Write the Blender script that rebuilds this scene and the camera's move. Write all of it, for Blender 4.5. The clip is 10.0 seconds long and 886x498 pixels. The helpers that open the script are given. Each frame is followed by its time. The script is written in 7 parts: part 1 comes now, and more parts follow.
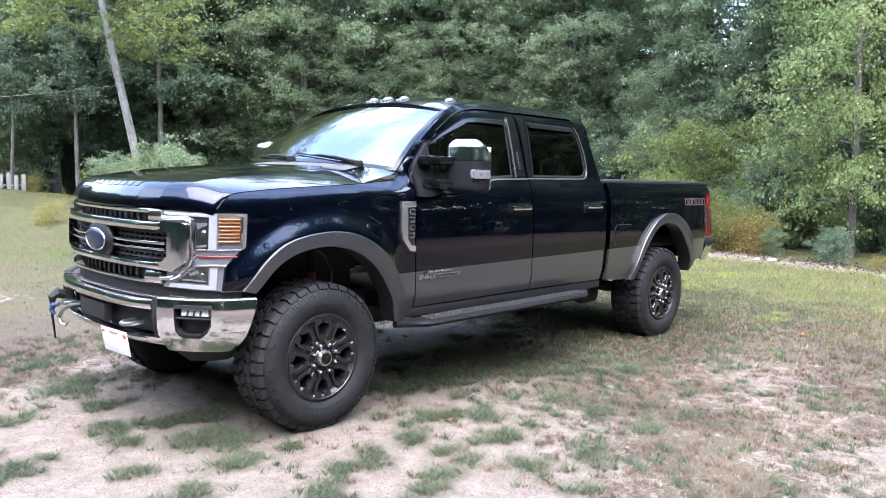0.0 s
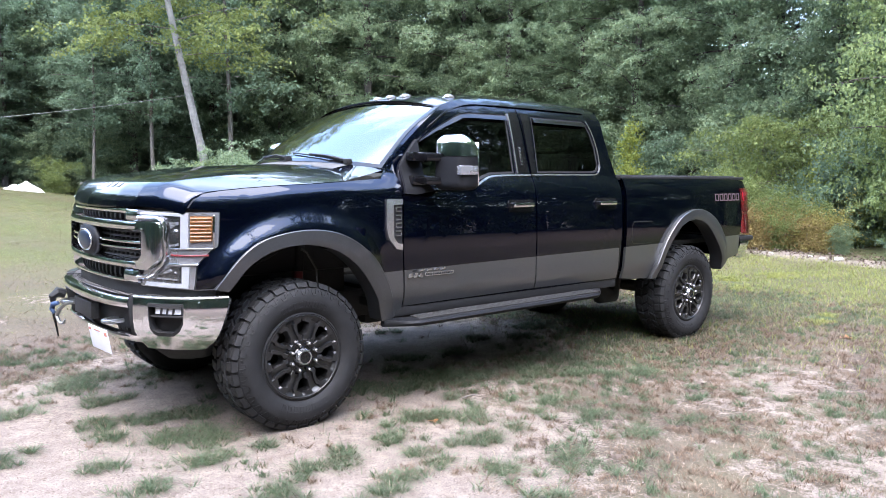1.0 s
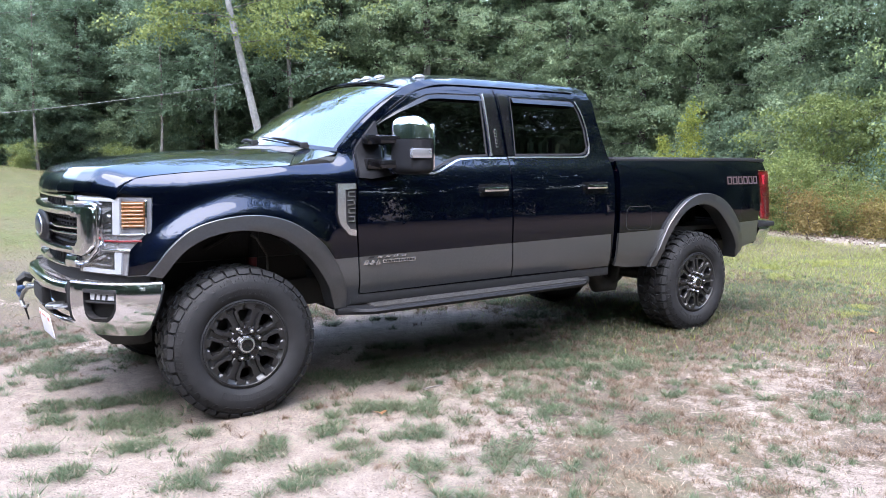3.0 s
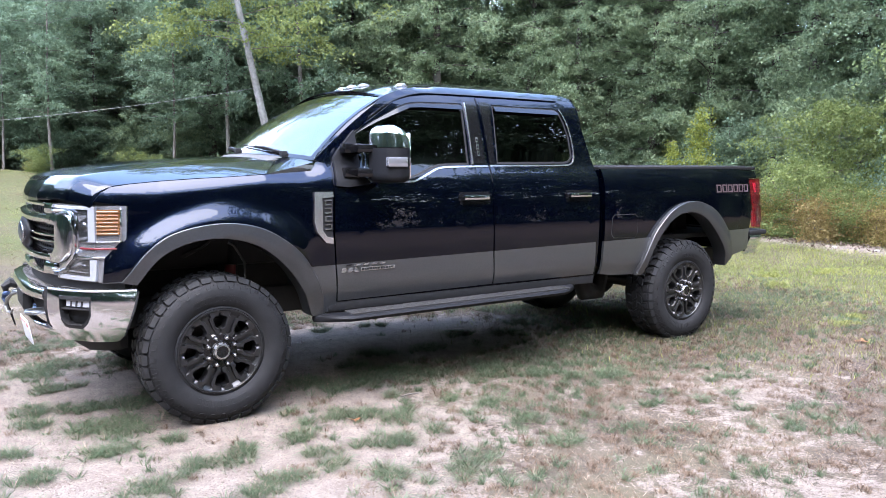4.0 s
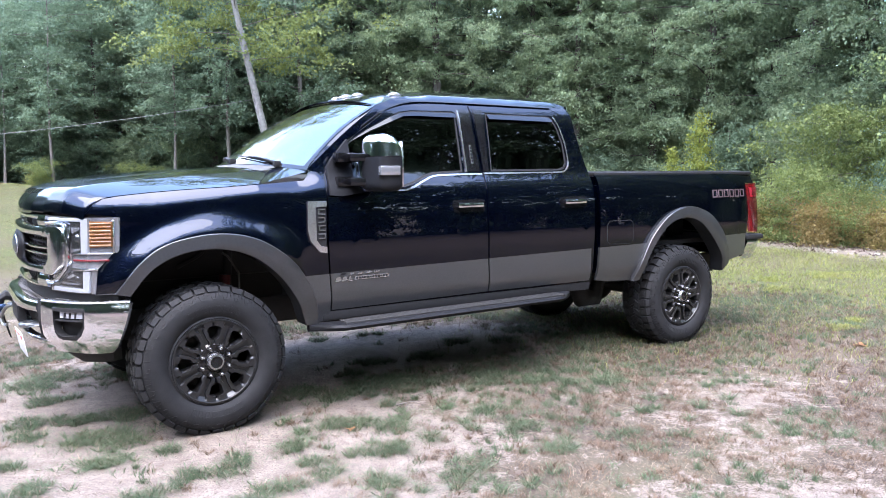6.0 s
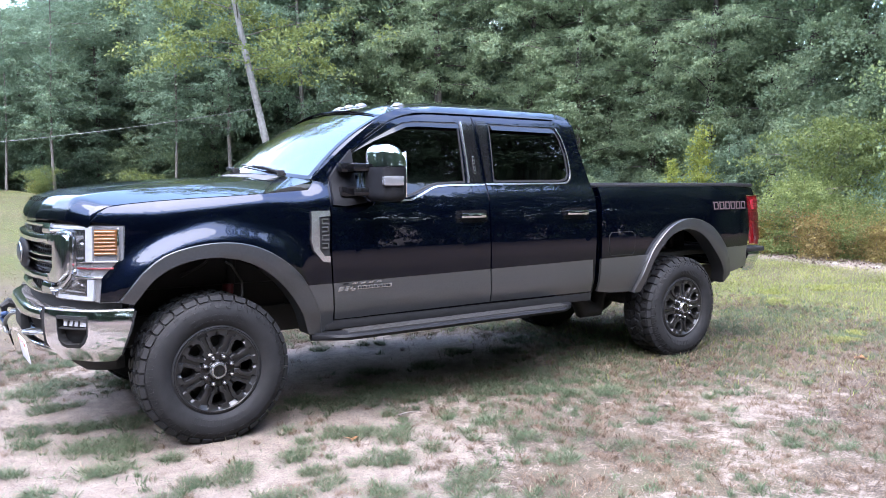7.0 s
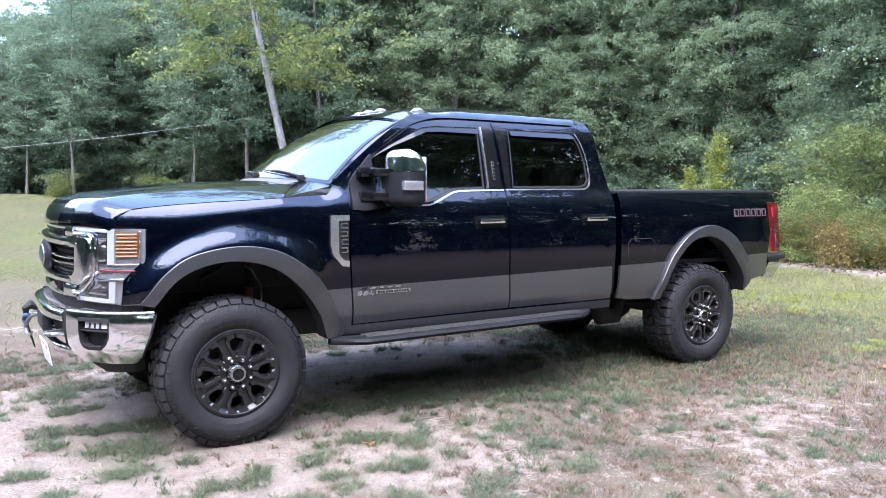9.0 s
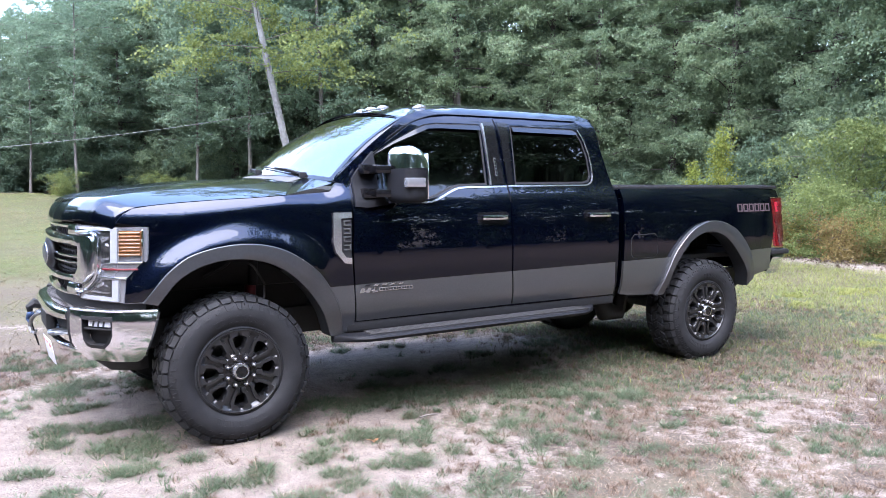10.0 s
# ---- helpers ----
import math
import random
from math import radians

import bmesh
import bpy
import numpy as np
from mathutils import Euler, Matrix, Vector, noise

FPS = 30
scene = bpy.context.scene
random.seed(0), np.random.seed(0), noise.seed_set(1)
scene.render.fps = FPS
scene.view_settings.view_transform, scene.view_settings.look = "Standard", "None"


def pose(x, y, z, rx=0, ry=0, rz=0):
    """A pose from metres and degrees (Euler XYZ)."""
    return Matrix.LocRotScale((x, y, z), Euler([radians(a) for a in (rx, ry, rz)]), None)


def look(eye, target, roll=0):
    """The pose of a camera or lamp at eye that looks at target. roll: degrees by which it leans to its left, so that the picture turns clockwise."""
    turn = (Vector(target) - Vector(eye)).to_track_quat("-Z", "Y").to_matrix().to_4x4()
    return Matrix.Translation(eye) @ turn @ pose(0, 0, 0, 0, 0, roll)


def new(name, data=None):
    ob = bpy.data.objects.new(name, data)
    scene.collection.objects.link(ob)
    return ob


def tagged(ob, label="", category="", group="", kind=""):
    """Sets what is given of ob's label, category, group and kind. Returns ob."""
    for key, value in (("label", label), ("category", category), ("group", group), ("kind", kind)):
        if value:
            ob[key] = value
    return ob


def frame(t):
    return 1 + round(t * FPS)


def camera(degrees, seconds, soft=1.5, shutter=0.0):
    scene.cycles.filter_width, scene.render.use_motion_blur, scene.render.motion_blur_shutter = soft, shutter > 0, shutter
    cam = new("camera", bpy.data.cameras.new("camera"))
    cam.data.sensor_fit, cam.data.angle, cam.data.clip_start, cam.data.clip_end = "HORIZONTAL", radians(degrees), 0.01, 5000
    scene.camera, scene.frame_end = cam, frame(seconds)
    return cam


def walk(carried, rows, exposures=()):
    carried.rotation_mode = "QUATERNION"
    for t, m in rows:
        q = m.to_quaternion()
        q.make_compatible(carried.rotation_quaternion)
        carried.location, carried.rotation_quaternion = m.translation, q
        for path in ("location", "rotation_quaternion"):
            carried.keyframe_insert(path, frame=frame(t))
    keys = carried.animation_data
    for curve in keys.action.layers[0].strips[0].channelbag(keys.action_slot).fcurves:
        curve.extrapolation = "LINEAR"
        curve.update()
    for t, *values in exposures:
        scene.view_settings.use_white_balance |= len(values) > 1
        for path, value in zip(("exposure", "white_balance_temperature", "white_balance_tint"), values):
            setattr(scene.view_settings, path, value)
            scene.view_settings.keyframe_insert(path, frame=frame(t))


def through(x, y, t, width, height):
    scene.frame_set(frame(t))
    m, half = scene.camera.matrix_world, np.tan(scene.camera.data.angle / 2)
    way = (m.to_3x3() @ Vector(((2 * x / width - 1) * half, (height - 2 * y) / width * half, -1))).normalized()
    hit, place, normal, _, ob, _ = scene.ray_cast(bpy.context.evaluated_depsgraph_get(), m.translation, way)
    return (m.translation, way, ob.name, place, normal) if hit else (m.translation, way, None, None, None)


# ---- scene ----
cam = camera(59.9, 10.0, soft=0.5)
PATH = [
    (0, (-2.714, -4.515, 1.522), (-1.275, -3.14, 1.326), 1.6),
    (0.5, (-2.441, -4.636, 1.508), (-1.073, -3.189, 1.324), 0.7),
    (1, (-2.235, -4.848, 1.492), (-0.944, -3.333, 1.3), 0.6),
    (1.5, (-2.052, -4.968, 1.478), (-0.791, -3.429, 1.276), 0.5),
    (2, (-1.822, -5.03, 1.475), (-0.584, -3.474, 1.263), 0.8),
    (2.5, (-1.654, -5.068, 1.477), (-0.464, -3.477, 1.245), 0.4),
    (2.7, (-1.602, -5.102, 1.481), (-0.443, -3.489, 1.243), 0.2),
    (4, (-1.338, -5.315, 1.514), (-0.24, -3.658, 1.293), 0.3),
    (4.5, (-1.315, -5.326, 1.504), (-0.226, -3.663, 1.282), -0.3),
    (5, (-1.293, -5.331, 1.5), (-0.205, -3.666, 1.285), -0.5),
    (5.5, (-1.285, -5.343, 1.509), (-0.196, -3.679, 1.3), -0.5),
    (7, (-1.317, -5.349, 1.513), (-0.221, -3.684, 1.34), 0.0),
    (7.5, (-1.32, -5.348, 1.516), (-0.231, -3.679, 1.353), 0.1),
    (8, (-1.327, -5.343, 1.514), (-0.246, -3.667, 1.357), 0.3),
    (8.5, (-1.33, -5.336, 1.509), (-0.259, -3.655, 1.354), 0.3),
    (9, (-1.335, -5.326, 1.506), (-0.271, -3.64, 1.349), 0.3),
    (9.5, (-1.332, -5.327, 1.507), (-0.274, -3.637, 1.345), 0.2),
    (10, (-1.329, -5.326, 1.507), (-0.273, -3.636, 1.341), 0.0),
]
walk(cam, [(t, look(eye, target, roll)) for t, eye, target, roll in PATH],
     [(0.0, 3.76, 6210, 12), (10.0, 3.84, 5960, 16)])

# ---- world and sun ----
SUN_UP, SUN_ROUND = radians(66), radians(230)
world = bpy.data.worlds.new("sky")
scene.world = world
world.use_nodes = True
wn, wl = world.node_tree.nodes, world.node_tree.links
sky = wn.new("ShaderNodeTexSky")
sky.sky_type, sky.sun_disc, sky.sun_elevation, sky.sun_rotation = "NISHITA", False, SUN_UP, SUN_ROUND
sky.dust_density, sky.air_density = 1.4, 1.0
# thin broken cloud over the whole sky
cloud_at, cloud, cover_, veil = wn.new("ShaderNodeTexCoord"), wn.new("ShaderNodeTexNoise"), wn.new("ShaderNodeMapRange"), wn.new("ShaderNodeMix")
stretch = wn.new("ShaderNodeMapping")
stretch.inputs["Scale"].default_value = (1.0, 1.6, 2.2)
cloud.inputs["Scale"].default_value, cloud.inputs["Detail"].default_value, cloud.inputs["Roughness"].default_value = 2.1, 7.0, 0.55
cover_.inputs["From Min"].default_value, cover_.inputs["From Max"].default_value, cover_.inputs["To Max"].default_value = 0.46, 0.74, 0.40
veil.data_type = "RGBA"
veil.inputs[7].default_value = (6.3, 6.4, 6.7, 1)
wl.new(cloud_at.outputs["Generated"], stretch.inputs["Vector"])
wl.new(stretch.outputs["Vector"], cloud.inputs["Vector"])
# the cloud closes up towards the horizon
split_, haze, thick_ = wn.new("ShaderNodeSeparateXYZ"), wn.new("ShaderNodeMapRange"), wn.new("ShaderNodeMath")
haze.inputs["From Min"].default_value, haze.inputs["From Max"].default_value, haze.inputs["To Min"].default_value, haze.inputs["To Max"].default_value = 0.15, 0.75, 0.10, 0.0
wl.new(cloud_at.outputs["Generated"], split_.inputs["Vector"])
wl.new(split_.outputs["Z"], haze.inputs["Value"])
wl.new(cloud.outputs["Fac"], thick_.inputs[0])
wl.new(haze.outputs["Result"], thick_.inputs[1])
wl.new(thick_.outputs[0], cover_.inputs["Value"])
wl.new(cover_.outputs["Result"], veil.inputs[0])
wl.new(sky.outputs["Color"], veil.inputs[6])
wl.new(veil.outputs[2], wn["Background"].inputs["Color"])
wn["Background"].inputs["Strength"].default_value = 0.15
sun = new("sun", bpy.data.lights.new("sun", "SUN"))
sun.data.energy, sun.data.angle, sun.data.color = 0.9, radians(76), (1.0, 0.94, 0.86)
sun.matrix_basis = look((0, 0, 30), (-30 * math.sin(SUN_ROUND) * math.cos(SUN_UP), -30 * math.cos(SUN_ROUND) * math.cos(SUN_UP), 30 - 30 * math.sin(SUN_UP)))


# ---- materials ----
def material(name, color, rough=0.5, metal=0.0, coat=0.0, bump=0.0, scale=20.0, vary=0.0, spec=0.5, island=0.0, tint=None, coat_rough=0.03, obj=False):
    """A procedural surface: colour varied at two scales, with fine relief."""
    m = bpy.data.materials.new(name)
    m.use_nodes = True
    n, l = m.node_tree.nodes, m.node_tree.links
    p = n["Principled BSDF"]
    p.inputs["Base Color"].default_value = (*color, 1)
    p.inputs["Roughness"].default_value = rough
    p.inputs["Metallic"].default_value = metal
    p.inputs["Coat Weight"].default_value = coat
    p.inputs["Coat Roughness"].default_value = coat_rough
    p.inputs["Specular IOR Level"].default_value = spec
    tc = n.new("ShaderNodeTexCoord")
    if vary or bump:
        fine, broad = n.new("ShaderNodeTexNoise"), n.new("ShaderNodeTexNoise")
        for node, s, d in ((fine, scale, 6), (broad, scale / 9, 3)):
            l.new(tc.outputs["Object"], node.inputs["Vector"])
            node.inputs["Scale"].default_value, node.inputs["Detail"].default_value = s, d
    if vary:
        add = n.new("ShaderNodeMath")
        add.operation = "ADD"
        l.new(fine.outputs["Fac"], add.inputs[0])
        l.new(broad.outputs["Fac"], add.inputs[1])
        last = add.outputs[0]
        if island:
            geo, more = n.new("ShaderNodeNewGeometry"), n.new("ShaderNodeMath")
            more.operation = "MULTIPLY_ADD"
            l.new(geo.outputs["Random Per Island"], more.inputs[0])
            more.inputs[1].default_value = island
            l.new(last, more.inputs[2])
            last = more.outputs[0]
        ramp = n.new("ShaderNodeMapRange")
        ramp.inputs["From Min"].default_value, ramp.inputs["From Max"].default_value = 0.7, 1.3 + island
        l.new(last, ramp.inputs["Value"])
        mix = n.new("ShaderNodeMix")
        mix.data_type = "RGBA"
        l.new(ramp.outputs["Result"], mix.inputs[0])
        other = tint or tuple(min(1, c * (1 + vary)) for c in color)
        mix.inputs[6].default_value = (*[c * (1 - vary) for c in color], 1)
        mix.inputs[7].default_value = (*other, 1)
        l.new(mix.outputs[2], p.inputs["Base Color"])
        rr = n.new("ShaderNodeMapRange")
        rr.inputs["To Min"].default_value, rr.inputs["To Max"].default_value = max(0.02, rough - 0.06), min(1, rough + 0.06)
        l.new(fine.outputs["Fac"], rr.inputs["Value"])
        l.new(rr.outputs["Result"], p.inputs["Roughness"])
    if bump:
        b = n.new("ShaderNodeBump")
        b.inputs["Strength"].default_value, b.inputs["Distance"].default_value = bump, 0.01
        l.new(fine.outputs["Fac"], b.inputs["Height"])
        l.new(b.outputs["Normal"], p.inputs["Normal"])
    return m


def leaf_material(name, color, tint, rough=0.5, through=0.6):
    """Leaves or grass: each one its own shade, some light passing through."""
    m = material(name, color, rough, vary=0.25, scale=0.9, island=0.7, tint=tint, spec=0.2)
    n, l = m.node_tree.nodes, m.node_tree.links
    p, out = n["Principled BSDF"], n["Material Output"]
    thin, mix = n.new("ShaderNodeBsdfTranslucent"), n.new("ShaderNodeMixShader")
    l.new(p.inputs["Base Color"].links[0].from_socket, thin.inputs["Color"])
    mix.inputs[0].default_value = through
    l.new(p.outputs[0], mix.inputs[1])
    l.new(thin.outputs[0], mix.inputs[2])
    l.new(mix.outputs[0], out.inputs["Surface"])
    return m


def glass_material(name, tint, facing=0.077):
    """A thin pane: tinted see-through with a mirror gloss by Fresnel."""
    m = bpy.data.materials.new(name)
    m.use_nodes = True
    n, l = m.node_tree.nodes, m.node_tree.links
    n.remove(n["Principled BSDF"])
    clear, gloss, mix, fres = n.new("ShaderNodeBsdfTransparent"), n.new("ShaderNodeBsdfGlossy"), n.new("ShaderNodeMixShader"), n.new("ShaderNodeLayerWeight")
    steep, gain = n.new("ShaderNodeMath"), n.new("ShaderNodeMath")
    steep.operation, gain.operation = "POWER", "MULTIPLY_ADD"
    clear.inputs["Color"].default_value = (*tint, 1)
    gloss.inputs["Roughness"].default_value = 0.01
    fres.inputs["Blend"].default_value, steep.inputs[1].default_value = 0.5, 5.0
    gain.inputs[1].default_value, gain.inputs[2].default_value = 1 - facing, facing
    l.new(fres.outputs["Facing"], steep.inputs[0])
    l.new(steep.outputs[0], gain.inputs[0])
    l.new(gain.outputs[0], mix.inputs[0])
    l.new(clear.outputs[0], mix.inputs[1])
    l.new(gloss.outputs[0], mix.inputs[2])
    l.new(mix.outputs[0], n["Material Output"].inputs["Surface"])
    return m


M_PAINT = material("navy_paint", (0.0011, 0.0024, 0.0095), 0.28, metal=0.85, coat=1.0, vary=0.12, scale=900, coat_rough=0.012)
M_PAINT.node_tree.nodes["Principled BSDF"].inputs["Coat IOR"].default_value = 1.46
M_PAINT.node_tree.nodes["Principled BSDF"].inputs["Specular Tint"].default_value = (0.10, 0.14, 0.34, 1)
M_GREY = material("grey_paint", (0.062, 0.064, 0.068), 0.34, metal=0.6, coat=1.0, vary=0.12, scale=900, coat_rough=0.03)
M_FLARE = material("flare_paint", (0.036, 0.037, 0.040), 0.4, metal=0.5, coat=0.8, vary=0.12, scale=700, coat_rough=0.06)
M_CHROME = material("chrome", (0.72, 0.735, 0.76), 0.06, metal=1.0, vary=0.05, scale=14)
M_BRIGHT = material("bright_trim", (0.66, 0.66, 0.67), 0.24, metal=0.95, vary=0.06, scale=50)
M_SATIN = material("satin_silver", (0.34, 0.345, 0.36), 0.22, metal=0.9, vary=0.08, scale=60)
M_COWL = material("dusty_cowl", (0.05, 0.049, 0.047), 0.75, bump=0.2, scale=120, vary=0.35)
M_PAD = material("step_rubber", (0.10, 0.094, 0.09), 0.6, bump=0.15, scale=200, vary=0.2)
M_BLACK = material("black_plastic", (0.010, 0.010, 0.011), 0.62, bump=0.12, scale=350, vary=0.2, spec=0.3)
M_GLOSSBLACK = material("gloss_black", (0.005, 0.005, 0.006), 0.07, vary=0.15, scale=40, spec=0.4)
M_TRIM = material("grey_trim", (0.0065, 0.0068, 0.0085), 0.55, bump=0.08, scale=300, vary=0.15, spec=0.2)
M_RUBBER = material("tyre_rubber", (0.0078, 0.0079, 0.0092), 0.70, bump=0.10, scale=160, vary=0.3, tint=(0.0142, 0.0142, 0.0155), spec=0.3)
M_RIM = material("black_rim", (0.0075, 0.0075, 0.0085), 0.38, coat=0.15, vary=0.2, scale=80, coat_rough=0.25)
M_NUT = material("lug_steel", (0.27, 0.27, 0.28), 0.25, metal=0.9, vary=0.15, scale=60)
M_HOOK = material("hook_steel", (0.24, 0.245, 0.25), 0.32, metal=0.85, vary=0.2, scale=60)
M_STEEL = material("dark_steel", (0.07, 0.065, 0.06), 0.6, metal=0.6, bump=0.15, scale=60, vary=0.4)
M_UNDER = material("underbody", (0.010, 0.0095, 0.0095), 0.8, bump=0.2, scale=60, vary=0.4)
M_RED = material("red_lens", (0.085, 0.001, 0.0035), 0.12, coat=1.0, vary=0.2, scale=90)
M_REDCLEAR = material("pale_red_lens", (0.20, 0.012, 0.022), 0.15, coat=1.0, vary=0.3, scale=60)
M_REDDARK = material("dark_red_lens", (0.042, 0.001, 0.003), 0.12, coat=1.0, vary=0.3, scale=60)
M_REDPART = material("red_shock", (0.14, 0.006, 0.010), 0.35, coat=0.4, vary=0.2, scale=40)
M_AMBERPALE = material("amber_rib", (0.29, 0.16, 0.075), 0.14, coat=1.0, vary=0.2, scale=90)
M_AMBER = material("amber_lens", (0.21, 0.092, 0.032), 0.12, coat=1.0, vary=0.2, scale=90)
M_LAMP = material("lamp_white", (0.30, 0.31, 0.34), 0.22, coat=0.8, vary=0.06, scale=40)
M_REFLECT = material("lamp_reflector", (0.33, 0.34, 0.37), 0.2, metal=0.7, coat=1.0, vary=0.12, scale=18)
M_LAMPDARK = material("lamp_dark", (0.05, 0.052, 0.055), 0.12, metal=0.6, coat=1.0, vary=0.3, scale=25)
M_CLEARLAMP = material("clear_lens", (0.07, 0.068, 0.066), 0.12, coat=0.6, vary=0.15, scale=60)
M_BLUE = material("blue_enamel", (0.0045, 0.0099, 0.0293), 0.3, coat=0.3, vary=0.1, scale=30)
M_STRAP = material("blue_strap", (0.012, 0.032, 0.085), 0.7, bump=0.2, scale=200, vary=0.3)
M_PLATE = material("plate_white", (0.50, 0.50, 0.55), 0.35, vary=0.05, scale=30)
M_INK = material("plate_ink", (0.30, 0.10, 0.07), 0.5, vary=0.1, scale=30)
M_SEAT = material("seat_leather", (0.03, 0.028, 0.027), 0.5, bump=0.15, scale=150, vary=0.25)
M_PANE = glass_material("tinted_glass", (0.05, 0.06, 0.06), 0.058)
M_LENS = glass_material("clear_plastic", (0.86, 0.87, 0.88), 0.06)
M_SCREEN = glass_material("windshield_glass", (0.50, 0.56, 0.53), 0.30)
M_BARK = material("bark", (0.07, 0.06, 0.052), 0.9, bump=0.6, scale=14, vary=0.45)
M_BIRCH = material("pale_bark", (0.15, 0.142, 0.132), 0.85, bump=0.4, scale=9, vary=0.4)
M_POLE = material("grey_bark", (0.095, 0.084, 0.073), 0.9, bump=0.5, scale=12, vary=0.4)
M_LEAF = leaf_material("leaf_green", (0.122, 0.180, 0.106), (0.27, 0.338, 0.198))
M_LEAF_BLUE = leaf_material("leaf_bluegreen", (0.100, 0.158, 0.105), (0.215, 0.290, 0.190))
M_LEAF_LIGHT = leaf_material("leaf_light", (0.115, 0.148, 0.052), (0.265, 0.305, 0.105))
M_LEAF_FRESH = leaf_material("leaf_fresh", (0.14, 0.20, 0.08), (0.32, 0.39, 0.17))
M_LEAF_BUSH = leaf_material("leaf_bush", (0.090, 0.130, 0.048), (0.24, 0.285, 0.10))
M_LEAF_YELLOW = leaf_material("leaf_yellow", (0.15, 0.20, 0.045), (0.31, 0.34, 0.085))
M_LEAF_RUST = leaf_material("leaf_rust", (0.165, 0.118, 0.050), (0.31, 0.245, 0.10))
M_LEAF_OCHRE = leaf_material("leaf_ochre", (0.17, 0.165, 0.052), (0.37, 0.335, 0.11))
M_GRASS = leaf_material("grass_green", (0.034, 0.053, 0.029), (0.146, 0.194, 0.114), 0.6)
M_GRASS_YELLOW = leaf_material("grass_yellow", (0.060, 0.074, 0.030), (0.195, 0.208, 0.082), 0.6, 0.5)
# brighter copy of the yellow grass; sunlight on the right lawn put into colour
M_FRESH_SUNLIT_LAWN = leaf_material("fresh_sunlit_lawn", (0.10, 0.12, 0.034), (0.31, 0.325, 0.10), 0.6, 0.5)
M_BROWN = leaf_material("grass_brown", (0.034, 0.022, 0.015), (0.19, 0.135, 0.095), 0.8, 0.25)
M_LITTER = leaf_material("dead_leaves", (0.07, 0.048, 0.037), (0.17, 0.135, 0.112), 0.8, 0.2)
M_STRAW = leaf_material("grass_dry", (0.045, 0.034, 0.028), (0.32, 0.262, 0.195), 0.8, 0.25)
M_PALE_STRAW = leaf_material("grass_pale", (0.085, 0.072, 0.042), (0.18, 0.15, 0.095), 0.8, 0.25)
M_DEADLEAF = leaf_material("dead_leaf", (0.26, 0.12, 0.06), (0.42, 0.22, 0.11), 0.7, 0.2)
M_PALESTONE = material("pale_stone", (0.27, 0.25, 0.23), 0.85, bump=0.4, scale=30, vary=0.3)
M_STONE = material("stone", (0.17, 0.145, 0.125), 0.85, bump=0.4, scale=30, vary=0.3)
M_CABLE = material("cable", (0.12, 0.12, 0.115), 0.6, vary=0.1, scale=20)
M_WOOD = material("weathered_wood", (0.20, 0.19, 0.175), 0.85, bump=0.4, scale=25, vary=0.3)


# ---- mesh helpers ----
def finish(bm, name, mats, angle=38):
    me = bpy.data.meshes.new(name)
    bm.to_mesh(me)
    bm.free()
    for m in (mats if isinstance(mats, (list, tuple)) else [mats]):
        me.materials.append(m)
    me.polygons.foreach_set("use_smooth", [True] * len(me.polygons))
    me.set_sharp_from_angle(angle=radians(angle))
    return me


def part(name, bm, mats, parent, label="", angle=38):
    """One mesh object under a thing or a part; its vertices are in world metres."""
    ob = new(name, finish(bm, name, mats, angle) if isinstance(bm, bmesh.types.BMesh) else bm)
    ob.parent = parent
    if parent.parent is None:
        ob.matrix_parent_inverse = parent.matrix_basis.inverted()
    return tagged(ob, label) if label else ob


def thing(name, at, label, category, group="", kind=""):
    ob = new(name)
    ob.empty_display_size = 0.2
    ob.matrix_basis = Matrix.Translation(at)
    return tagged(ob, label, category, group, kind)


def mirrored(bm):
    """A copy of bm, mirrored to the other side of the truck."""
    other = bm.copy()
    for v in other.verts:
        v.co.y = -v.co.y
    bmesh.ops.reverse_faces(other, faces=other.faces[:])
    return other


def both(name, bm, mats, parent, label="", angle=38):
    """The part on the near side and its mirror image on the far side."""
    far = mirrored(bm)
    return part(name, bm, mats, parent, label, angle), part(name, far, mats, parent, label, angle)


def box(bm, lo, hi, bevel=0.0, turn=None, segs=2):
    made = bmesh.ops.create_cube(bm, size=1.0)["verts"]
    mid = Vector([(a + b) / 2 for a, b in zip(lo, hi)])
    m = Matrix.Translation(mid) @ (turn or Matrix()) @ Matrix.Diagonal((*[b - a for a, b in zip(lo, hi)], 1))
    bmesh.ops.transform(bm, matrix=m, verts=made)
    if bevel:
        edges = list({e for v in made for e in v.link_edges})
        bmesh.ops.bevel(bm, geom=edges, offset=bevel, segments=segs, profile=0.6, affect="EDGES")
    return bm


def tube(bm, pts, radius, sides=10, caps=True):
    """A round bar along pts; radius is one number or one for each point."""
    pts = [Vector(p) for p in pts]
    rad = radius if isinstance(radius, (list, tuple)) else [radius] * len(pts)
    rings, side = [], None
    for i, p in enumerate(pts):
        way = (pts[min(i + 1, len(pts) - 1)] - pts[max(i - 1, 0)]).normalized()
        if side is None:
            side = way.orthogonal().normalized()
        side = (side - way * side.dot(way)).normalized()
        up = way.cross(side)
        rings.append([bm.verts.new(p + (side * math.cos(a) + up * math.sin(a)) * rad[i]) for a in [2 * math.pi * k / sides for k in range(sides)]])
    for a, b in zip(rings, rings[1:]):
        for k in range(sides):
            bm.faces.new((a[k], a[(k + 1) % sides], b[(k + 1) % sides], b[k]))
    if caps:
        bm.faces.new(rings[0][::-1])
        bm.faces.new(rings[-1])
    return bm


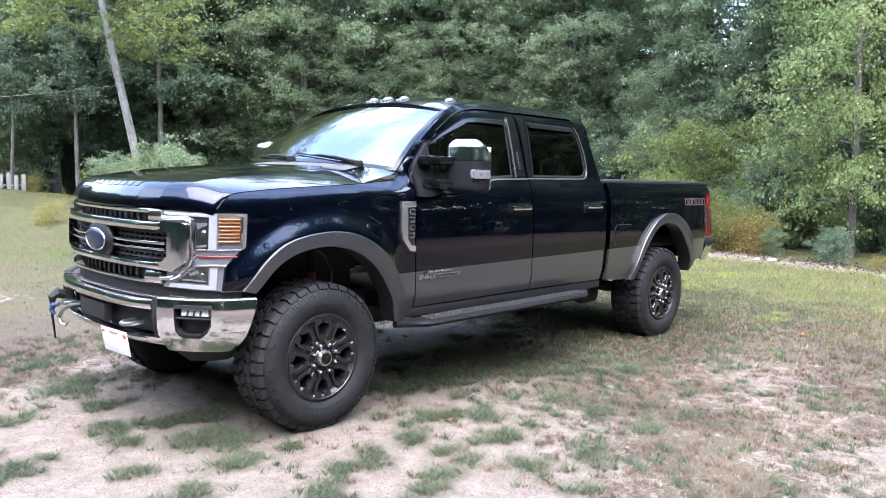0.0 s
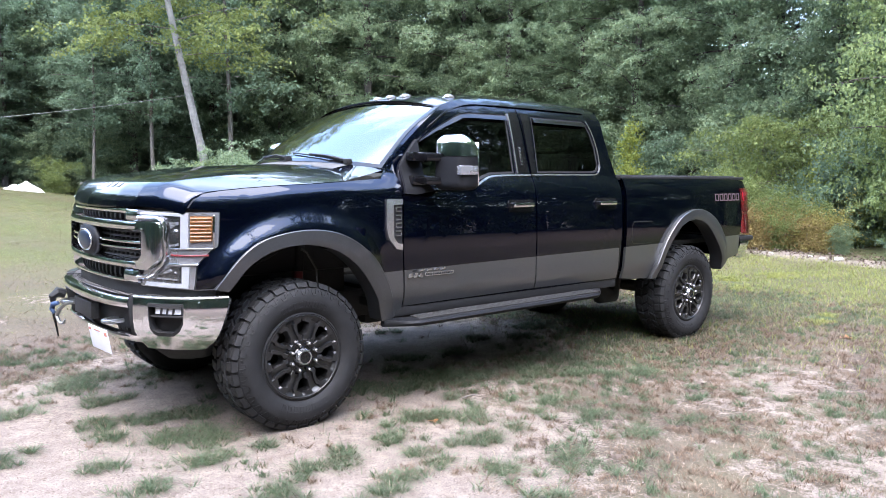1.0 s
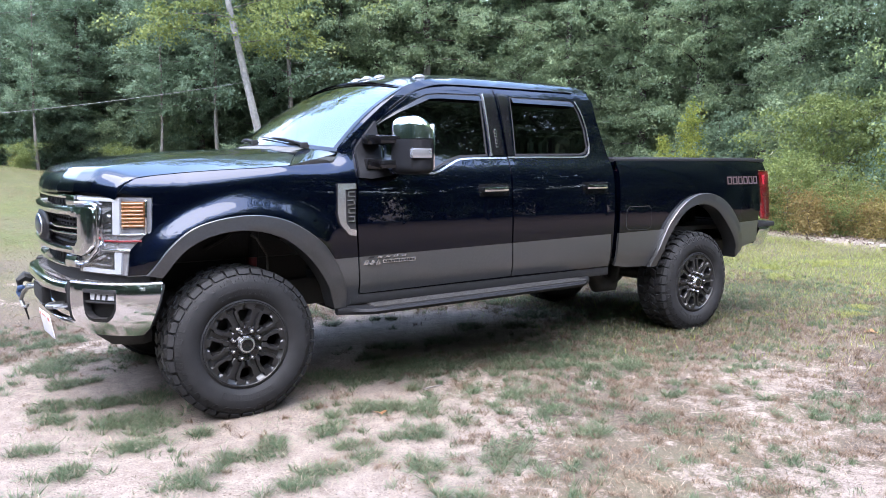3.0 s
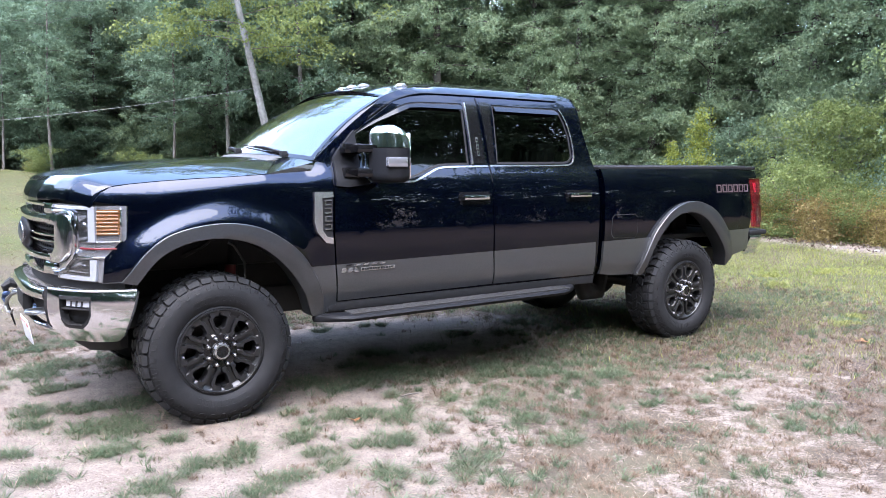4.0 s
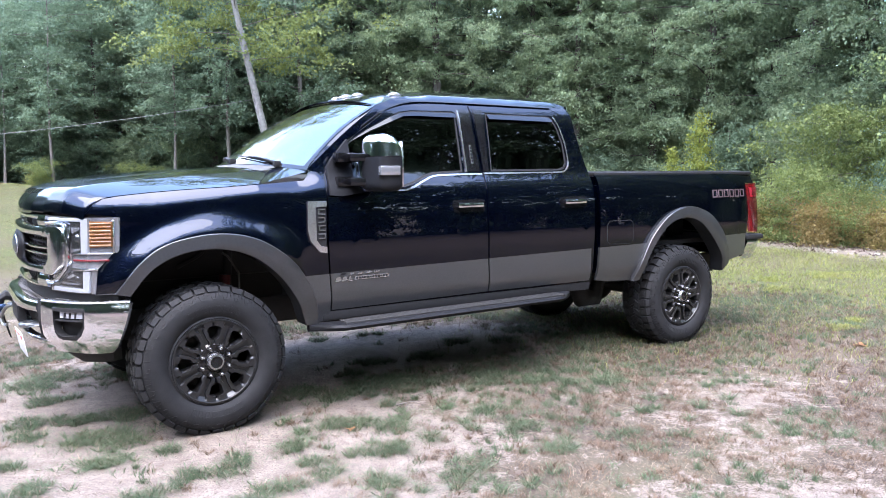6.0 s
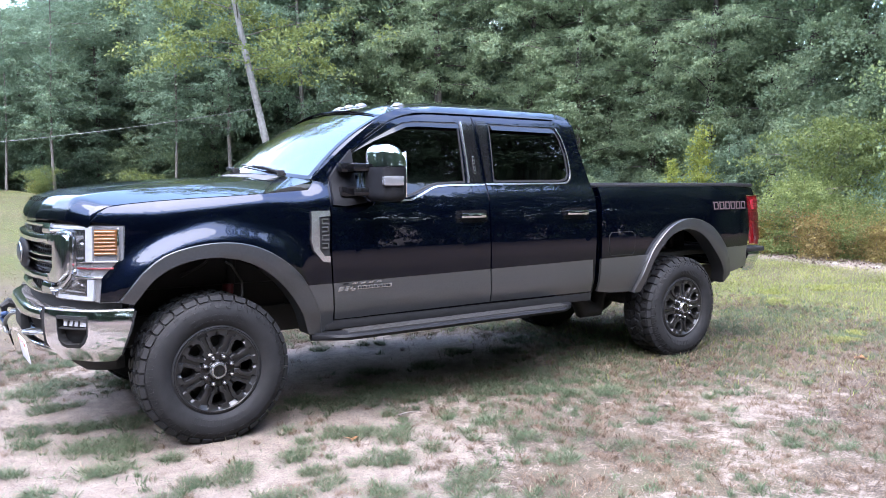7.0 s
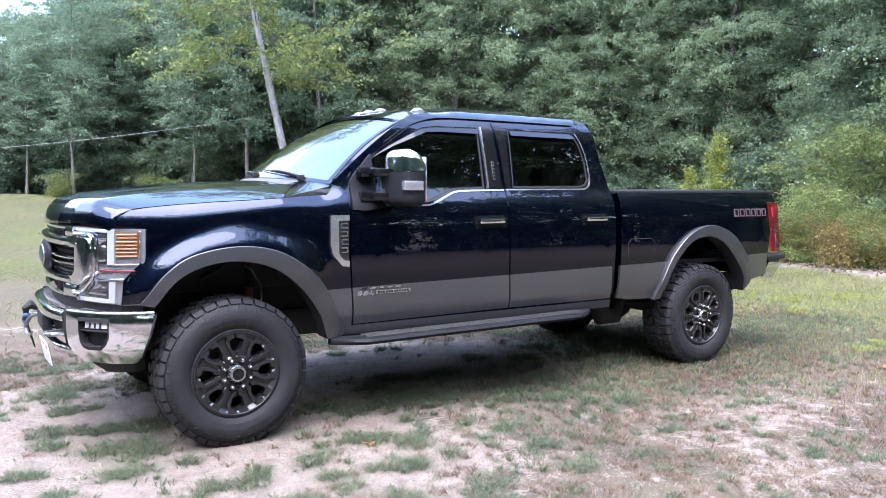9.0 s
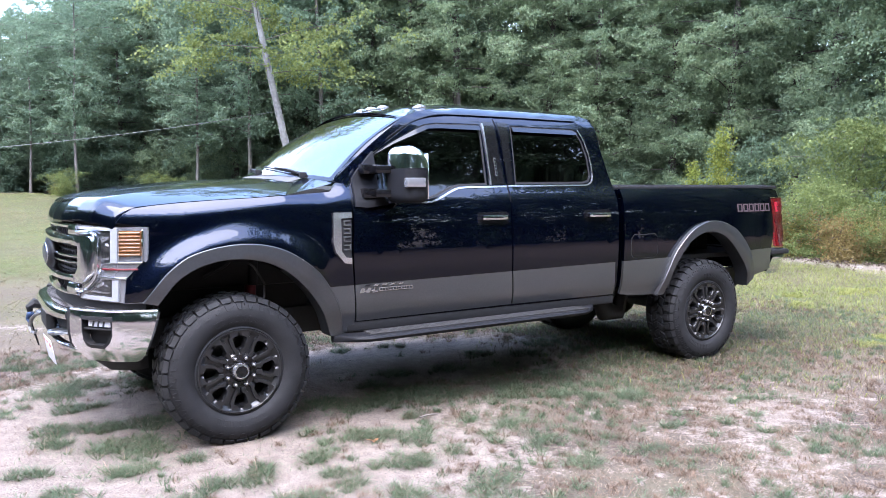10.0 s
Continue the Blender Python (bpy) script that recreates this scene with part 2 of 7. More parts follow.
def lathe(bm, profile, centre, sides=48, closed=False):
    """Turns (radius, y) pairs round the axle through centre, which lies along y."""
    cx, cy, cz = centre
    rings = []
    for k in range(sides):
        a = 2 * math.pi * k / sides
        rings.append([bm.verts.new((cx + r * math.cos(a), cy + y, cz + r * math.sin(a))) for r, y in profile])
    n = len(profile)
    for k in range(sides):
        a, b = rings[k], rings[(k + 1) % sides]
        for i in range(n if closed else n - 1):
            j = (i + 1) % n
            bm.faces.new((a[i], a[j], b[j], b[i]))
    bmesh.ops.recalc_face_normals(bm, faces=bm.faces[:])
    return bm


def curve(pts, count):
    """count points along a smooth line through pts (any dimension), evenly by its run."""
    p = np.array(pts, float)
    p = np.vstack([2 * p[0] - p[1], p, 2 * p[-1] - p[-2]])
    out = []
    for i in range(1, len(p) - 2):
        for t in np.linspace(0, 1, 24, endpoint=False):
            a, b, c, d = p[i - 1 : i + 3]
            out.append(0.5 * (2 * b + (c - a) * t + (2 * a - 5 * b + 4 * c - d) * t * t + (3 * b - a - 3 * c + d) * t ** 3))
    out.append(p[-2])
    out = np.array(out)
    run = np.r_[0, np.cumsum(np.linalg.norm(np.diff(out, axis=0), axis=1))]
    want = np.linspace(0, run[-1], count)
    return np.stack([np.interp(want, run, out[:, k]) for k in range(out.shape[1])], 1)


def sheet(loops, place, step, axes, thick=0.0, inward=(0, 1, 0), outward=(0, -1, 0), split=None):
    """A curved panel: flat outlines (the first one and its holes) are filled, cut into a grid, laid on a surface by place(a, b) and given folded edges.
    axes: which two coordinates the outlines hold."""
    bm = bmesh.new()
    third = ({0, 1, 2} - set(axes)).pop()
    flat = [0, 0, 0]
    flat[third] = 1
    for loop in loops:
        vs = []
        for a, b in loop:
            co = [0, 0, 0]
            co[axes[0]], co[axes[1]] = a, b
            vs.append(bm.verts.new(co))
        for i in range(len(vs)):
            bm.edges.new((vs[i], vs[(i + 1) % len(vs)]))
    bmesh.ops.triangle_fill(bm, use_beauty=True, edges=bm.edges[:], normal=flat)
    for k in axes:
        vals = [v.co[k] for v in bm.verts]
        no = [0, 0, 0]
        no[k] = 1
        for c in np.arange(math.ceil(min(vals) / step) * step, max(vals), step):
            at = [0, 0, 0]
            at[k] = float(c)
            bmesh.ops.bisect_plane(bm, geom=bm.verts[:] + bm.edges[:] + bm.faces[:], dist=1e-4, plane_co=at, plane_no=no)
    if split:
        bmesh.ops.bisect_plane(bm, geom=bm.verts[:] + bm.edges[:] + bm.faces[:], dist=1e-4, plane_co=split[0], plane_no=split[1])
        for f in bm.faces:
            f.material_index = int((f.calc_center_median() - Vector(split[0])).dot(Vector(split[1])) < 0)
    for v in bm.verts:
        v.co = place(v.co[axes[0]], v.co[axes[1]])
    bmesh.ops.recalc_face_normals(bm, faces=bm.faces[:])
    if sum((f.normal.dot(Vector(outward)) * f.calc_area() for f in bm.faces)) < 0:
        bmesh.ops.reverse_faces(bm, faces=bm.faces[:])
    if thick:
        made = bmesh.ops.extrude_edge_only(bm, edges=[e for e in bm.edges if e.is_boundary])["geom"]
        for v in made:
            if isinstance(v, bmesh.types.BMVert):
                v.co += Vector(inward) * thick
        bmesh.ops.recalc_face_normals(bm, faces=bm.faces[:])
        if sum((f.normal.dot(Vector(outward)) * f.calc_area() for f in bm.faces)) < 0:
            bmesh.ops.reverse_faces(bm, faces=bm.faces[:])
    return bm


def tri_mesh(name, verts, tris, mat):
    """A mesh from arrays, for grass and leaves."""
    me = bpy.data.meshes.new(name)
    me.vertices.add(len(verts))
    me.vertices.foreach_set("co", np.ascontiguousarray(verts, np.float32).ravel())
    me.loops.add(len(tris) * 3)
    me.loops.foreach_set("vertex_index", np.ascontiguousarray(tris, np.int32).ravel())
    me.polygons.add(len(tris))
    me.polygons.foreach_set("loop_start", np.arange(0, len(tris) * 3, 3, dtype=np.int32))
    me.materials.append(mat)
    me.update(calc_edges=True)
    return me


# ---- ground ----
def soft(a, b, v):
    t = np.clip((v - a) / (b - a), 0, 1)
    return t * t * (3 - 2 * t)


def wave(x, y, s, seed=0.0):
    """Cheap smooth noise in -1..1 for arrays."""
    x, y = np.asarray(x) / s + seed, np.asarray(y) / s + seed * 1.7
    v = np.sin(1.3 * x + 2.1 * np.sin(0.7 * y + 0.4)) + np.sin(1.7 * y - 1.2 * np.sin(0.9 * x)) + 0.7 * np.sin(2.9 * x + 1.1 * y + 1.3 * np.sin(1.6 * y - x))
    return v / 2.7


def height(x, y):
    x, y = np.asarray(x, float), np.asarray(y, float)
    rise = np.clip(1.2 - 0.12 * np.maximum(x - 1, 0), 0.1, 1.2) * soft(5, 28, y)
    far = soft(3, 10, np.hypot(x - 1, y))
    return rise + far * 0.05 * wave(x, y, 2.3, 3) + 0.008 * wave(x, y, 0.33, 1) + 0.004 * wave(x, y, 0.12, 7)


def bare(x, y):
    """How sandy the ground is, 0 to 1."""
    x, y = np.asarray(x, float), np.asarray(y, float)
    d = np.hypot((x + 1.15) / 3.05, (y + 0.85 - 0.12 * x) / 2.45)
    near = 1 - soft(0.35, 1.35, d)
    drive = (1 - soft(0.5, 1.5, np.abs(y - 4.6 - 0.12 * x))) * (1 - soft(0, 3.5, x)) * 0.38
    second = (1 - soft(0.5, 1.6, np.abs(y - 11.6 - 0.1 * x))) * (1 - soft(3, 7, x)) * 0.24
    right = 0.40 * (1 - soft(0.5, 2.2, np.abs(y + 2.8))) * (1 - soft(3.5, 6.5, x))
    edge = 0.6 * (1 - soft(0.3, 1.0, np.abs(x - 12.1 - 0.17 * y))) * soft(-5, -2, y) * (1 - soft(5, 7, y))
    # sand below the truck, widened so its pale colour lifts the shadow there
    beneath = 0.95 * (1 - soft(0.55, 1.25, np.hypot((x - 1.6) / 2.2, (y - 0.35) / 1.05)))
    total = np.maximum.reduce([near, drive, second, right, edge, beneath])
    return np.clip(total - 0.16 * soft(2.5, 5, y) + 0.22 * wave(x, y, 0.5, 5) + 0.12 * wave(x, y, 0.17, 2), 0, 1)


def spread(lo, fine_lo, fine_hi, hi, step, growth):
    mid = list(np.arange(fine_lo, fine_hi, step))
    a, d = [], step
    v = fine_lo
    while v > lo:
        d *= growth
        v -= d
        a.append(v)
    b, d, v = [], step, mid[-1]
    while v < hi:
        d *= growth
        v += d
        b.append(v)
    return np.array(a[::-1] + mid + b)


gx, gy = spread(-500, -4, 8, 500, 0.075, 1.09), spread(-500, -4.5, 4, 500, 0.075, 1.09)
GX, GY = np.meshgrid(gx, gy)
gv = np.stack([GX.ravel(), GY.ravel(), height(GX.ravel(), GY.ravel())], 1)
nx, ny = len(gx), len(gy)
gi = (np.arange(ny - 1)[:, None] * nx + np.arange(nx - 1)[None]).ravel()
gt = np.concatenate([np.stack([gi, gi + 1, gi + nx + 1], 1), np.stack([gi, gi + nx + 1, gi + nx], 1)])

M_GROUND = material("ground_soil", (0.40, 0.32, 0.26), 0.95, spec=0.2)
gn, gl = M_GROUND.node_tree.nodes, M_GROUND.node_tree.links
gp = gn["Principled BSDF"]
gtc = gn.new("ShaderNodeTexCoord")


def ground_noise(s, detail=5.0, rough=0.6):
    node = gn.new("ShaderNodeTexNoise")
    node.inputs["Scale"].default_value, node.inputs["Detail"].default_value, node.inputs["Roughness"].default_value = s, detail, rough
    gl.new(gtc.outputs["Object"], node.inputs["Vector"])
    return node.outputs["Fac"]


def ground_math(op, a, b):
    node = gn.new("ShaderNodeMath")
    node.operation = op
    for k, v in enumerate((a, b)):
        if isinstance(v, (int, float)):
            node.inputs[k].default_value = v
        else:
            gl.new(v, node.inputs[k])
    return node.outputs[0]


def ground_mix(fac, a, b):
    node = gn.new("ShaderNodeMix")
    node.data_type = "RGBA"
    for k, v in ((0, fac), (6, a), (7, b)):
        if isinstance(v, tuple):
            node.inputs[k].default_value = (*v, 1)
        elif isinstance(v, (int, float)):
            node.inputs[k].default_value = v
        else:
            gl.new(v, node.inputs[k])
    return node.outputs[2]


def ground_range(v, a, b):
    node = gn.new("ShaderNodeMapRange")
    node.inputs["From Min"].default_value, node.inputs["From Max"].default_value = a, b
    gl.new(v, node.inputs["Value"])
    return node.outputs["Result"]


gattr = gn.new("ShaderNodeAttribute")
gattr.attribute_name = "bare"
n_big, n_mid, n_fine, n_grit = ground_noise(0.9, 4), ground_noise(9, 7, 0.75), ground_noise(45, 7, 0.8), ground_noise(240, 3)
sand = ground_mix(ground_range(n_mid, 0.35, 0.65), (0.105, 0.085, 0.072), (0.205, 0.172, 0.145))
sand = ground_mix(ground_range(n_grit, 0.50, 0.68), sand, (0.072, 0.053, 0.043))
sand = ground_mix(ground_range(n_fine, 0.56, 0.72), sand, (0.135, 0.103, 0.085))
n_pebble, n_chip = ground_noise(95, 2, 0.5), ground_noise(170, 2, 0.5)
sand = ground_mix(ground_range(n_pebble, 0.56, 0.66), sand, (0.045, 0.034, 0.028))
sand = ground_mix(ground_range(n_chip, 0.60, 0.68), sand, (0.262, 0.220, 0.188))
thatch = ground_mix(ground_range(n_fine, 0.38, 0.62), (0.022, 0.016, 0.013), (0.105, 0.080, 0.064))
thatch = ground_mix(ground_range(n_big, 0.45, 0.65), thatch, (0.08, 0.066, 0.046))
lush = ground_mix(ground_range(n_fine, 0.35, 0.65), (0.020, 0.026, 0.008), (0.080, 0.089, 0.030))
lush = ground_mix(ground_math("MULTIPLY", ground_range(ground_noise(2.6, 6, 0.7), 0.45, 0.62), 0.7), lush, (0.067, 0.055, 0.028))
lush = ground_mix(ground_math("MULTIPLY", ground_range(n_mid, 0.5, 0.68), 0.6), lush, (0.025, 0.03, 0.012))
wide = gn.new("ShaderNodeAttribute")
wide.attribute_name = "lush"
turf = ground_mix(wide.outputs["Fac"], thatch, lush)
cover = ground_math("ADD", gattr.outputs["Fac"], ground_math("MULTIPLY", ground_math("SUBTRACT", n_fine, 0.5), 1.3))
cover = ground_math("ADD", cover, ground_math("MULTIPLY", ground_math("SUBTRACT", n_mid, 0.5), 1.9))
floor_attr = gn.new("ShaderNodeAttribute")
floor_attr.attribute_name = "litter"
litter = ground_mix(ground_range(n_fine, 0.35, 0.65), (0.065, 0.048, 0.040), (0.145, 0.110, 0.090))
gl.new(ground_mix(floor_attr.outputs["Fac"], ground_mix(ground_range(cover, 0.39, 0.52), turf, sand), litter), gp.inputs["Base Color"])
gb = gn.new("ShaderNodeBump")
gb.inputs["Strength"].default_value, gb.inputs["Distance"].default_value = 0.7, 0.02
gl.new(ground_math("ADD", ground_math("MULTIPLY", n_fine, 0.7), ground_math("MULTIPLY", n_grit, 0.3)), gb.inputs["Height"])
gl.new(gb.outputs["Normal"], gp.inputs["Normal"])

gm = tri_mesh("ground", gv, gt, M_GROUND)
gm.polygons.foreach_set("use_smooth", [True] * len(gm.polygons))


def lushness(x, y):
    x, y = np.asarray(x, float), np.asarray(y, float)
    a = soft(4.5, 7.5, x + 0.3 * y) * 0.9
    b = soft(1.5, 4, y) * 0.9 * soft(-8, 0, x + 6) * (1 - 0.65 * (1 - soft(-0.5, 3.0, x)) * (1 - soft(6.0, 9.0, y)))
    return np.clip(np.maximum(a, b) + 0.25 * wave(x, y, 1.1, 9), 0, 1)


for key, values in (("bare", bare(gv[:, 0], gv[:, 1])), ("lush", lushness(gv[:, 0], gv[:, 1])), ("litter", 1 - soft(-7.0, -5.6, gv[:, 1] + 0.3 * wave(gv[:, 0], gv[:, 1], 0.7, 13)))):
    gm.attributes.new(key, "FLOAT", "POINT").data.foreach_set("value", values.astype(np.float32))
tagged(new("ground", gm), "sandy ground with dry trampled grass", "ground", kind="structure")


# ---- pickup truck ----
truck = thing("pickup_truck", (2.05, 0, 0), "dark navy crew-cab pickup truck with grey lower panels, parked on sand", "truck")

SIDE_Z = [0.50, 0.60, 0.66, 0.72, 0.80, 0.90, 1.05, 1.28, 1.40, 1.46, 1.50, 1.72, 1.90, 1.97, 2.01, 2.04, 2.07]
SIDE_Y = [0.915, 0.930, 0.944, 0.968, 0.976, 0.983, 0.988, 0.981, 0.961, 0.931, 0.905, 0.850, 0.800, 0.770, 0.740, 0.700, 0.620]
_z = np.linspace(0.45, 2.1, 400)
_y = np.interp(_z, SIDE_Z, SIDE_Y)
_y = np.convolve(np.pad(_y, 6, mode="edge"), np.ones(13) / 13, mode="valid")


def side_y(x, z):
    """Half the body's width at x along the truck and height z."""
    y = float(np.interp(z, _z, _y))
    if x < 0.3:
        y -= 0.075 * ((0.3 - x) / 0.85) ** 1.6
    if x > 4.3:
        y -= 0.045 * ((x - 4.3) / 0.8) ** 2.2
    return y


def roll(x, z):
    """How far the top of the front fender rolls in towards the hood."""
    return 0.026 * min(1.25, max(0.0, (z - 1.345 - 0.10 * max(-0.3, min(0.3, x))) / 0.085)) ** 2 * float(1 - soft(0.50, 0.72, x)) - 0.006 * float(soft(1.20, 1.37, z)) * float(1 - soft(0.35, 0.68, x))


def swell(x, z):
    """How far the front fender swells out over its wheel arch."""
    r = math.hypot((x - 0.04) * 0.97, z - 0.56)
    return 0.050 * float(1 - soft(0.60, 0.755, r)) * float(soft(0.80, 0.95, z)) * float(1 - soft(0.40, 0.60, x)) - roll(x, z)


def side_panel(outline, holes=(), off=0.0, thick=0.022, step=0.05, split=None, more=None):
    return sheet([outline, *holes], lambda x, z: Vector((x, -(side_y(x, z) + off + (more(x, z) if more else 0)), z)), step, (0, 2), thick, (0, 1, 0), (0, -1, 0), split)


TONE = ((0, 0, 0.874), (-0.0118, 0, 1))
F_OUT = [(-0.517, 0.865), (-0.389, 1.029), (-0.234, 1.13), (0.022, 1.173), (0.255, 1.132), (0.464, 0.997), (0.577, 0.851), (0.639, 0.703), (0.664, 0.574)]
F_IN = [(-0.441, 0.847), (-0.33, 0.985), (-0.175, 1.065), (0.018, 1.084), (0.217, 1.031), (0.392, 0.892), (0.508, 0.733), (0.573, 0.573)]
R_OUT = [(3.448, 0.608), (3.527, 0.794), (3.638, 0.984), (3.845, 1.15), (4.099, 1.206), (4.354, 1.136), (4.548, 0.971), (4.63, 0.84), (4.681, 0.68)]
R_IN = [(3.526, 0.612), (3.619, 0.845), (3.804, 1.048), (4.02, 1.112), (4.235, 1.057), (4.443, 0.876), (4.55, 0.74), (4.603, 0.61)]


def flare(outer, inner):
    """A wheel-arch moulding, proud of the body and folded in at its lip."""
    a, b = curve(outer, 44), curve(inner, 44)
    bm, rows = bmesh.new(), []
    for (ox, oz), (ix, iz) in zip(a, b):
        row = []
        for k, off in ((0.0, -0.012), (0.0, 0.028), (0.012, 0.035), (0.05, 0.039), (0.55, 0.042), (0.94, 0.043), (0.985, 0.040), (1.0, 0.030), (1.01, 0.0), (1.01, -0.09)):
            x, z = ox + (ix - ox) * k, oz + (iz - oz) * k
            row.append(bm.verts.new((x, -(side_y(ox + (ix - ox) * min(k, 1), z) + off + (0.022 * float(soft(0.80, 1.0, oz)) * float(1 - soft(0.40, 0.60, ox)) if ox < 2 else 0)), z)))
        rows.append(row)
    for r, s in zip(rows, rows[1:]):
        for i in range(len(r) - 1):
            bm.faces.new((r[i], r[i + 1], s[i + 1], s[i]))
    for r in (rows[0], rows[-1]):
        bm.faces.new(r)
    bmesh.ops.recalc_face_normals(bm, faces=bm.faces[:])
    return bm


arch_f = [tuple(p) for p in curve([((a + 2 * c) / 3, (b + 2 * d) / 3) for (a, b), (c, d) in zip([tuple(p) for p in curve(F_OUT, 9)], [tuple(p) for p in curve(F_IN, 9)])], 30)]
arch_r = [tuple(p) for p in curve([((a + 2 * c) / 3, (b + 2 * d) / 3) for (a, b), (c, d) in zip([tuple(p) for p in curve(R_OUT, 9)], [tuple(p) for p in curve(R_IN, 9)])], 30)]

# fenders
FENDER = [(-0.605, 0.862), (-0.50, 0.862)] + arch_f + [(0.70, 0.578), (0.752, 0.61), (0.727, 0.9), (0.716, 1.09), (0.727, 1.38), (0.730, 1.452),
    (0.70, 1.515), (0.655, 1.522), (0.63, 1.488), (0.60, 1.464), (0.45, 1.454), (0.315, 1.444), (0.1, 1.430), (-0.1, 1.420), (-0.3, 1.406), (-0.45, 1.392), (-0.545, 1.378), (-0.595, 1.348), (-0.632, 1.303),
    (-0.505, 1.284), (-0.482, 1.262), (-0.478, 1.12), (-0.59, 1.0)]
both("fender", side_panel(FENDER, split=TONE, more=swell, step=0.02), [M_PAINT, M_GREY], truck, "navy front fender, grey behind the wheel")
both("front_wheel_flare", flare(F_OUT, F_IN), M_FLARE, truck, "grey wheel-arch moulding")
both("rear_wheel_flare", flare(R_OUT, R_IN), M_FLARE, truck, "grey wheel-arch moulding")

# windows' outlines, shared by the cab, the doors and the panes
WIN_F = [(0.895, 1.425), (1.29, 1.412), (1.37, 1.435), (1.48, 1.478), (1.56, 1.498), (1.80, 1.508), (1.812, 1.925), (1.79, 1.938), (1.45, 1.932), (1.35, 1.918), (1.27, 1.885), (1.072, 1.790), (0.92, 1.70)]
WIN_R = [(2.045, 1.512), (2.70, 1.518), (2.755, 1.532), (2.785, 1.572), (2.782, 1.72), (2.752, 1.84), (2.71, 1.918), (2.68, 1.934), (2.075, 1.938)]


def grown(loop, by):
    """An outline pushed outwards by a few millimetres."""
    p = np.array(loop)
    n = len(p)
    area = sum(p[i][0] * p[(i + 1) % n][1] - p[(i + 1) % n][0] * p[i][1] for i in range(n))
    out = []
    for i in range(n):
        a, b = p[i] - p[i - 1], p[(i + 1) % n] - p[i]
        na, nb = np.array([a[1], -a[0]]) / np.linalg.norm(a), np.array([b[1], -b[0]]) / np.linalg.norm(b)
        v = na + nb
        v = v / max(np.dot(v, v) / 2, 0.6)
        out.append(tuple(p[i] + v * by * (1 if area > 0 else -1)))
    return out


CAB = [(0.735, 0.60), (3.005, 0.615), (3.008, 1.30), (3.006, 1.49), (2.965, 1.65), (2.935, 1.79), (2.925, 1.95), (2.90, 2.02), (2.84, 2.052), (2.5, 2.062), (2.1, 2.064), (1.7, 2.056), (1.47, 2.036), (1.33, 2.008), (1.20, 1.962),
       (1.05, 1.872), (0.92, 1.778), (0.77, 1.66), (0.655, 1.565), (0.635, 1.532), (0.70, 1.51), (0.735, 1.45)]
both("cab_side", side_panel(CAB, [grown(WIN_F, 0.012), grown(WIN_R, 0.012)], off=-0.010), M_PAINT, truck)
DOOR_F = [(0.762, 0.645), (1.985, 0.655), (1.962, 0.9), (1.955, 1.3), (1.965, 1.478), (1.955, 1.75), (1.935, 1.985), (1.6, 1.985), (1.42, 1.968), (1.25, 1.918), (1.04, 1.785), (0.90, 1.678), (0.795, 1.59), (0.745, 1.50), (0.738, 1.40), (0.726, 1.09), (0.738, 0.9)]
DOOR_R = [(1.997, 0.655), (2.985, 0.652), (2.968, 0.9), (2.972, 1.3), (2.965, 1.46), (2.90, 1.56), (2.875, 1.74), (2.835, 1.89), (2.79, 1.965), (2.74, 1.984), (1.947, 1.985), (1.967, 1.75), (1.977, 1.478), (1.967, 1.3), (1.974, 0.9)]


def door(name, outline, window, trims, handle_x, label):
    near, far = both(name, side_panel(outline, [window], split=TONE), [M_PAINT, M_GREY], truck, label)
    pane = side_panel(window, off=-0.008, thick=0.0)
    seal = side_panel(grown(window, 0.004), [grown(window, -0.014)], off=-0.004, thick=0.01)
    trim = side_panel(trims[0], off=0.006, thick=0.012, step=0.08)
    cover = side_panel(trims[1], off=0.010, thick=0.014, step=0.02, more=lambda x, z: 0.017 * min(1.0, max(0.0, (float(np.interp(x, [0.94, 1.072, 1.27, 1.35, 1.45, 1.8], [1.705, 1.784, 1.879, 1.908, 1.92, 1.925])) - z) / 0.05)))
    hx, hz = handle_x, 1.283
    cup = side_panel([(hx - 0.02, hz - 0.05), (hx + 0.235, hz - 0.05), (hx + 0.245, hz - 0.03), (hx + 0.242, hz + 0.025), (hx + 0.225, hz + 0.038), (hx - 0.012, hz + 0.036), (hx - 0.026, hz + 0.015)], off=0.0025, thick=0.004)
    handle = bmesh.new()
    y = -(side_y(hx + 0.1, hz) + 0.03)
    box(handle, (hx - 0.004, y - 0.012, hz - 0.017), (hx + 0.208, y + 0.010, hz + 0.017), 0.0075)
    for p in (hx + 0.015, hx + 0.19):
        box(handle, (p - 0.012, y, hz - 0.012), (p + 0.012, y + 0.03, hz + 0.012), 0.004)
    lock = bmesh.new()
    box(lock, (hx + 0.02, y - 0.0145, hz - 0.004), (hx + 0.165, y - 0.0115, hz + 0.003), 0.001)
    for ob, mirror in ((near, False), (far, True)):
        for n, b, m, t in (("window_pane", pane, M_PANE, "dark tinted glass"), ("window_seal", seal, M_BLACK, ""), ("window_trim", trim, M_SATIN, "satin silver trim"), ("rain_guard", cover, M_GLOSSBLACK, "smoked rain guard"),
                           ("handle_cup", cup, M_GLOSSBLACK, "dark handle recess"), ("door_handle", handle, M_CHROME, "chrome handle"), ("handle_groove", lock, M_GLOSSBLACK, "")):
            b2 = mirrored(b) if mirror else b.copy()
            part(n, b2, m, ob, t).visible_shadow = n != "window_pane"
    return near, far


def strip(pts, w):
    """A narrow band of width w whose lower edge runs along pts."""
    p = curve(pts, 30)
    return [tuple(q) for q in p] + [(q[0], q[1] + w) for q in p[::-1]]


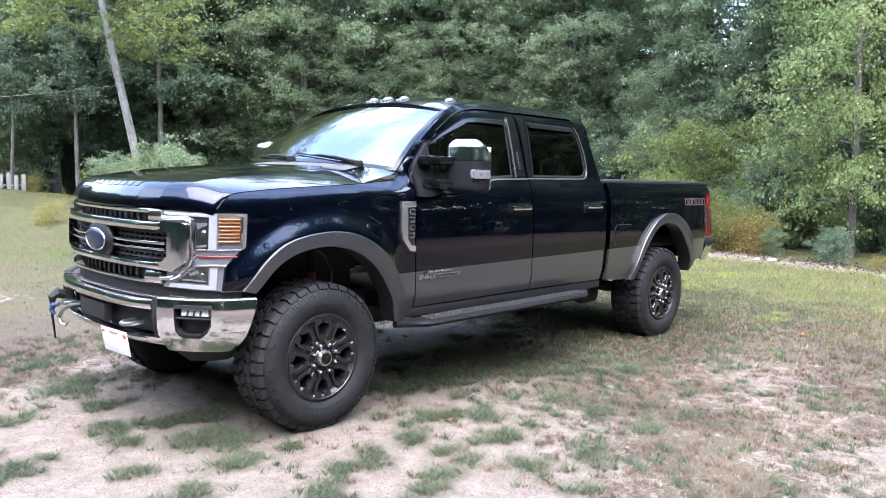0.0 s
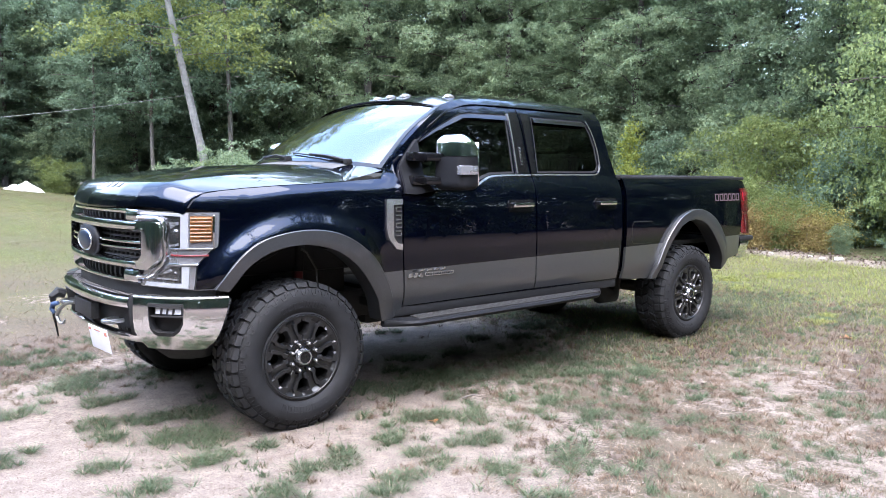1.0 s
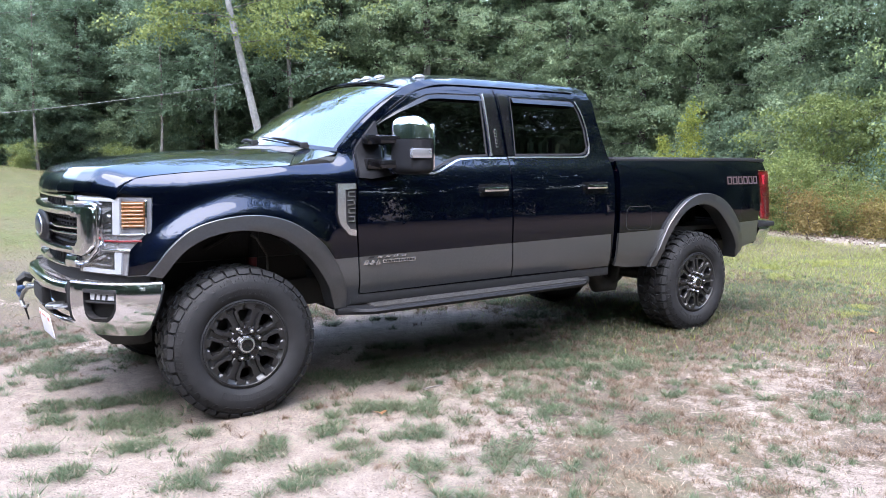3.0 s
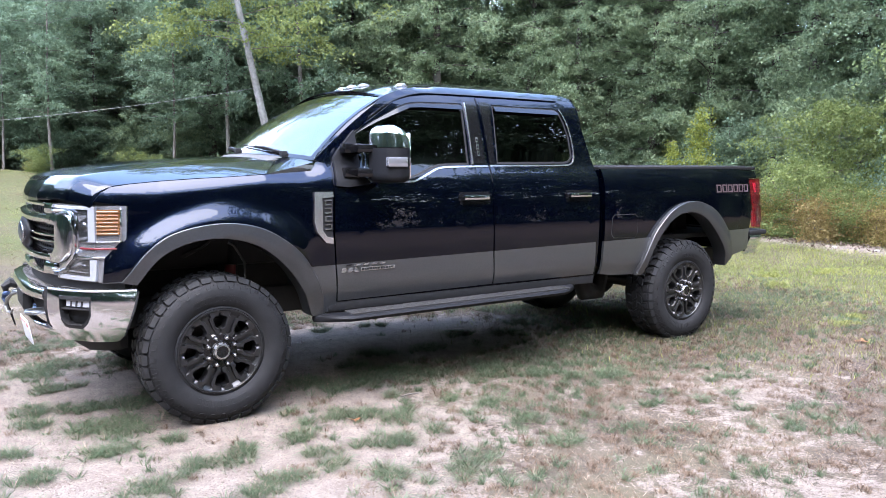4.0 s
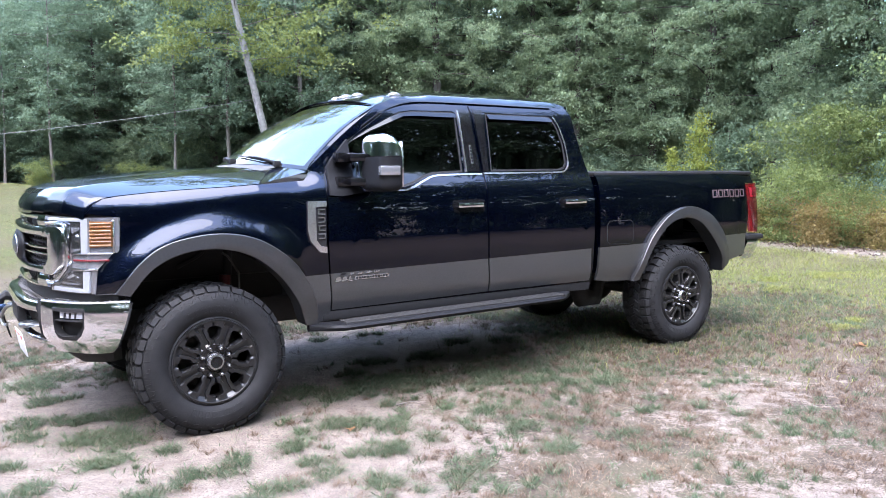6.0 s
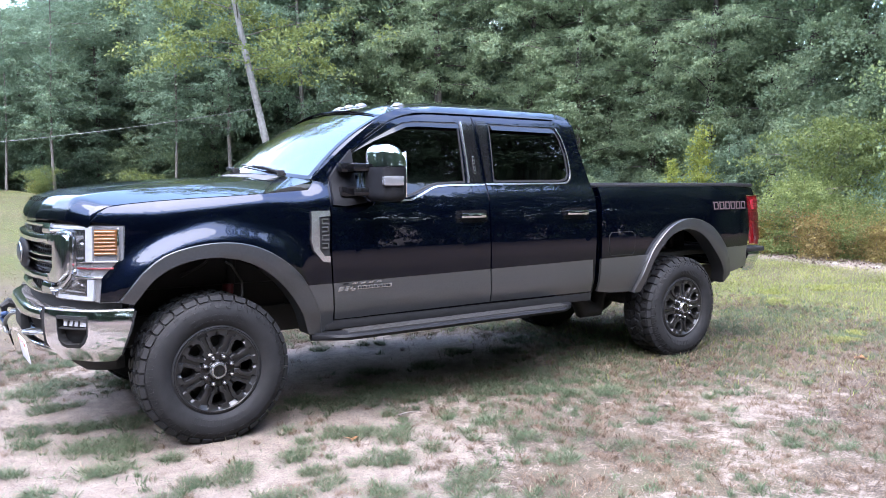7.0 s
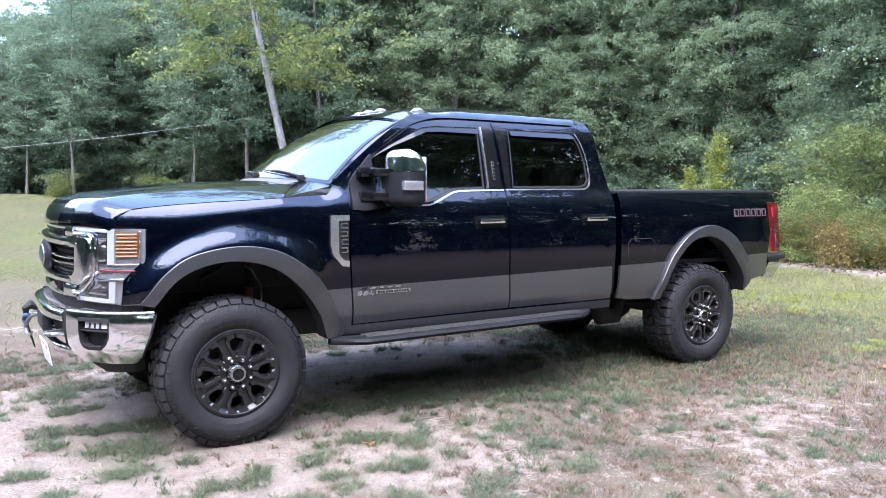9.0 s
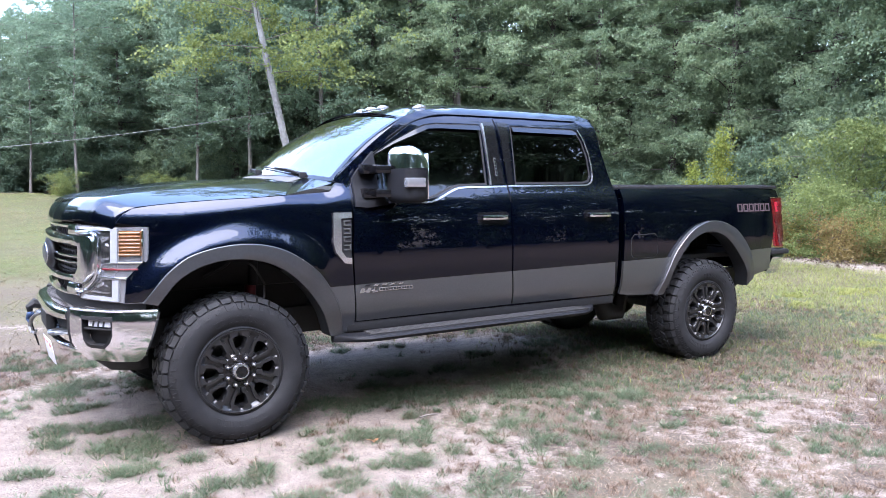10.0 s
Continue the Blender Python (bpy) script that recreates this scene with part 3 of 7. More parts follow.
def ribbon(pts, w):
    """A narrow band of width w round a line in the side's plane."""
    p = curve(pts, 40)
    d = np.gradient(p, axis=0)
    n = np.stack([-d[:, 1], d[:, 0]], 1) / np.linalg.norm(d, axis=1)[:, None]
    return [tuple(q) for q in p - n * w / 2] + [tuple(q) for q in (p + n * w / 2)[::-1]]


door("front_door", DOOR_F, WIN_F, (ribbon([(0.985, 1.400), (1.27, 1.395), (1.34, 1.405), (1.46, 1.455), (1.54, 1.483), (1.66, 1.492), (1.96, 1.497)], 0.012),
              [(0.94, 1.705), (1.072, 1.784), (1.27, 1.879), (1.35, 1.908), (1.45, 1.92), (1.80, 1.925), (1.80, 1.892), (1.47, 1.894), (1.37, 1.888), (1.10, 1.782)]), 1.690, "navy front door over a grey lower band, window closed")
door("rear_door", DOOR_R, WIN_R, (ribbon([(1.975, 1.500), (2.4, 1.503), (2.70, 1.506), (2.765, 1.522), (2.798, 1.568), (2.795, 1.72), (2.765, 1.845), (2.722, 1.93)], 0.011),
              [(2.085, 1.925), (2.66, 1.922), (2.70, 1.90), (2.69, 1.888), (2.09, 1.892)]), 2.668, "navy rear door over a grey lower band, window closed")

# dark seam over the doors, below the roof's edge
both("roof_seam", side_panel(strip([(1.05, 1.805), (1.16, 1.876), (1.26, 1.932), (1.42, 1.981), (1.60, 1.998), (2.2, 2.001), (2.74, 1.998)], 0.008), off=0.003, thick=0.010), M_GLOSSBLACK, truck)
# pillar cover between the doors, with its small keypad
both("pillar_cover", side_panel([(1.835, 1.515), (1.945, 1.515), (1.93, 1.955), (1.838, 1.955)], off=0.005, thick=0.008), M_GLOSSBLACK, truck)
both("pillar_cover", side_panel([(1.98, 1.515), (2.025, 1.515), (2.052, 1.955), (1.968, 1.955)], off=0.005, thick=0.008), M_GLOSSBLACK, truck)
both("pillar_edge", side_panel([(1.822, 1.51), (1.834, 1.51), (1.837, 1.945), (1.825, 1.945)], off=0.010, thick=0.012), M_SATIN, truck)
keypad = part("keypad", side_panel([(1.878, 1.57), (1.897, 1.57), (1.897, 1.70), (1.878, 1.70)], off=0.011, thick=0.006, step=0.2), M_SATIN, truck)
for k in range(5):
    part("key", side_panel([(1.882, 1.578 + k * 0.024), (1.893, 1.578 + k * 0.024), (1.893, 1.594 + k * 0.024), (1.882, 1.594 + k * 0.024)], off=0.0135, thick=0.004, step=0.2), M_GLOSSBLACK, keypad)


# roof, windshield, rear of the cab
ROOF_X = [1.175, 1.33, 1.47, 1.7, 2.1, 2.5, 2.84, 2.90]
ROOF_Z = [1.950, 2.008, 2.036, 2.056, 2.064, 2.062, 2.052, 2.02]
bm, rows = bmesh.new(), []
for x in np.linspace(1.185, 2.90, 34):
    ez = float(np.interp(x, ROOF_X, ROOF_Z)) - 0.002
    ey = side_y(x, ez) - 0.010
    row = []
    for u in np.linspace(-1, 1, 33):
        crown = 0.030 * (1 - abs(u) ** 2.4) + 0.012 * max(0, 1 - (abs(u) / 0.9) ** 8)
        rib = 0.005 * math.exp(-((abs(u) - 0.72) / 0.05) ** 2)
        bow = -0.045 * (1 - u * u) * max(0, (1.45 - x) / 0.27)
        row.append(bm.verts.new((x + bow, u * ey, ez + crown + rib + (0.02 * (1 - u * u) if x < 1.6 else 0.02 * (1 - u * u)))))
    rows.append(row)
for r, s in zip(rows, rows[1:]):
    for i in range(len(r) - 1):
        bm.faces.new((r[i], r[i + 1], s[i + 1], s[i]))
bmesh.ops.recalc_face_normals(bm, faces=bm.faces[:])
if sum(f.normal.z for f in bm.faces) < 0:
    bmesh.ops.reverse_faces(bm, faces=bm.faces[:])
part("roof", bm, M_PAINT, truck)


def screen_point(u, v):
    """A point of the windshield: u from -1 to 1 across, v from 0 at its foot to 1."""
    foot = Vector((0.46 + 0.17 * u * u, 0.888 * u, 1.578 - 0.048 * u * u))
    head = Vector((1.155 + 0.05 * u * u, 0.762 * u, 2.022 - 0.062 * u * u))
    p = foot.lerp(head, v)
    return p + Vector((-0.5, 0, 0.8)) * 0.035 * math.sin(math.pi * v)


def patch(fn, nu, nv, u0=-1.0, u1=1.0, v0=0.0, v1=1.0, up=(0, 0, 1)):
    bm = bmesh.new()
    g = [[bm.verts.new(fn(u, v)) for u in np.linspace(u0, u1, nu)] for v in np.linspace(v0, v1, nv)]
    for r, s in zip(g, g[1:]):
        for i in range(nu - 1):
            bm.faces.new((r[i], r[i + 1], s[i + 1], s[i]))
    bmesh.ops.recalc_face_normals(bm, faces=bm.faces[:])
    if sum(f.normal.dot(Vector(up)) for f in bm.faces) < 0:
        bmesh.ops.reverse_faces(bm, faces=bm.faces[:])
    return bm


shield = part("windshield", patch(screen_point, 61, 41, -0.985, 0.985, 0.01, 0.975), M_SCREEN, truck, "clear windshield mirroring the sky")
shield.visible_shadow = False
lift = Vector((-0.003, 0, 0.005))
for a, b, c, d in ((-1, 1, 0.965, 1.005), (-1, 1, -0.01, 0.03), (-1, -0.965, 0, 1), (0.965, 1, 0, 1)):
    part("windshield_frit", patch(lambda u, v: screen_point(u, v) + lift, 25 if b - a > 1 else 3, 3 if d - c < 0.2 else 15, a, b, c, d), M_GLOSSBLACK, shield)
# the roof's front rail
part("front_rail", patch(lambda u, v: Vector(screen_point(u, 1.0)).lerp(Vector((1.185 - 0.045 * (1 - u * u), 0.775 * u * 0.985, 1.957 + 0.1 * (1 - abs(u) ** 2.4) * 0.32 + 0.045 * (1 - u * u))), v), 29, 4), M_PAINT, truck)
# pillars beside the windshield
pil = patch(lambda u, v: Vector(screen_point(-1.0, v)).lerp(Vector((0.640 + 0.56 * v, -(side_y(0.64 + 0.56 * v, 1.535 + 0.425 * v) - 0.009), 1.535 + 0.425 * v + 0.018 * math.sin(math.pi * v))), u), 5, 14, 0, 1, 0, 1, (0, -1, 0.3))
both("windshield_pillar", pil, M_PAINT, truck)

back = bmesh.new()
box(back, (2.90, -0.86, 0.70), (2.99, 0.86, 1.50), 0.02)
part("cab_back", back, M_PAINT, truck)
part("rear_window", patch(lambda u, v: Vector((2.985 - 0.075 * v, u * (0.85 - 0.12 * v), 1.49 + 0.53 * v)), 3, 3, up=(1, 0, 0)), M_PANE, truck).visible_shadow = False
floor_pan = bmesh.new()
box(floor_pan, (0.72, -0.90, 0.60), (2.98, 0.90, 0.66), 0.01)
part("floor_pan", floor_pan, M_UNDER, truck)

# cabin
bm = bmesh.new()
box(bm, (0.62, -0.80, 1.10), (1.02, 0.80, 1.50), 0.08)
box(bm, (0.72, 0.20, 1.45), (1.0, 0.66, 1.54), 0.04)
part("dashboard", bm, M_SEAT, truck)
for sx in (1.55, 2.45):
    for sy in (-0.42, 0.42):
        bm = bmesh.new()
        box(bm, (sx - 0.25, sy - 0.27, 0.95), (sx + 0.25, sy + 0.27, 1.12), 0.06)
        box(bm, (sx + 0.16, sy - 0.26, 1.05), (sx + 0.32, sy + 0.26, 1.68), 0.06, Matrix.Rotation(radians(12), 4, "Y"))
        box(bm, (sx + 0.26, sy - 0.14, 1.70), (sx + 0.37, sy + 0.14, 1.88), 0.05)
        part("seat", bm, M_SEAT, truck)
bm = bmesh.new()
ring = [(1.08 + 0.10 * math.sin(a), -0.42 + 0.19 * math.cos(a), 1.42 + 0.17 * math.sin(a)) for a in np.linspace(0, 2 * math.pi, 25)]
tube(bm, ring, 0.014, 8, False)
tube(bm, [(1.09, -0.61, 1.42), (1.06, -0.42, 1.41), (1.09, -0.23, 1.42)], 0.02, 8)
part("steering_wheel", bm, M_SEAT, truck)
bm = bmesh.new()
box(bm, (1.02, -0.12, 1.86), (1.05, 0.12, 1.94), 0.012)
part("rear_view_mirror", bm, M_BLACK, truck)


# hood
def nose_x(y, base, ks=(0, 0.2, 0.4, 0.58, 0.74, 0.865, 0.915)):
    return float(np.interp(abs(y), ks, base))


NOSE = (-0.86, -0.855, -0.835, -0.79, -0.72, -0.63, -0.50)

def hood_z(x, y):
    """A flat top with a crease along its flanks, sloping flanks and a rolled nose."""
    a = abs(y)
    mid = float(np.interp(x, [-0.90, -0.84, -0.78, -0.70, -0.60, -0.5, -0.3, -0.1, 0.1, 0.3, 0.5], [1.395, 1.416, 1.434, 1.455, 1.475, 1.490, 1.513, 1.530, 1.541, 1.549, 1.555]))
    crease = float(np.interp(x, [-0.90, -0.80, -0.70, -0.60, -0.5, -0.3, -0.1, 0.1, 0.3, 0.5], [1.385, 1.408, 1.430, 1.448, 1.460, 1.478, 1.494, 1.507, 1.518, 1.527]))
    edge = float(np.interp(x, *HOOD_EDGE))
    ey = side_y(x, edge) - roll(x, edge)
    cy = float(np.interp(x, [-0.75, -0.5, 0.5], [0.70, 0.67, 0.62]))
    if a < cy:
        z = mid + (crease - mid) * (a / cy) ** 2.4 + 0.004 * float(1 - soft(0.36, 0.46, a)) * float(soft(-0.80, -0.5, x))
    else:
        t = min(1.2, (a - cy) / (ey - cy))
        z = crease + (edge - crease) * (0.86 * t + 0.14 * t * t)
    t = min(1.0, max(0.0, (x - nose_x(y, NOSE) + 0.014) / 0.115))
    return 1.298 + (z - 1.298) * (1 - (1 - t) ** 2.6) ** 0.60


HOOD_EDGE = ([-0.76, -0.66, -0.60, -0.545, -0.45, -0.3, -0.1, 0.1, 0.315, 0.5], [1.374, 1.379, 1.382, 1.385, 1.396, 1.410, 1.424, 1.434, 1.448, 1.456])


def hood_point(u, v):
    """A point of the hood: u from -1 to 1 across, v from 0 at the nose to 1 at the windshield."""
    a = abs(u)
    x0 = nose_x(a * 0.862, NOSE) - 0.012
    x1 = float(np.interp(a, [0, 0.33, 0.55, 0.72, 1.0], [0.37, 0.39, 0.44, 0.465, 0.312]))
    x = x0 + (x1 - x0) * v
    edge = float(np.interp(x, *HOOD_EDGE))
    y = u * (side_y(x, edge) - roll(x, edge))
    return Vector((x, y, hood_z(x, y)))


across = np.unique(np.r_[np.linspace(0, 0.32, 7), np.linspace(0.34, 0.54, 11), np.linspace(0.57, 0.65, 5), np.linspace(0.66, 0.78, 17), np.linspace(0.80, 1.0, 15)])
across = np.r_[-across[:0:-1], across]
down = np.r_[np.linspace(0, 0.16, 14), np.linspace(0.19, 1, 30)]
bm = bmesh.new()
g = [[bm.verts.new(hood_point(u, v)) for u in across] for v in down]
for r, q in zip(g, g[1:]):
    for i in range(len(across) - 1):
        bm.faces.new((r[i], r[i + 1], q[i + 1], q[i]))
bmesh.ops.recalc_face_normals(bm, faces=bm.faces[:])
if sum(f.normal.z for f in bm.faces) < 0:
    bmesh.ops.reverse_faces(bm, faces=bm.faces[:])
for v in bmesh.ops.extrude_edge_only(bm, edges=[e for e in bm.edges if e.is_boundary])["geom"]:
    if isinstance(v, bmesh.types.BMVert):
        v.co.z -= 0.028
bmesh.ops.recalc_face_normals(bm, faces=bm.faces[:])
hood = part("hood", bm, M_PAINT, truck, "glossy navy hood mirroring the sky")
for k in range(9):
    y0 = -0.34 + k * 0.075
    x0 = nose_x(y0, NOSE) + 0.035
    bar = sheet([[(x0, y0), (x0 + 0.030, y0), (x0 + 0.030, y0 + 0.045), (x0, y0 + 0.045)]], lambda x, y: Vector((x, y, hood_z(x, y) + 0.004)), 0.02, (0, 1), 0.004, (0, 0, -1), (0, 0, 1))
    part("hood_letter_bar", bar, M_GLOSSBLACK, hood, "plain raised dark bar")

def corner_point(u, v):
    """Between the hood's rear corner and the windshield's foot; u from the fender inwards, v backwards."""
    front_ = hood_point(-(1 - 0.30 * u), 1.0) + Vector((0.006, 0, 0))
    rear_ = Vector((0.648, -0.896, 1.522)).lerp(screen_point(-0.72, 0.0) + Vector((-0.01, 0, -0.006)), u) + Vector((-0.02 * math.sin(math.pi * u), 0, 0.006 * math.sin(math.pi * u)))
    return front_.lerp(rear_, v)


both("cowl_corner", patch(corner_point, 11, 9, 0, 1, 0, 1), M_PAINT, truck)
cw = patch(lambda u, v: Vector((0.36 + 0.10 * u * u, 0.79 * u, 1.538 - 0.03 * u * u)).lerp(Vector(screen_point(u * 0.98, 0.02)) + Vector((0.02, 0, 0.0)), v), 25, 5, -0.76, 0.76)
part("cowl", cw, M_COWL, truck, "dusty grey plastic cowl")
for u0, u1 in ((-0.70, 0.02), (0.02, 0.70)):
    def rest(k, high=0.012):
        return Vector(screen_point(u0 + (u1 - u0) * k, 0.015 + 0.075 * k)) + Vector((-0.5, 0, 0.8)) * high

    bm = bmesh.new()
    tube(bm, [rest(0.0, 0.02), rest(0.3, 0.03), rest(0.62, 0.022)], [0.010, 0.008, 0.006], 6)
    tube(bm, [rest(k) for k in np.linspace(0.12, 1.0, 9)], 0.0055, 6)
    box(bm, rest(0.0) - Vector((0.022, 0.022, 0.02)), rest(0.0) + Vector((0.02, 0.02, 0.018)), 0.006)
    part("wiper", bm, M_BLACK, truck)

# roof marker lamps
for y in (-0.575, -0.175, 0.0, 0.175, 0.575):
    x0 = 1.345 + 0.10 * (y / 0.6) ** 2
    zr = 2.060 - 0.030 * (y / 0.6) ** 2
    bm = bmesh.new()
    box(bm, (x0 - 0.055, y - 0.038, zr - 0.01), (x0 + 0.075, y + 0.038, zr + 0.016), 0.008)
    lamp = part("marker_lamp", bm, M_SATIN, truck, "small roof marker lamp, clear lens")
    bm = bmesh.new()
    bmesh.ops.create_uvsphere(bm, u_segments=14, v_segments=8, radius=1.0, matrix=Matrix.Translation((x0 + 0.01, y, zr + 0.012)) @ Matrix.Diagonal((0.055, 0.033, 0.030, 1)))
    part("lens", bm, M_CLEARLAMP, lamp)


# ---- nose: grille, headlamps, bumper ----
class Nose:
    """A line across the front in plan; k = 0 in the middle, rising to the near side."""

    def __init__(self, xs, ys, batter=0.03, crown=None):
        self.p = [Vector((x, -y)) for x, y in zip(xs, ys)]
        self.batter = batter
        self.crown = crown

    def at(self, k, z, off=0.0):
        s = -1 if k < 0 else 1
        k = min(abs(k), len(self.p) - 1.0001)
        pts = np.array([[q.x, q.y] for q in self.p])

        def point(t):
            t = max(0.0, min(t, len(pts) - 1.0001))
            i = int(t)
            f = t - i
            a, b, c, d = pts[max(i - 1, 0)] if i else pts[1] * [1, -1], pts[i], pts[i + 1], pts[min(i + 2, len(pts) - 1)]
            return 0.5 * (2 * b + (c - a) * f + (2 * a - 5 * b + 4 * c - d) * f * f + (3 * b - a - 3 * c + d) * f ** 3)

        here = point(k)
        if self.crown:
            off -= self.crown[2] * ((z - self.crown[0]) / self.crown[1]) ** 2 + self.crown[4] * max(0, self.crown[3] - z)
        way = point(k + 0.02) - point(k - 0.02) if k > 0.02 else np.array([0.0, -1.0])
        way = way / np.linalg.norm(way)
        out = np.array([way[1], -way[0]])
        x, y = here + out * off
        return Vector((x + (z - 0.86) * self.batter, y * s, z))

    def panel(self, outline, holes=(), off=0.0, thick=0.02, step=0.12):
        bm = sheet([outline, *holes], lambda k, z: self.at(k, z, off), step, (0, 2), 0, (1, 0, 0), (-1, -0.3, 0))
        if thick:
            made = bmesh.ops.extrude_edge_only(bm, edges=[e for e in bm.edges if e.is_boundary])["geom"]
            for v in made:
                if isinstance(v, bmesh.types.BMVert):
                    v.co += Vector((0.8, -0.6 * (1 if v.co.y > 0 else -1) * min(1, abs(v.co.y)), 0)) * thick
            bmesh.ops.recalc_face_normals(bm, faces=bm.faces[:])
            if sum((f.normal.dot(Vector((-1, -0.3, 0))) * f.calc_area() for f in bm.faces)) < 0:
                bmesh.ops.reverse_faces(bm, faces=bm.faces[:])
        return bm

    def bar(self, bm, k0, k1, z0, z1, proud, deep, n=24, round_=0.4, lift=None):
        """A bar with a rounded section, swept along the line."""
        rows = []
        h = z1 - z0
        r = min(h, proud + deep) * round_
        for k in np.linspace(k0, k1, n):
            dz = lift(k) if lift else 0
            ring = []
            for a, b in ((-deep, 0), (proud - r, 0), (proud - 0.3 * r, 0.3 * r), (proud, r), (proud, h - r), (proud - 0.3 * r, h - 0.3 * r), (proud - r, h), (-deep, h)):
                ring.append(bm.verts.new(self.at(k, z0 + b + dz, a)))
            rows.append(ring)
        m = len(rows[0])
        for p, q in zip(rows, rows[1:]):
            for i in range(m):
                bm.faces.new((p[i], p[(i + 1) % m], q[(i + 1) % m], q[i]))
        bm.faces.new(rows[0])
        bm.faces.new(rows[-1])
        bmesh.ops.recalc_face_normals(bm, faces=bm.faces[:])
        return bm


nose = Nose([-0.86, -0.855, -0.835, -0.79, -0.72, -0.63, -0.49], [0, 0.2, 0.4, 0.58, 0.74, 0.868, 0.925])
grille = part("grille", nose.panel([(-3.3, 0.89), (3.3, 0.89), (3.3, 1.275), (-3.3, 1.275)], off=-0.05, thick=0.0), M_BLACK, truck, "black mesh grille in a chrome frame")
mesh_bm = bmesh.new()
for k in np.linspace(-3.1, 3.1, 25):
    nose.bar(mesh_bm, k - 0.05, k + 0.05, 1.0, 1.18, -0.028, 0.05, 2)
for z in np.linspace(1.02, 1.16, 6):
    nose.bar(mesh_bm, -3.2, 3.2, z - 0.006, z + 0.006, -0.02, 0.045, 14)
part("grille_mesh", mesh_bm, M_BLACK, grille)
for k in np.linspace(-2.7, 2.7, 17):
    for z0, z1, proud in ((1.225, 1.27, -0.030), (0.905, 0.96, -0.030)):
        part("slat", nose.bar(bmesh.new(), k - 0.06, k + 0.06, z0, z1, proud, 0.05, 2), M_BLACK, grille)
for args in ((-2.85, 2.85, 1.262, 1.292, 0.015, 0.05), (-3.1, 3.1, 1.172, 1.226, 0.045, 0.05), (-3.1, 3.1, 0.966, 1.010, 0.045, 0.05), (-2.6, 2.6, 0.884, 0.905, 0.02, 0.05),
             (-3.2, 3.2, 1.098, 1.116, 0.022, 0.03), (-3.2, 3.2, 1.066, 1.080, 0.022, 0.03)):
    part("chrome_bar", nose.bar(bmesh.new(), *args, 40), M_CHROME, grille, "bright chrome bar")
for s in (1, -1):
    for args in ((2.55, 3.05, 1.215, 1.292, 0.025, 0.05), (2.45, 3.1, 0.884, 0.958, 0.025, 0.05)):
        a, b = sorted((s * args[0], s * args[1]))
        part("chrome_block", nose.bar(bmesh.new(), a, b, *args[2:], 10, 0.3), M_CHROME, grille)
C_FRAME = [(2.95, 1.226), (3.85, 1.228), (4.02, 1.215), (4.08, 1.19), (4.09, 1.045), (3.98, 1.015), (3.66, 0.970), (3.60, 0.965), (2.95, 0.966), (2.95, 1.010), (3.22, 1.012), (3.40, 1.045), (3.40, 1.172), (2.95, 1.172)]
for s in (1, -1):
    b = sheet([C_FRAME], lambda k, z: nose.at(k, z, 0.052 - 0.10 * max(0.0, (k - 3.72)) ** 2 - 0.02 * max(0.0, 3.6 - k) - 3.0 * max(0.0, abs(z - 1.10) - 0.09) ** 2), 0.06, (0, 2), 0.06, (1, 0, 0), (-1, -0.3, 0))
    part("chrome_frame_end", b if s > 0 else mirrored(b), M_CHROME, grille)
    b = tube(bmesh.new(), [nose.at(k, z, 0.022) for k, z in ((3.1, 1.245), (3.85, 1.247), (4.10, 1.235), (4.19, 1.205), (4.20, 1.04), (4.09, 1.0), (3.72, 0.945), (3.45, 0.925), (3.1, 0.92))], 0.011, 8)
    part("chrome_surround", b if s > 0 else mirrored(b), M_CHROME, grille)
emblem = bmesh.new()
bmesh.ops.create_uvsphere(emblem, u_segments=28, v_segments=14, radius=1.0, matrix=Matrix.Translation((-0.870, 0, 1.090)) @ Matrix.Diagonal((0.042, 0.165, 0.108, 1)))
part("emblem_housing", emblem, M_TRIM, grille)
emblem = bmesh.new()
bmesh.ops.create_uvsphere(emblem, u_segments=28, v_segments=10, radius=1.0, matrix=Matrix.Translation((-0.900, 0, 1.090)) @ Matrix.Diagonal((0.018, 0.128, 0.058, 1)))
part("emblem_oval", emblem, M_BLUE, grille, "plain blue oval emblem")
ringp = [(-0.902, 0.130 * math.cos(a), 1.090 + 0.060 * math.sin(a)) for a in np.linspace(0, 2 * math.pi, 33)]
part("emblem_ring", tube(bmesh.new(), ringp, 0.006, 6, False), M_SATIN, grille)

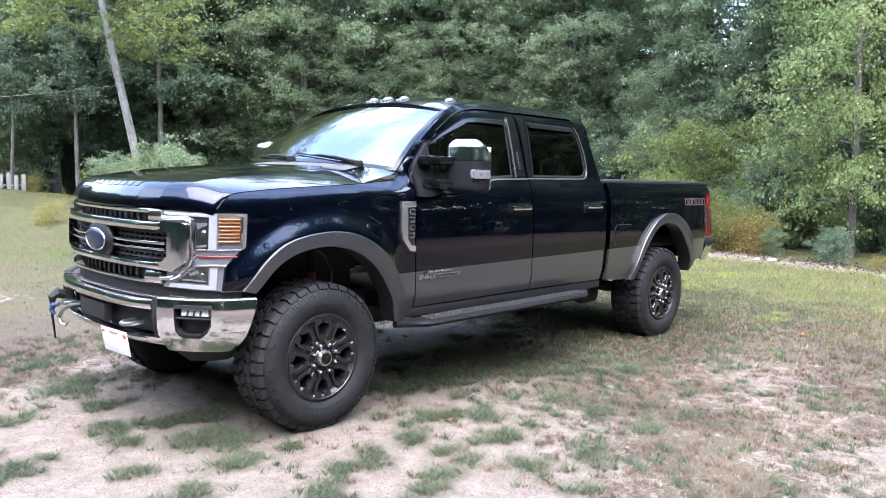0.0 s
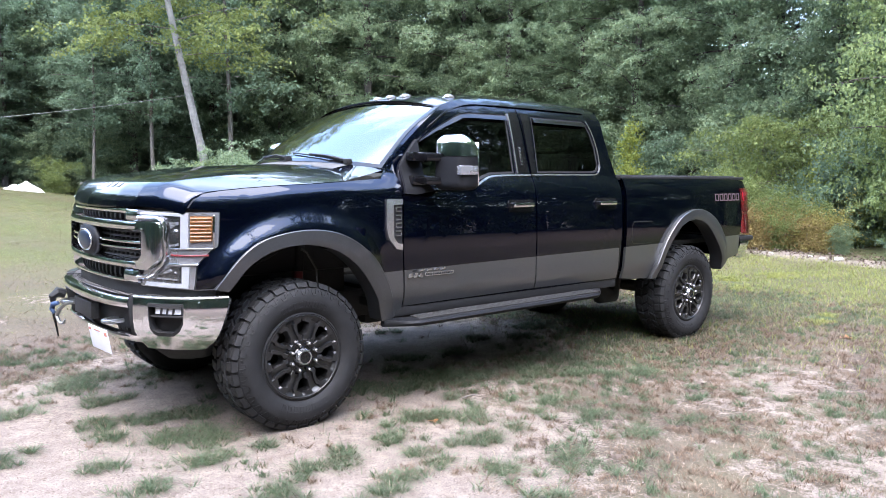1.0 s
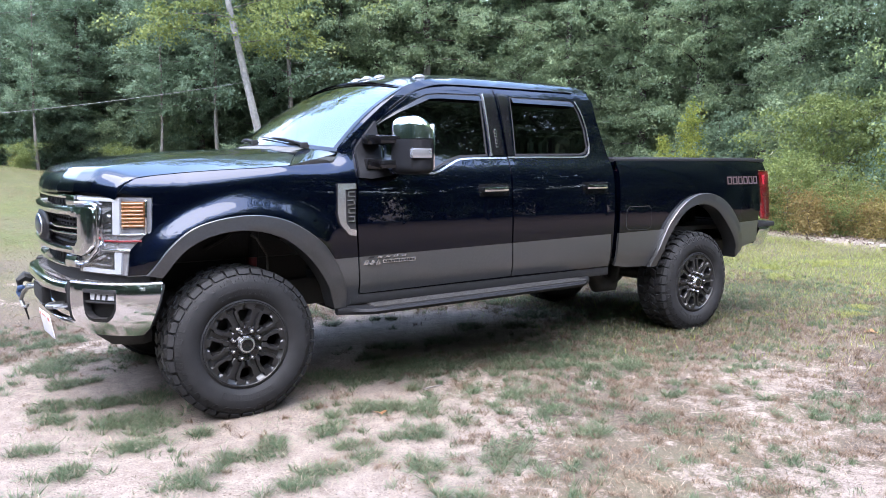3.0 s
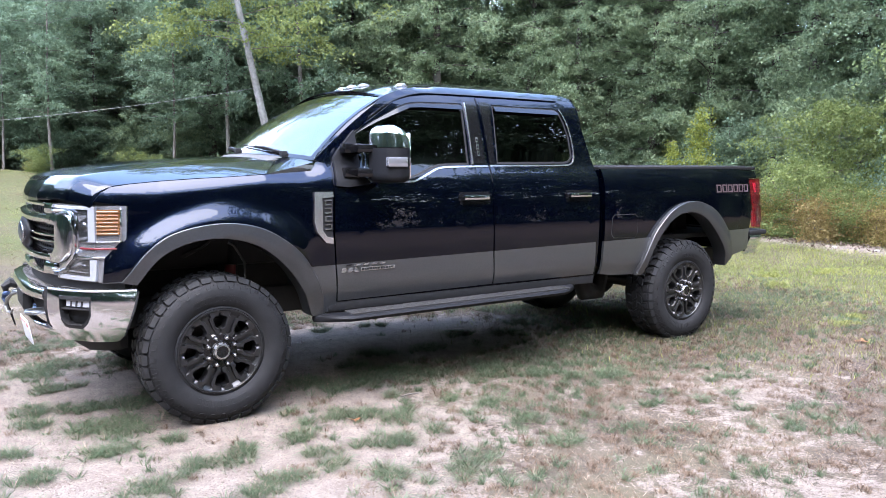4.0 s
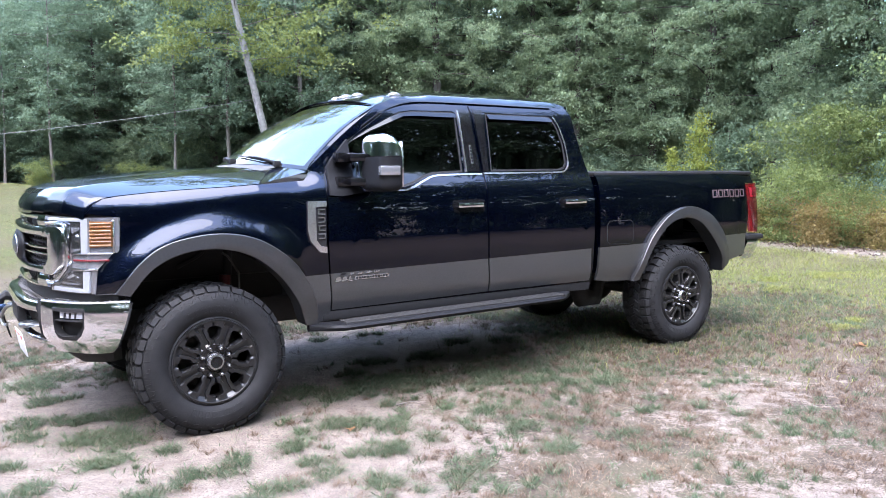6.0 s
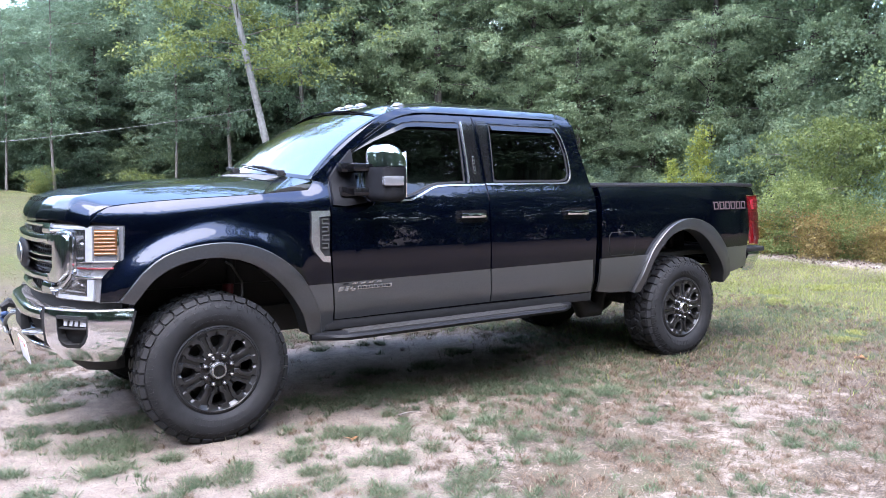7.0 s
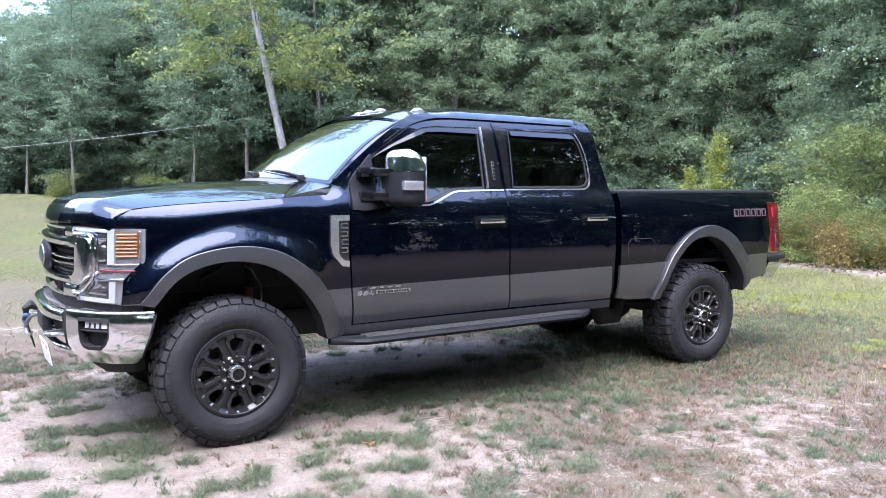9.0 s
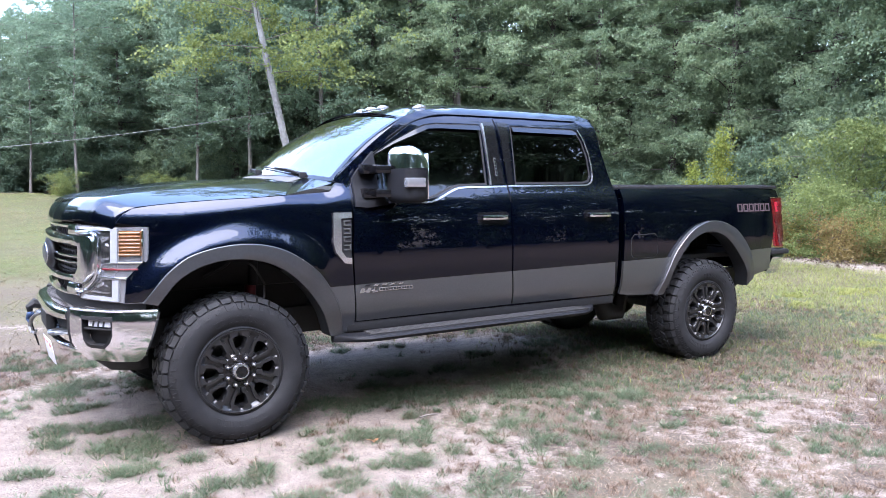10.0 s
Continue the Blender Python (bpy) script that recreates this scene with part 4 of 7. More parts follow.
for s in (1, -1):
    def piece(name, outline, mat, off, parent, thick=0.03, label="", holes=()):
        bm = nose.panel(outline, holes, off, thick)
        return part(name, bm if s > 0 else mirrored(bm), mat, parent, label)

    lamp = piece("headlamp", [(3.0, 1.286), (6.0, 1.278), (6.0, 1.10), (5.3, 1.005), (5.22, 0.866), (3.1, 0.872), (3.2, 0.95), (3.5, 1.0), (3.5, 1.2), (3.0, 1.225)], M_REFLECT, 0.0, truck, 0.05, "clear headlamp cluster with silvery reflectors, lamps off")
    piece("upper_pocket", [(3.62, 1.256), (4.70, 1.254), (4.70, 1.088), (4.30, 1.094), (4.2, 1.235), (3.62, 1.238)], M_LAMPDARK, 0.006, lamp, 0.01)
    piece("running_light", [(3.10, 1.279), (4.99, 1.275), (4.99, 1.085), (4.73, 1.085), (4.73, 1.258), (3.10, 1.263)], M_LAMP, 0.012, lamp, 0.014, "white running light")
    amber = piece("turn_signal", [(5.06, 1.260), (5.68, 1.257), (5.68, 1.122), (5.06, 1.118)], M_AMBER, 0.010, lamp, 0.02, "ribbed amber turn signal")
    for k, z in enumerate(np.linspace(1.132, 1.250, 7)):
        bm = nose.bar(bmesh.new(), 5.06, 5.68, z - 0.008, z + 0.002, 0.016, 0.0, 5)
        part("signal_rib", bm if s > 0 else mirrored(bm), M_AMBER if k % 2 else M_AMBERPALE, lamp)
    bm = nose.bar(bmesh.new(), 4.35, 5.62, 1.043, 1.053, 0.01, 0.0, 12)
    part("side_marker", bm if s > 0 else mirrored(bm), M_REDPART, lamp, "thin red-orange reflector")
    piece("lower_pocket", [(3.62, 0.908), (4.72, 0.902), (4.72, 0.988), (4.35, 0.986), (4.0, 0.955)], M_LAMPDARK, 0.006, lamp, 0.01)
    piece("lower_light", [(3.35, 0.878), (5.02, 0.874), (5.05, 0.990), (4.80, 0.990), (4.80, 0.897), (3.4, 0.900)], M_LAMP, 0.012, lamp, 0.014)
    for outline in ([(4.28, 1.225), (4.66, 1.228), (4.66, 1.215), (4.34, 1.19)], [(4.30, 1.105), (4.66, 1.115), (4.66, 1.10), (4.34, 1.095)], [(4.05, 0.955), (4.35, 0.975), (4.42, 0.962), (4.12, 0.942)], [(3.75, 0.918), (4.66, 0.914), (4.66, 0.922), (3.85, 0.927)]):
        piece("reflector_facet", outline, M_REFLECT, 0.010, lamp, 0.008)
    for k, z, r in ((4.53, 1.165, 0.030), (4.50, 0.945, 0.022)):
        bm = bmesh.new()
        c = nose.at(k, z, -0.004)
        bmesh.ops.create_uvsphere(bm, u_segments=16, v_segments=10, radius=r, matrix=Matrix.Translation(c) @ Matrix.Diagonal((0.7, 0.9, 1, 1)))
        part("projector", bm if s > 0 else mirrored(bm), M_LAMPDARK, lamp)
    for args in ((4.28, 5.30, 0.994, 1.006, 0.016, 0.0, 12), (5.74, 5.80, 1.085, 1.265, 0.012, 0.0, 4), (4.30, 5.74, 1.080, 1.088, 0.010, 0.0, 12)):
        bm = nose.bar(bmesh.new(), *args)
        part("lamp_ledge", bm if s > 0 else mirrored(bm), M_CHROME, lamp)
    piece("lens_cover", [(3.55, 1.272), (5.92, 1.268), (5.92, 1.105), (5.27, 1.005), (5.17, 0.872), (3.35, 0.878), (3.62, 0.955), (4.12, 1.03), (4.16, 1.215), (3.55, 1.252)], M_LENS, 0.034, lamp, 0.0, "clear plastic lens").visible_shadow = False
    piece("headlamp_gap", [(3.0, 1.298), (6.0, 1.298), (6.0, 1.276), (3.0, 1.284)], M_BLACK, -0.012, truck, 0.05)
part("nose_filler", nose.panel([(-5.9, 0.80), (5.9, 0.80), (5.9, 0.872), (-5.9, 0.892)], off=-0.02, thick=0.05), M_BLACK, truck)
part("nose_liner", nose.panel([(-5.9, 0.83), (5.9, 0.83), (5.9, 1.31), (-5.9, 1.31)], off=-0.07, thick=0.0), M_UNDER, truck)

front = Nose([-0.945, -0.94, -0.915, -0.855, -0.765, -0.64, -0.449], [0, 0.25, 0.46, 0.64, 0.79, 0.915, 0.985], 0.0, (0.735, 0.10, 0.010, 0.622, 0.55))
CORNER = [(3.05, 0.522), (5.36, 0.528), (5.56, 0.57), (6.0, 0.815), (5.85, 0.828), (3.05, 0.818)]
FOG_HOLE = [(3.68, 0.66), (3.78, 0.632), (3.95, 0.618), (4.45, 0.620), (4.66, 0.648), (4.78, 0.69), (4.80, 0.790), (3.64, 0.790)]
bumper = part("front_bumper", front.panel(CORNER, [FOG_HOLE], 0.0, 0.018, 0.03), M_CHROME, truck, "bright chrome front bumper with worn mud marks")
part("bumper_corner", mirrored(front.panel(CORNER, [FOG_HOLE], 0.0, 0.018, 0.03)), M_CHROME, bumper)
part("bumper_bar", front.bar(bmesh.new(), -2.85, 2.85, 0.752, 0.815, 0.005, 0.05, 40), M_CHROME, bumper)
part("bumper_bar", front.bar(bmesh.new(), -3.05, 3.05, 0.548, 0.606, 0.0, 0.05, 40), M_CHROME, bumper)
for q in np.linspace(-2.9, 2.9, 27):
    top = bmesh.new()
    tube(top, [front.at(q, 0.8105 + 0.006 * v, -0.012 - 0.155 * v) for v in (0, 0.5, 1.0)], 0.0032, 6)
    part("step_rib", top, M_BLACK, bumper)
for s in (1, -1):
    a, b = sorted((s * 3.05, s * 5.97))
    part("bumper_lip", front.bar(bmesh.new(), a, b, 0.816, 0.829, 0.003, 0.05, 24, 0.5), M_SATIN, bumper)
part("bumper_top", patch(lambda u, v: front.at(u * 5.9, 0.822 + 0.006 * v - (0.012 if abs(u) < 0.52 else 0), -0.01 - 0.16 * v), 61, 3), M_PAD, bumper)
for s in (1, -1):
    def piece(name, outline, mat, off, parent, thick=0.03, label=""):
        bm = front.panel(outline, (), off, thick)
        return part(name, bm if s > 0 else mirrored(bm), mat, parent, label)

    piece("bumper_gap", [(2.85, 0.60), (3.05, 0.60), (3.05, 0.82), (2.85, 0.82)], M_BLACK, -0.004, bumper, 0.05)
    pocket = piece("fog_pocket", [(3.60, 0.60), (4.86, 0.60), (4.86, 0.80), (3.60, 0.80)], M_BLACK, -0.05, bumper, 0.0)
    rim_bm = front.panel(grown(FOG_HOLE, 0.004), [grown(FOG_HOLE, -0.016)], 0.004, 0.05, 0.08)
    part("fog_bezel", rim_bm if s > 0 else mirrored(rim_bm), M_BLACK, bumper)
    fog = piece("fog_lamp", [(3.86, 0.736), (4.70, 0.736), (4.70, 0.772), (3.86, 0.772)], M_LAMP, -0.012, truck, 0.03, "narrow fog lamp with slanted bars")
    for q in (4.02, 4.22, 4.42):
        piece("lamp_bar", [(q, 0.737), (q + 0.06, 0.737), (q + 0.09, 0.766), (q + 0.03, 0.766)], M_BLACK, -0.009, fog, 0.01)
    bm = front.bar(bmesh.new(), 3.68, 4.78, 0.716, 0.728, -0.006, 0.04, 10)
    part("fog_shelf", bm if s > 0 else mirrored(bm), M_BLACK, bumper)
    lip = front.panel([(3.1, 0.53), (3.5, 0.446), (5.36, 0.462), (5.42, 0.55), (3.1, 0.55)], (), -0.02, 0.06)
    part("valance", lip if s > 0 else mirrored(lip), M_BLACK, bumper)
part("winch_bay", front.panel([(-2.95, 0.61), (2.95, 0.61), (2.95, 0.77), (-2.95, 0.77)], off=-0.09, thick=0.0), M_BLACK, bumper)
bm = bmesh.new()
box(bm, (-0.93, -0.17, 0.635), (-0.88, 0.17, 0.735), 0.012)
part("fairlead", bm, M_BLACK, bumper)
for y in (-0.42, 0.42):
    bm = bmesh.new()
    tube(bm, [(-0.84, y - 0.045, 0.665), (-0.91, y - 0.045, 0.662), (-0.932, y - 0.02, 0.66), (-0.932, y + 0.02, 0.66), (-0.91, y + 0.045, 0.662), (-0.84, y + 0.045, 0.665)], 0.013, 8)
    part("tow_hook", bm, M_HOOK, bumper)
bm = bmesh.new()
tube(bm, [(-0.93, 0.16, 0.69), (-0.955, 0.26, 0.67), (-0.975, 0.33, 0.63), (-0.985, 0.36, 0.585), (-0.975, 0.34, 0.545), (-0.960, 0.315, 0.540), (-0.950, 0.305, 0.565)], [0.008, 0.010, 0.013, 0.013, 0.011, 0.009, 0.005], 8)
part("winch_hook", bm, M_HOOK, bumper, "grey steel winch hook")
bm = bmesh.new()
tube(bm, [(-0.960, 0.42, 0.655), (-0.980, 0.46, 0.645), (-0.985, 0.475, 0.615), (-0.975, 0.46, 0.585)], [0.012, 0.017, 0.016, 0.011], 8)
part("hook_strap", bm, M_STRAP, bumper, "blue webbing strap")
bm = bmesh.new()
tube(bm, [(-0.90, 0.49, 0.70), (-0.945, 0.49, 0.715), (-0.975, 0.49, 0.69), (-0.972, 0.50, 0.64), (-0.962, 0.53, 0.56), (-0.94, 0.57, 0.48), (-0.92, 0.61, 0.405)], [0.030, 0.034, 0.026, 0.012, 0.008, 0.007, 0.005], 8)
part("hook_stop", bm, M_BLACK, bumper)
bm = bmesh.new()
tilt = Matrix.Rotation(radians(2), 4, "Z") @ Matrix.Rotation(radians(-1), 4, "X") @ Matrix.Rotation(radians(-10), 4, "Y")
box(bm, (-0.930, -0.468, 0.477), (-0.925, -0.164, 0.615), 0.002, tilt)
plate = part("number_plate", bm, M_PLATE, truck, "white number plate hanging askew, blank bars")
for dy, dz, w, h in ((0.0, 0.050, 0.10, 0.006), (-0.125, 0.042, 0.03, 0.020), (0.125, 0.046, 0.025, 0.014)):
    bm = bmesh.new()
    box(bm, (-0.002, dy - w / 2, dz - h / 2), (0.002, dy + w / 2, dz + h / 2))
    bmesh.ops.transform(bm, matrix=Matrix.Translation((-0.9335, -0.32, 0.547)) @ tilt, verts=bm.verts[:])
    part("plate_bar", bm, M_INK, plate)

# fender emblem
VENT = [(0.592, 1.338), (0.716, 1.338), (0.716, 1.305), (0.640, 1.300), (0.640, 1.10), (0.668, 1.062), (0.708, 1.055), (0.708, 1.018), (0.660, 1.025), (0.600, 1.095), (0.585, 1.16)]
for b, m, n, t in ((side_panel(VENT, off=0.018, thick=0.03), M_BRIGHT, "fender_vent", "chrome vent frame with plain raised bars"),):
    near, far = both(n, b, m, truck, t)
for ob, mirror in ((near, False), (far, True)):
    b = side_panel([(0.636, 1.306), (0.714, 1.31), (0.708, 1.05), (0.660, 1.06), (0.636, 1.10)], off=0.008, thick=0.012)
    part("vent_insert", mirrored(b) if mirror else b, M_BLACK, ob)
    for k in range(4):
        z = 1.255 - k * 0.05
        b = bmesh.new()
        for a0, a1, b0, b1 in ((0.656, 0.702, z + 0.028, z + 0.036), (0.656, 0.702, z, z + 0.008), (0.656, 0.664, z, z + 0.036) if k % 2 == 0 else (0.694, 0.702, z, z + 0.036)):
            c = side_panel([(a0, b0), (a1, b0), (a1, b1), (a0, b1)], off=0.016, thick=0.01, step=0.3)
            tmp = bpy.data.meshes.new("tmp")
            c.to_mesh(tmp)
            b.from_mesh(tmp)
            bpy.data.meshes.remove(tmp)
            c.free()
        part("raised_bar", mirrored(b) if mirror else b, M_SATIN, ob)


def marks(name, label, rects, mats, off=0.004):
    """Flat badge bars on the body's side, the first as its plate."""
    head = None
    for i, (x0, x1, z0, z1, slant) in enumerate(rects):
        b = side_panel([(x0, z0), (x1, z0), (x1 + slant, z1), (x0 + slant, z1)], off=off + 0.002 * (i > 0), thick=0.004, step=0.3)
        m = mats[min(i, len(mats) - 1)]
        ob = part(name if head is None else "badge_bar", b, m, head or truck, label if head is None else "")
        head = head or ob


engine_badge = [(0.905, 1.155, 0.832, 0.856, 0.0)] + [(0.915 + k * 0.0195, 0.927 + k * 0.0195, 0.838, 0.850, 0.0) for k in range(12)]
marks("engine_badge", "silver badge strip with plain dark bars", engine_badge, [M_SATIN, M_BLACK])
size_badge = [(0.768, 0.885, 0.835, 0.842, 0.008), (0.765, 0.795, 0.828, 0.858, 0.012), (0.812, 0.838, 0.828, 0.858, 0.012), (0.855, 0.865, 0.828, 0.858, 0.012), (0.855, 0.890, 0.826, 0.833, 0.002)]
marks("size_badge", "small silver badge of plain bars", size_badge, [M_SATIN, M_SATIN])
flag_badge = [(0.80 + k * 0.06, 0.835 + k * 0.06, 0.868, 0.880, 0.012) for k in range(5)]
marks("stripe_badge", "row of pale stripes above the badge", flag_badge, [M_TRIM, M_SATIN])
bed_badge = []
for k in range(6):
    a = 4.43 + k * 0.082
    bed_badge += [(a, a + 0.068, 1.330, 1.341, 0), (a, a + 0.068, 1.272, 1.283, 0), (a, a + 0.014, 1.283, 1.330, 0), (a + 0.054, a + 0.068, 1.283, 1.330, 0)]
M_BADGE = material("badge_grey_red", (0.06, 0.042, 0.047), 0.4, vary=0.1, scale=60)
marks("bed_badge", "grey and red decal of plain bars", bed_badge, [M_BADGE, M_BADGE], 0.002)

# ---- towing mirrors ----
tri_out = [(0.748, 1.372), (0.83, 1.365), (0.985, 1.385), (0.935, 1.45), (0.925, 1.725), (0.80, 1.60), (0.762, 1.55), (0.752, 1.45)]
near, far = both("mirror_mount", side_panel(tri_out, off=0.018, thick=0.03), M_TRIM, truck, "grey plastic mirror mount")
for ob, mirror in ((near, False), (far, True)):
    def put(name, bm, m, parent, label=""):
        return part(name, mirrored(bm) if mirror else bm, m, parent, label)

    for z in (1.605, 1.455):
        bm = bmesh.new()
        box(bm, (0.80, -0.985, z - 0.032), (0.93, -0.90, z + 0.032), 0.014)
        box(bm, (0.865, -1.10, z - 0.026), (0.985, -0.955, z + 0.026), 0.012, Matrix.Rotation(radians(-22), 4, "Z"))
        put("mirror_arm", bm, M_GLOSSBLACK, ob)
    head = bmesh.new()
    box(head, (0.925, -1.295, 1.395), (1.095, -1.025, 1.748), 0.058, segs=5)
    for v in head.verts:
        if v.co.z > 1.66:
            t = (v.co.z - 1.66) / 0.082
            v.co.y = -1.16 + (v.co.y + 1.16) * (1 - 0.16 * t * t)
            v.co.x = 1.02 + (v.co.x - 1.02) * (1 - 0.22 * t * t)
        if v.co.y < -1.16:
            v.co.x += 0.10 * ((-1.16 - v.co.y) / 0.135) ** 2 * (0.55 if v.co.x < 1.0 else 0.1)
        if v.co.z > 1.62:
            v.co.z -= 0.045 * min(1.0, max(0.0, ((v.co.x - 1.0) * 0.87 - (v.co.y + 1.16) * 0.49) / 0.13)) ** 2 * (v.co.z - 1.62) / 0.12
    cap = head.copy()
    bmesh.ops.bisect_plane(head, geom=head.verts[:] + head.edges[:] + head.faces[:], plane_co=(0, 0, 1.606), plane_no=(0, 0, 1), clear_outer=True)
    bmesh.ops.bisect_plane(cap, geom=cap.verts[:] + cap.edges[:] + cap.faces[:], plane_co=(0, 0, 1.609), plane_no=(0, 0, -1), clear_outer=True)
    bmesh.ops.contextual_create(head, geom=[e for e in head.edges if e.is_boundary])
    bmesh.ops.contextual_create(cap, geom=[e for e in cap.edges if e.is_boundary])
    shell = put("mirror_head", head, M_TRIM, ob, "dark grey mirror shell")
    put("mirror_cap", cap, M_CHROME, ob, "chrome mirror cap")
    bm = bmesh.new()
    box(bm, (0.945, -1.302, 1.492), (1.072, -1.20, 1.552), 0.010, Matrix.Rotation(radians(-12), 4, "Z"))
    lens = put("mirror_signal", bm, M_REFLECT, ob, "clear mirror turn lamp")
    bm = bmesh.new()
    box(bm, (1.088, -1.28, 1.42), (1.100, -1.04, 1.70), 0.01)
    put("mirror_glass", bm, M_CHROME, ob)

# ---- bed, tail, rear bumper ----
BED = [(3.060, 0.645)] + [(3.2, 0.625), (3.46, 0.615)] + arch_r + [(4.70, 0.690), (4.93, 0.735), (4.968, 0.752), (4.950, 0.88), (4.955, 0.935), (4.985, 1.12), (4.955, 1.26), (4.945, 1.395), (5.085, 1.39), (5.085, 1.462), (4.9, 1.478), (3.060, 1.478)]
both("bed_side", side_panel(BED, split=TONE), [M_PAINT, M_GREY], truck, "navy bed side over a grey lower band")
FUEL = [(3.165, 0.935), (3.40, 0.930), (3.425, 0.955), (3.425, 1.085), (3.395, 1.112), (3.165, 1.112), (3.140, 1.085), (3.140, 0.960)]
both("fuel_door", side_panel(FUEL, off=0.004, thick=0.006), M_PAINT, truck)
both("fuel_door_gap", side_panel(grown(FUEL, 0.006), [grown(FUEL, 0.0005)], off=0.0015, thick=0.004, step=0.3), M_UNDER, truck)
rail = bmesh.new()
for a, b in ((3.06, 5.08),):
    box(rail, (a, -0.905, 1.470), (b, -0.80, 1.500), 0.012)
both("bed_rail", rail, M_BLACK, truck)
bm = bmesh.new()
box(bm, (3.08, -0.82, 1.475), (5.05, 0.82, 1.508), 0.010)
part("bed_cover", bm, M_BLACK, truck, "flat black bed cover")
bm = bmesh.new()
box(bm, (5.055, -0.77, 0.86), (5.115, 0.77, 1.475), 0.02)
part("tailgate", bm, M_PAINT, truck)
bm = bmesh.new()
box(bm, (3.064, -0.945, 0.70), (3.10, 0.945, 1.40), 0.01)
box(bm, (3.066, -0.895, 1.38), (3.10, 0.895, 1.47), 0.01)
part("bed_front", bm, M_PAINT, truck)
bm = bmesh.new()
box(bm, (3.08, -0.78, 0.86), (5.06, 0.78, 0.90), 0.01)
part("bed_floor", bm, M_UNDER, truck)
tail = Nose([4.935, 5.06, 5.145, 5.175], [0.945, 0.942, 0.922, 0.82], 0.0)


def tail_point(k, z):
    i = min(int(k), 2)
    a, b = tail.p[i], tail.p[i + 1]
    p = a.lerp(b, k - i)
    o = Vector((0.25 + 0.25 * k, -1)).normalized() * 0.016
    return Vector((p.x + o.x, p.y + o.y , z)) + Vector((0, (z - 0.95) * 0.085, 0))


lamp_bm = sheet([[(0.62, 0.945), (2.2, 0.93), (2.9, 0.95), (2.9, 1.37), (2.2, 1.388), (0.14, 1.388), (0.20, 1.26), (0.45, 1.12)]], tail_point, 0.25, (0, 2), 0.03, (-0.5, 0.5, 0), (0.5, -1, 0))
near, far = both("tail_lamp", lamp_bm, M_RED, truck, "red tail lamp")
for ob, mirror in ((near, False), (far, True)):
    for name, cell, mat in (("lamp_cell", [(0.85, 1.155), (2.0, 1.15), (2.0, 1.235), (0.50, 1.235), (0.62, 1.17)], M_REDDARK), ("lamp_cell", [(0.95, 0.985), (2.0, 0.98), (2.0, 1.14), (0.72, 1.14)], M_REDDARK), ("lamp_window", [(0.75, 1.262), (1.9, 1.262), (1.9, 1.352), (0.58, 1.352)], M_REDCLEAR)):
        b = sheet([cell], lambda k, z: tail_point(k, z) + Vector((0.004, -0.006, 0)), 0.3, (0, 2), 0.008, (-0.5, 0.5, 0), (0.5, -1, 0))
        part(name, mirrored(b) if mirror else b, mat, ob)
    for z in (1.285, 1.308, 1.331):
        b = sheet([[(0.85, z - 0.004), (1.8, z - 0.004), (1.8, z + 0.004), (0.85, z + 0.004)]], lambda k, z: tail_point(k, z) + Vector((0.006, -0.009, 0)), 0.3, (0, 2), 0.004, (-0.5, 0.5, 0), (0.5, -1, 0))
        part("lamp_rib", mirrored(b) if mirror else b, M_REDDARK, ob)
bm = bmesh.new()
rows = []
plan_r = curve([(4.972, -0.962), (5.11, -0.960), (5.205, -0.91), (5.235, -0.72), (5.245, -0.35), (5.245, 0.0), (5.245, 0.35), (5.235, 0.72), (5.205, 0.91), (5.11, 0.960), (4.972, 0.962)], 60)
for x, y in plan_r:
    rows.append([bm.verts.new((x - d, y * (1 - 0.75 * d), z)) for d, z in ((0.075, 0.688), (0.055, 0.692), (0.042, 0.71), (0.0, 0.85), (0.008, 0.868), (0.05, 0.870))])
for r, s in zip(rows, rows[1:]):
    for i in range(5):
        bm.faces.new((r[i], r[i + 1], s[i + 1], s[i]))
bmesh.ops.recalc_face_normals(bm, faces=bm.faces[:])
rear_bumper = part("rear_bumper", bm, M_CHROME, truck, "chrome rear bumper with black step")
bm = bmesh.new()
box(bm, (4.962, -0.962, 0.866), (5.225, 0.962, 0.914), 0.02)
part("bumper_step", bm, M_BLACK, rear_bumper)

# ---- running boards and underbody ----
bm = bmesh.new()
prof = [(-0.085, -0.004), (-0.075, 0.012), (-0.04, 0.018), (0.05, 0.018), (0.085, 0.010), (0.085, -0.020), (0.0, -0.030), (-0.07, -0.024)]
rows = []
for t in np.linspace(0, 1, 36):
    x = 0.595 + 2.165 * t
    e = min(t, 1 - t) * 2.165
    w = min(1.0, 0.25 + 0.75 * math.sqrt(min(1, e / 0.16)))
    inn = 0.07 * (1 - soft(0, 0.22, e))
    rows.append([bm.verts.new((x, -1.015 + inn + py * w, 0.556 + 0.012 * t + pz)) for py, pz in prof])
for r, s in zip(rows, rows[1:]):
    for i in range(len(prof)):
        bm.faces.new((r[i], r[(i + 1) % 8], s[(i + 1) % 8], s[i]))
bm.faces.new(rows[0])
bm.faces.new(rows[-1])
bmesh.ops.recalc_face_normals(bm, faces=bm.faces[:])
near, far = both("running_board", bm, M_TRIM, truck, "dark grey running board with ribbed tread")
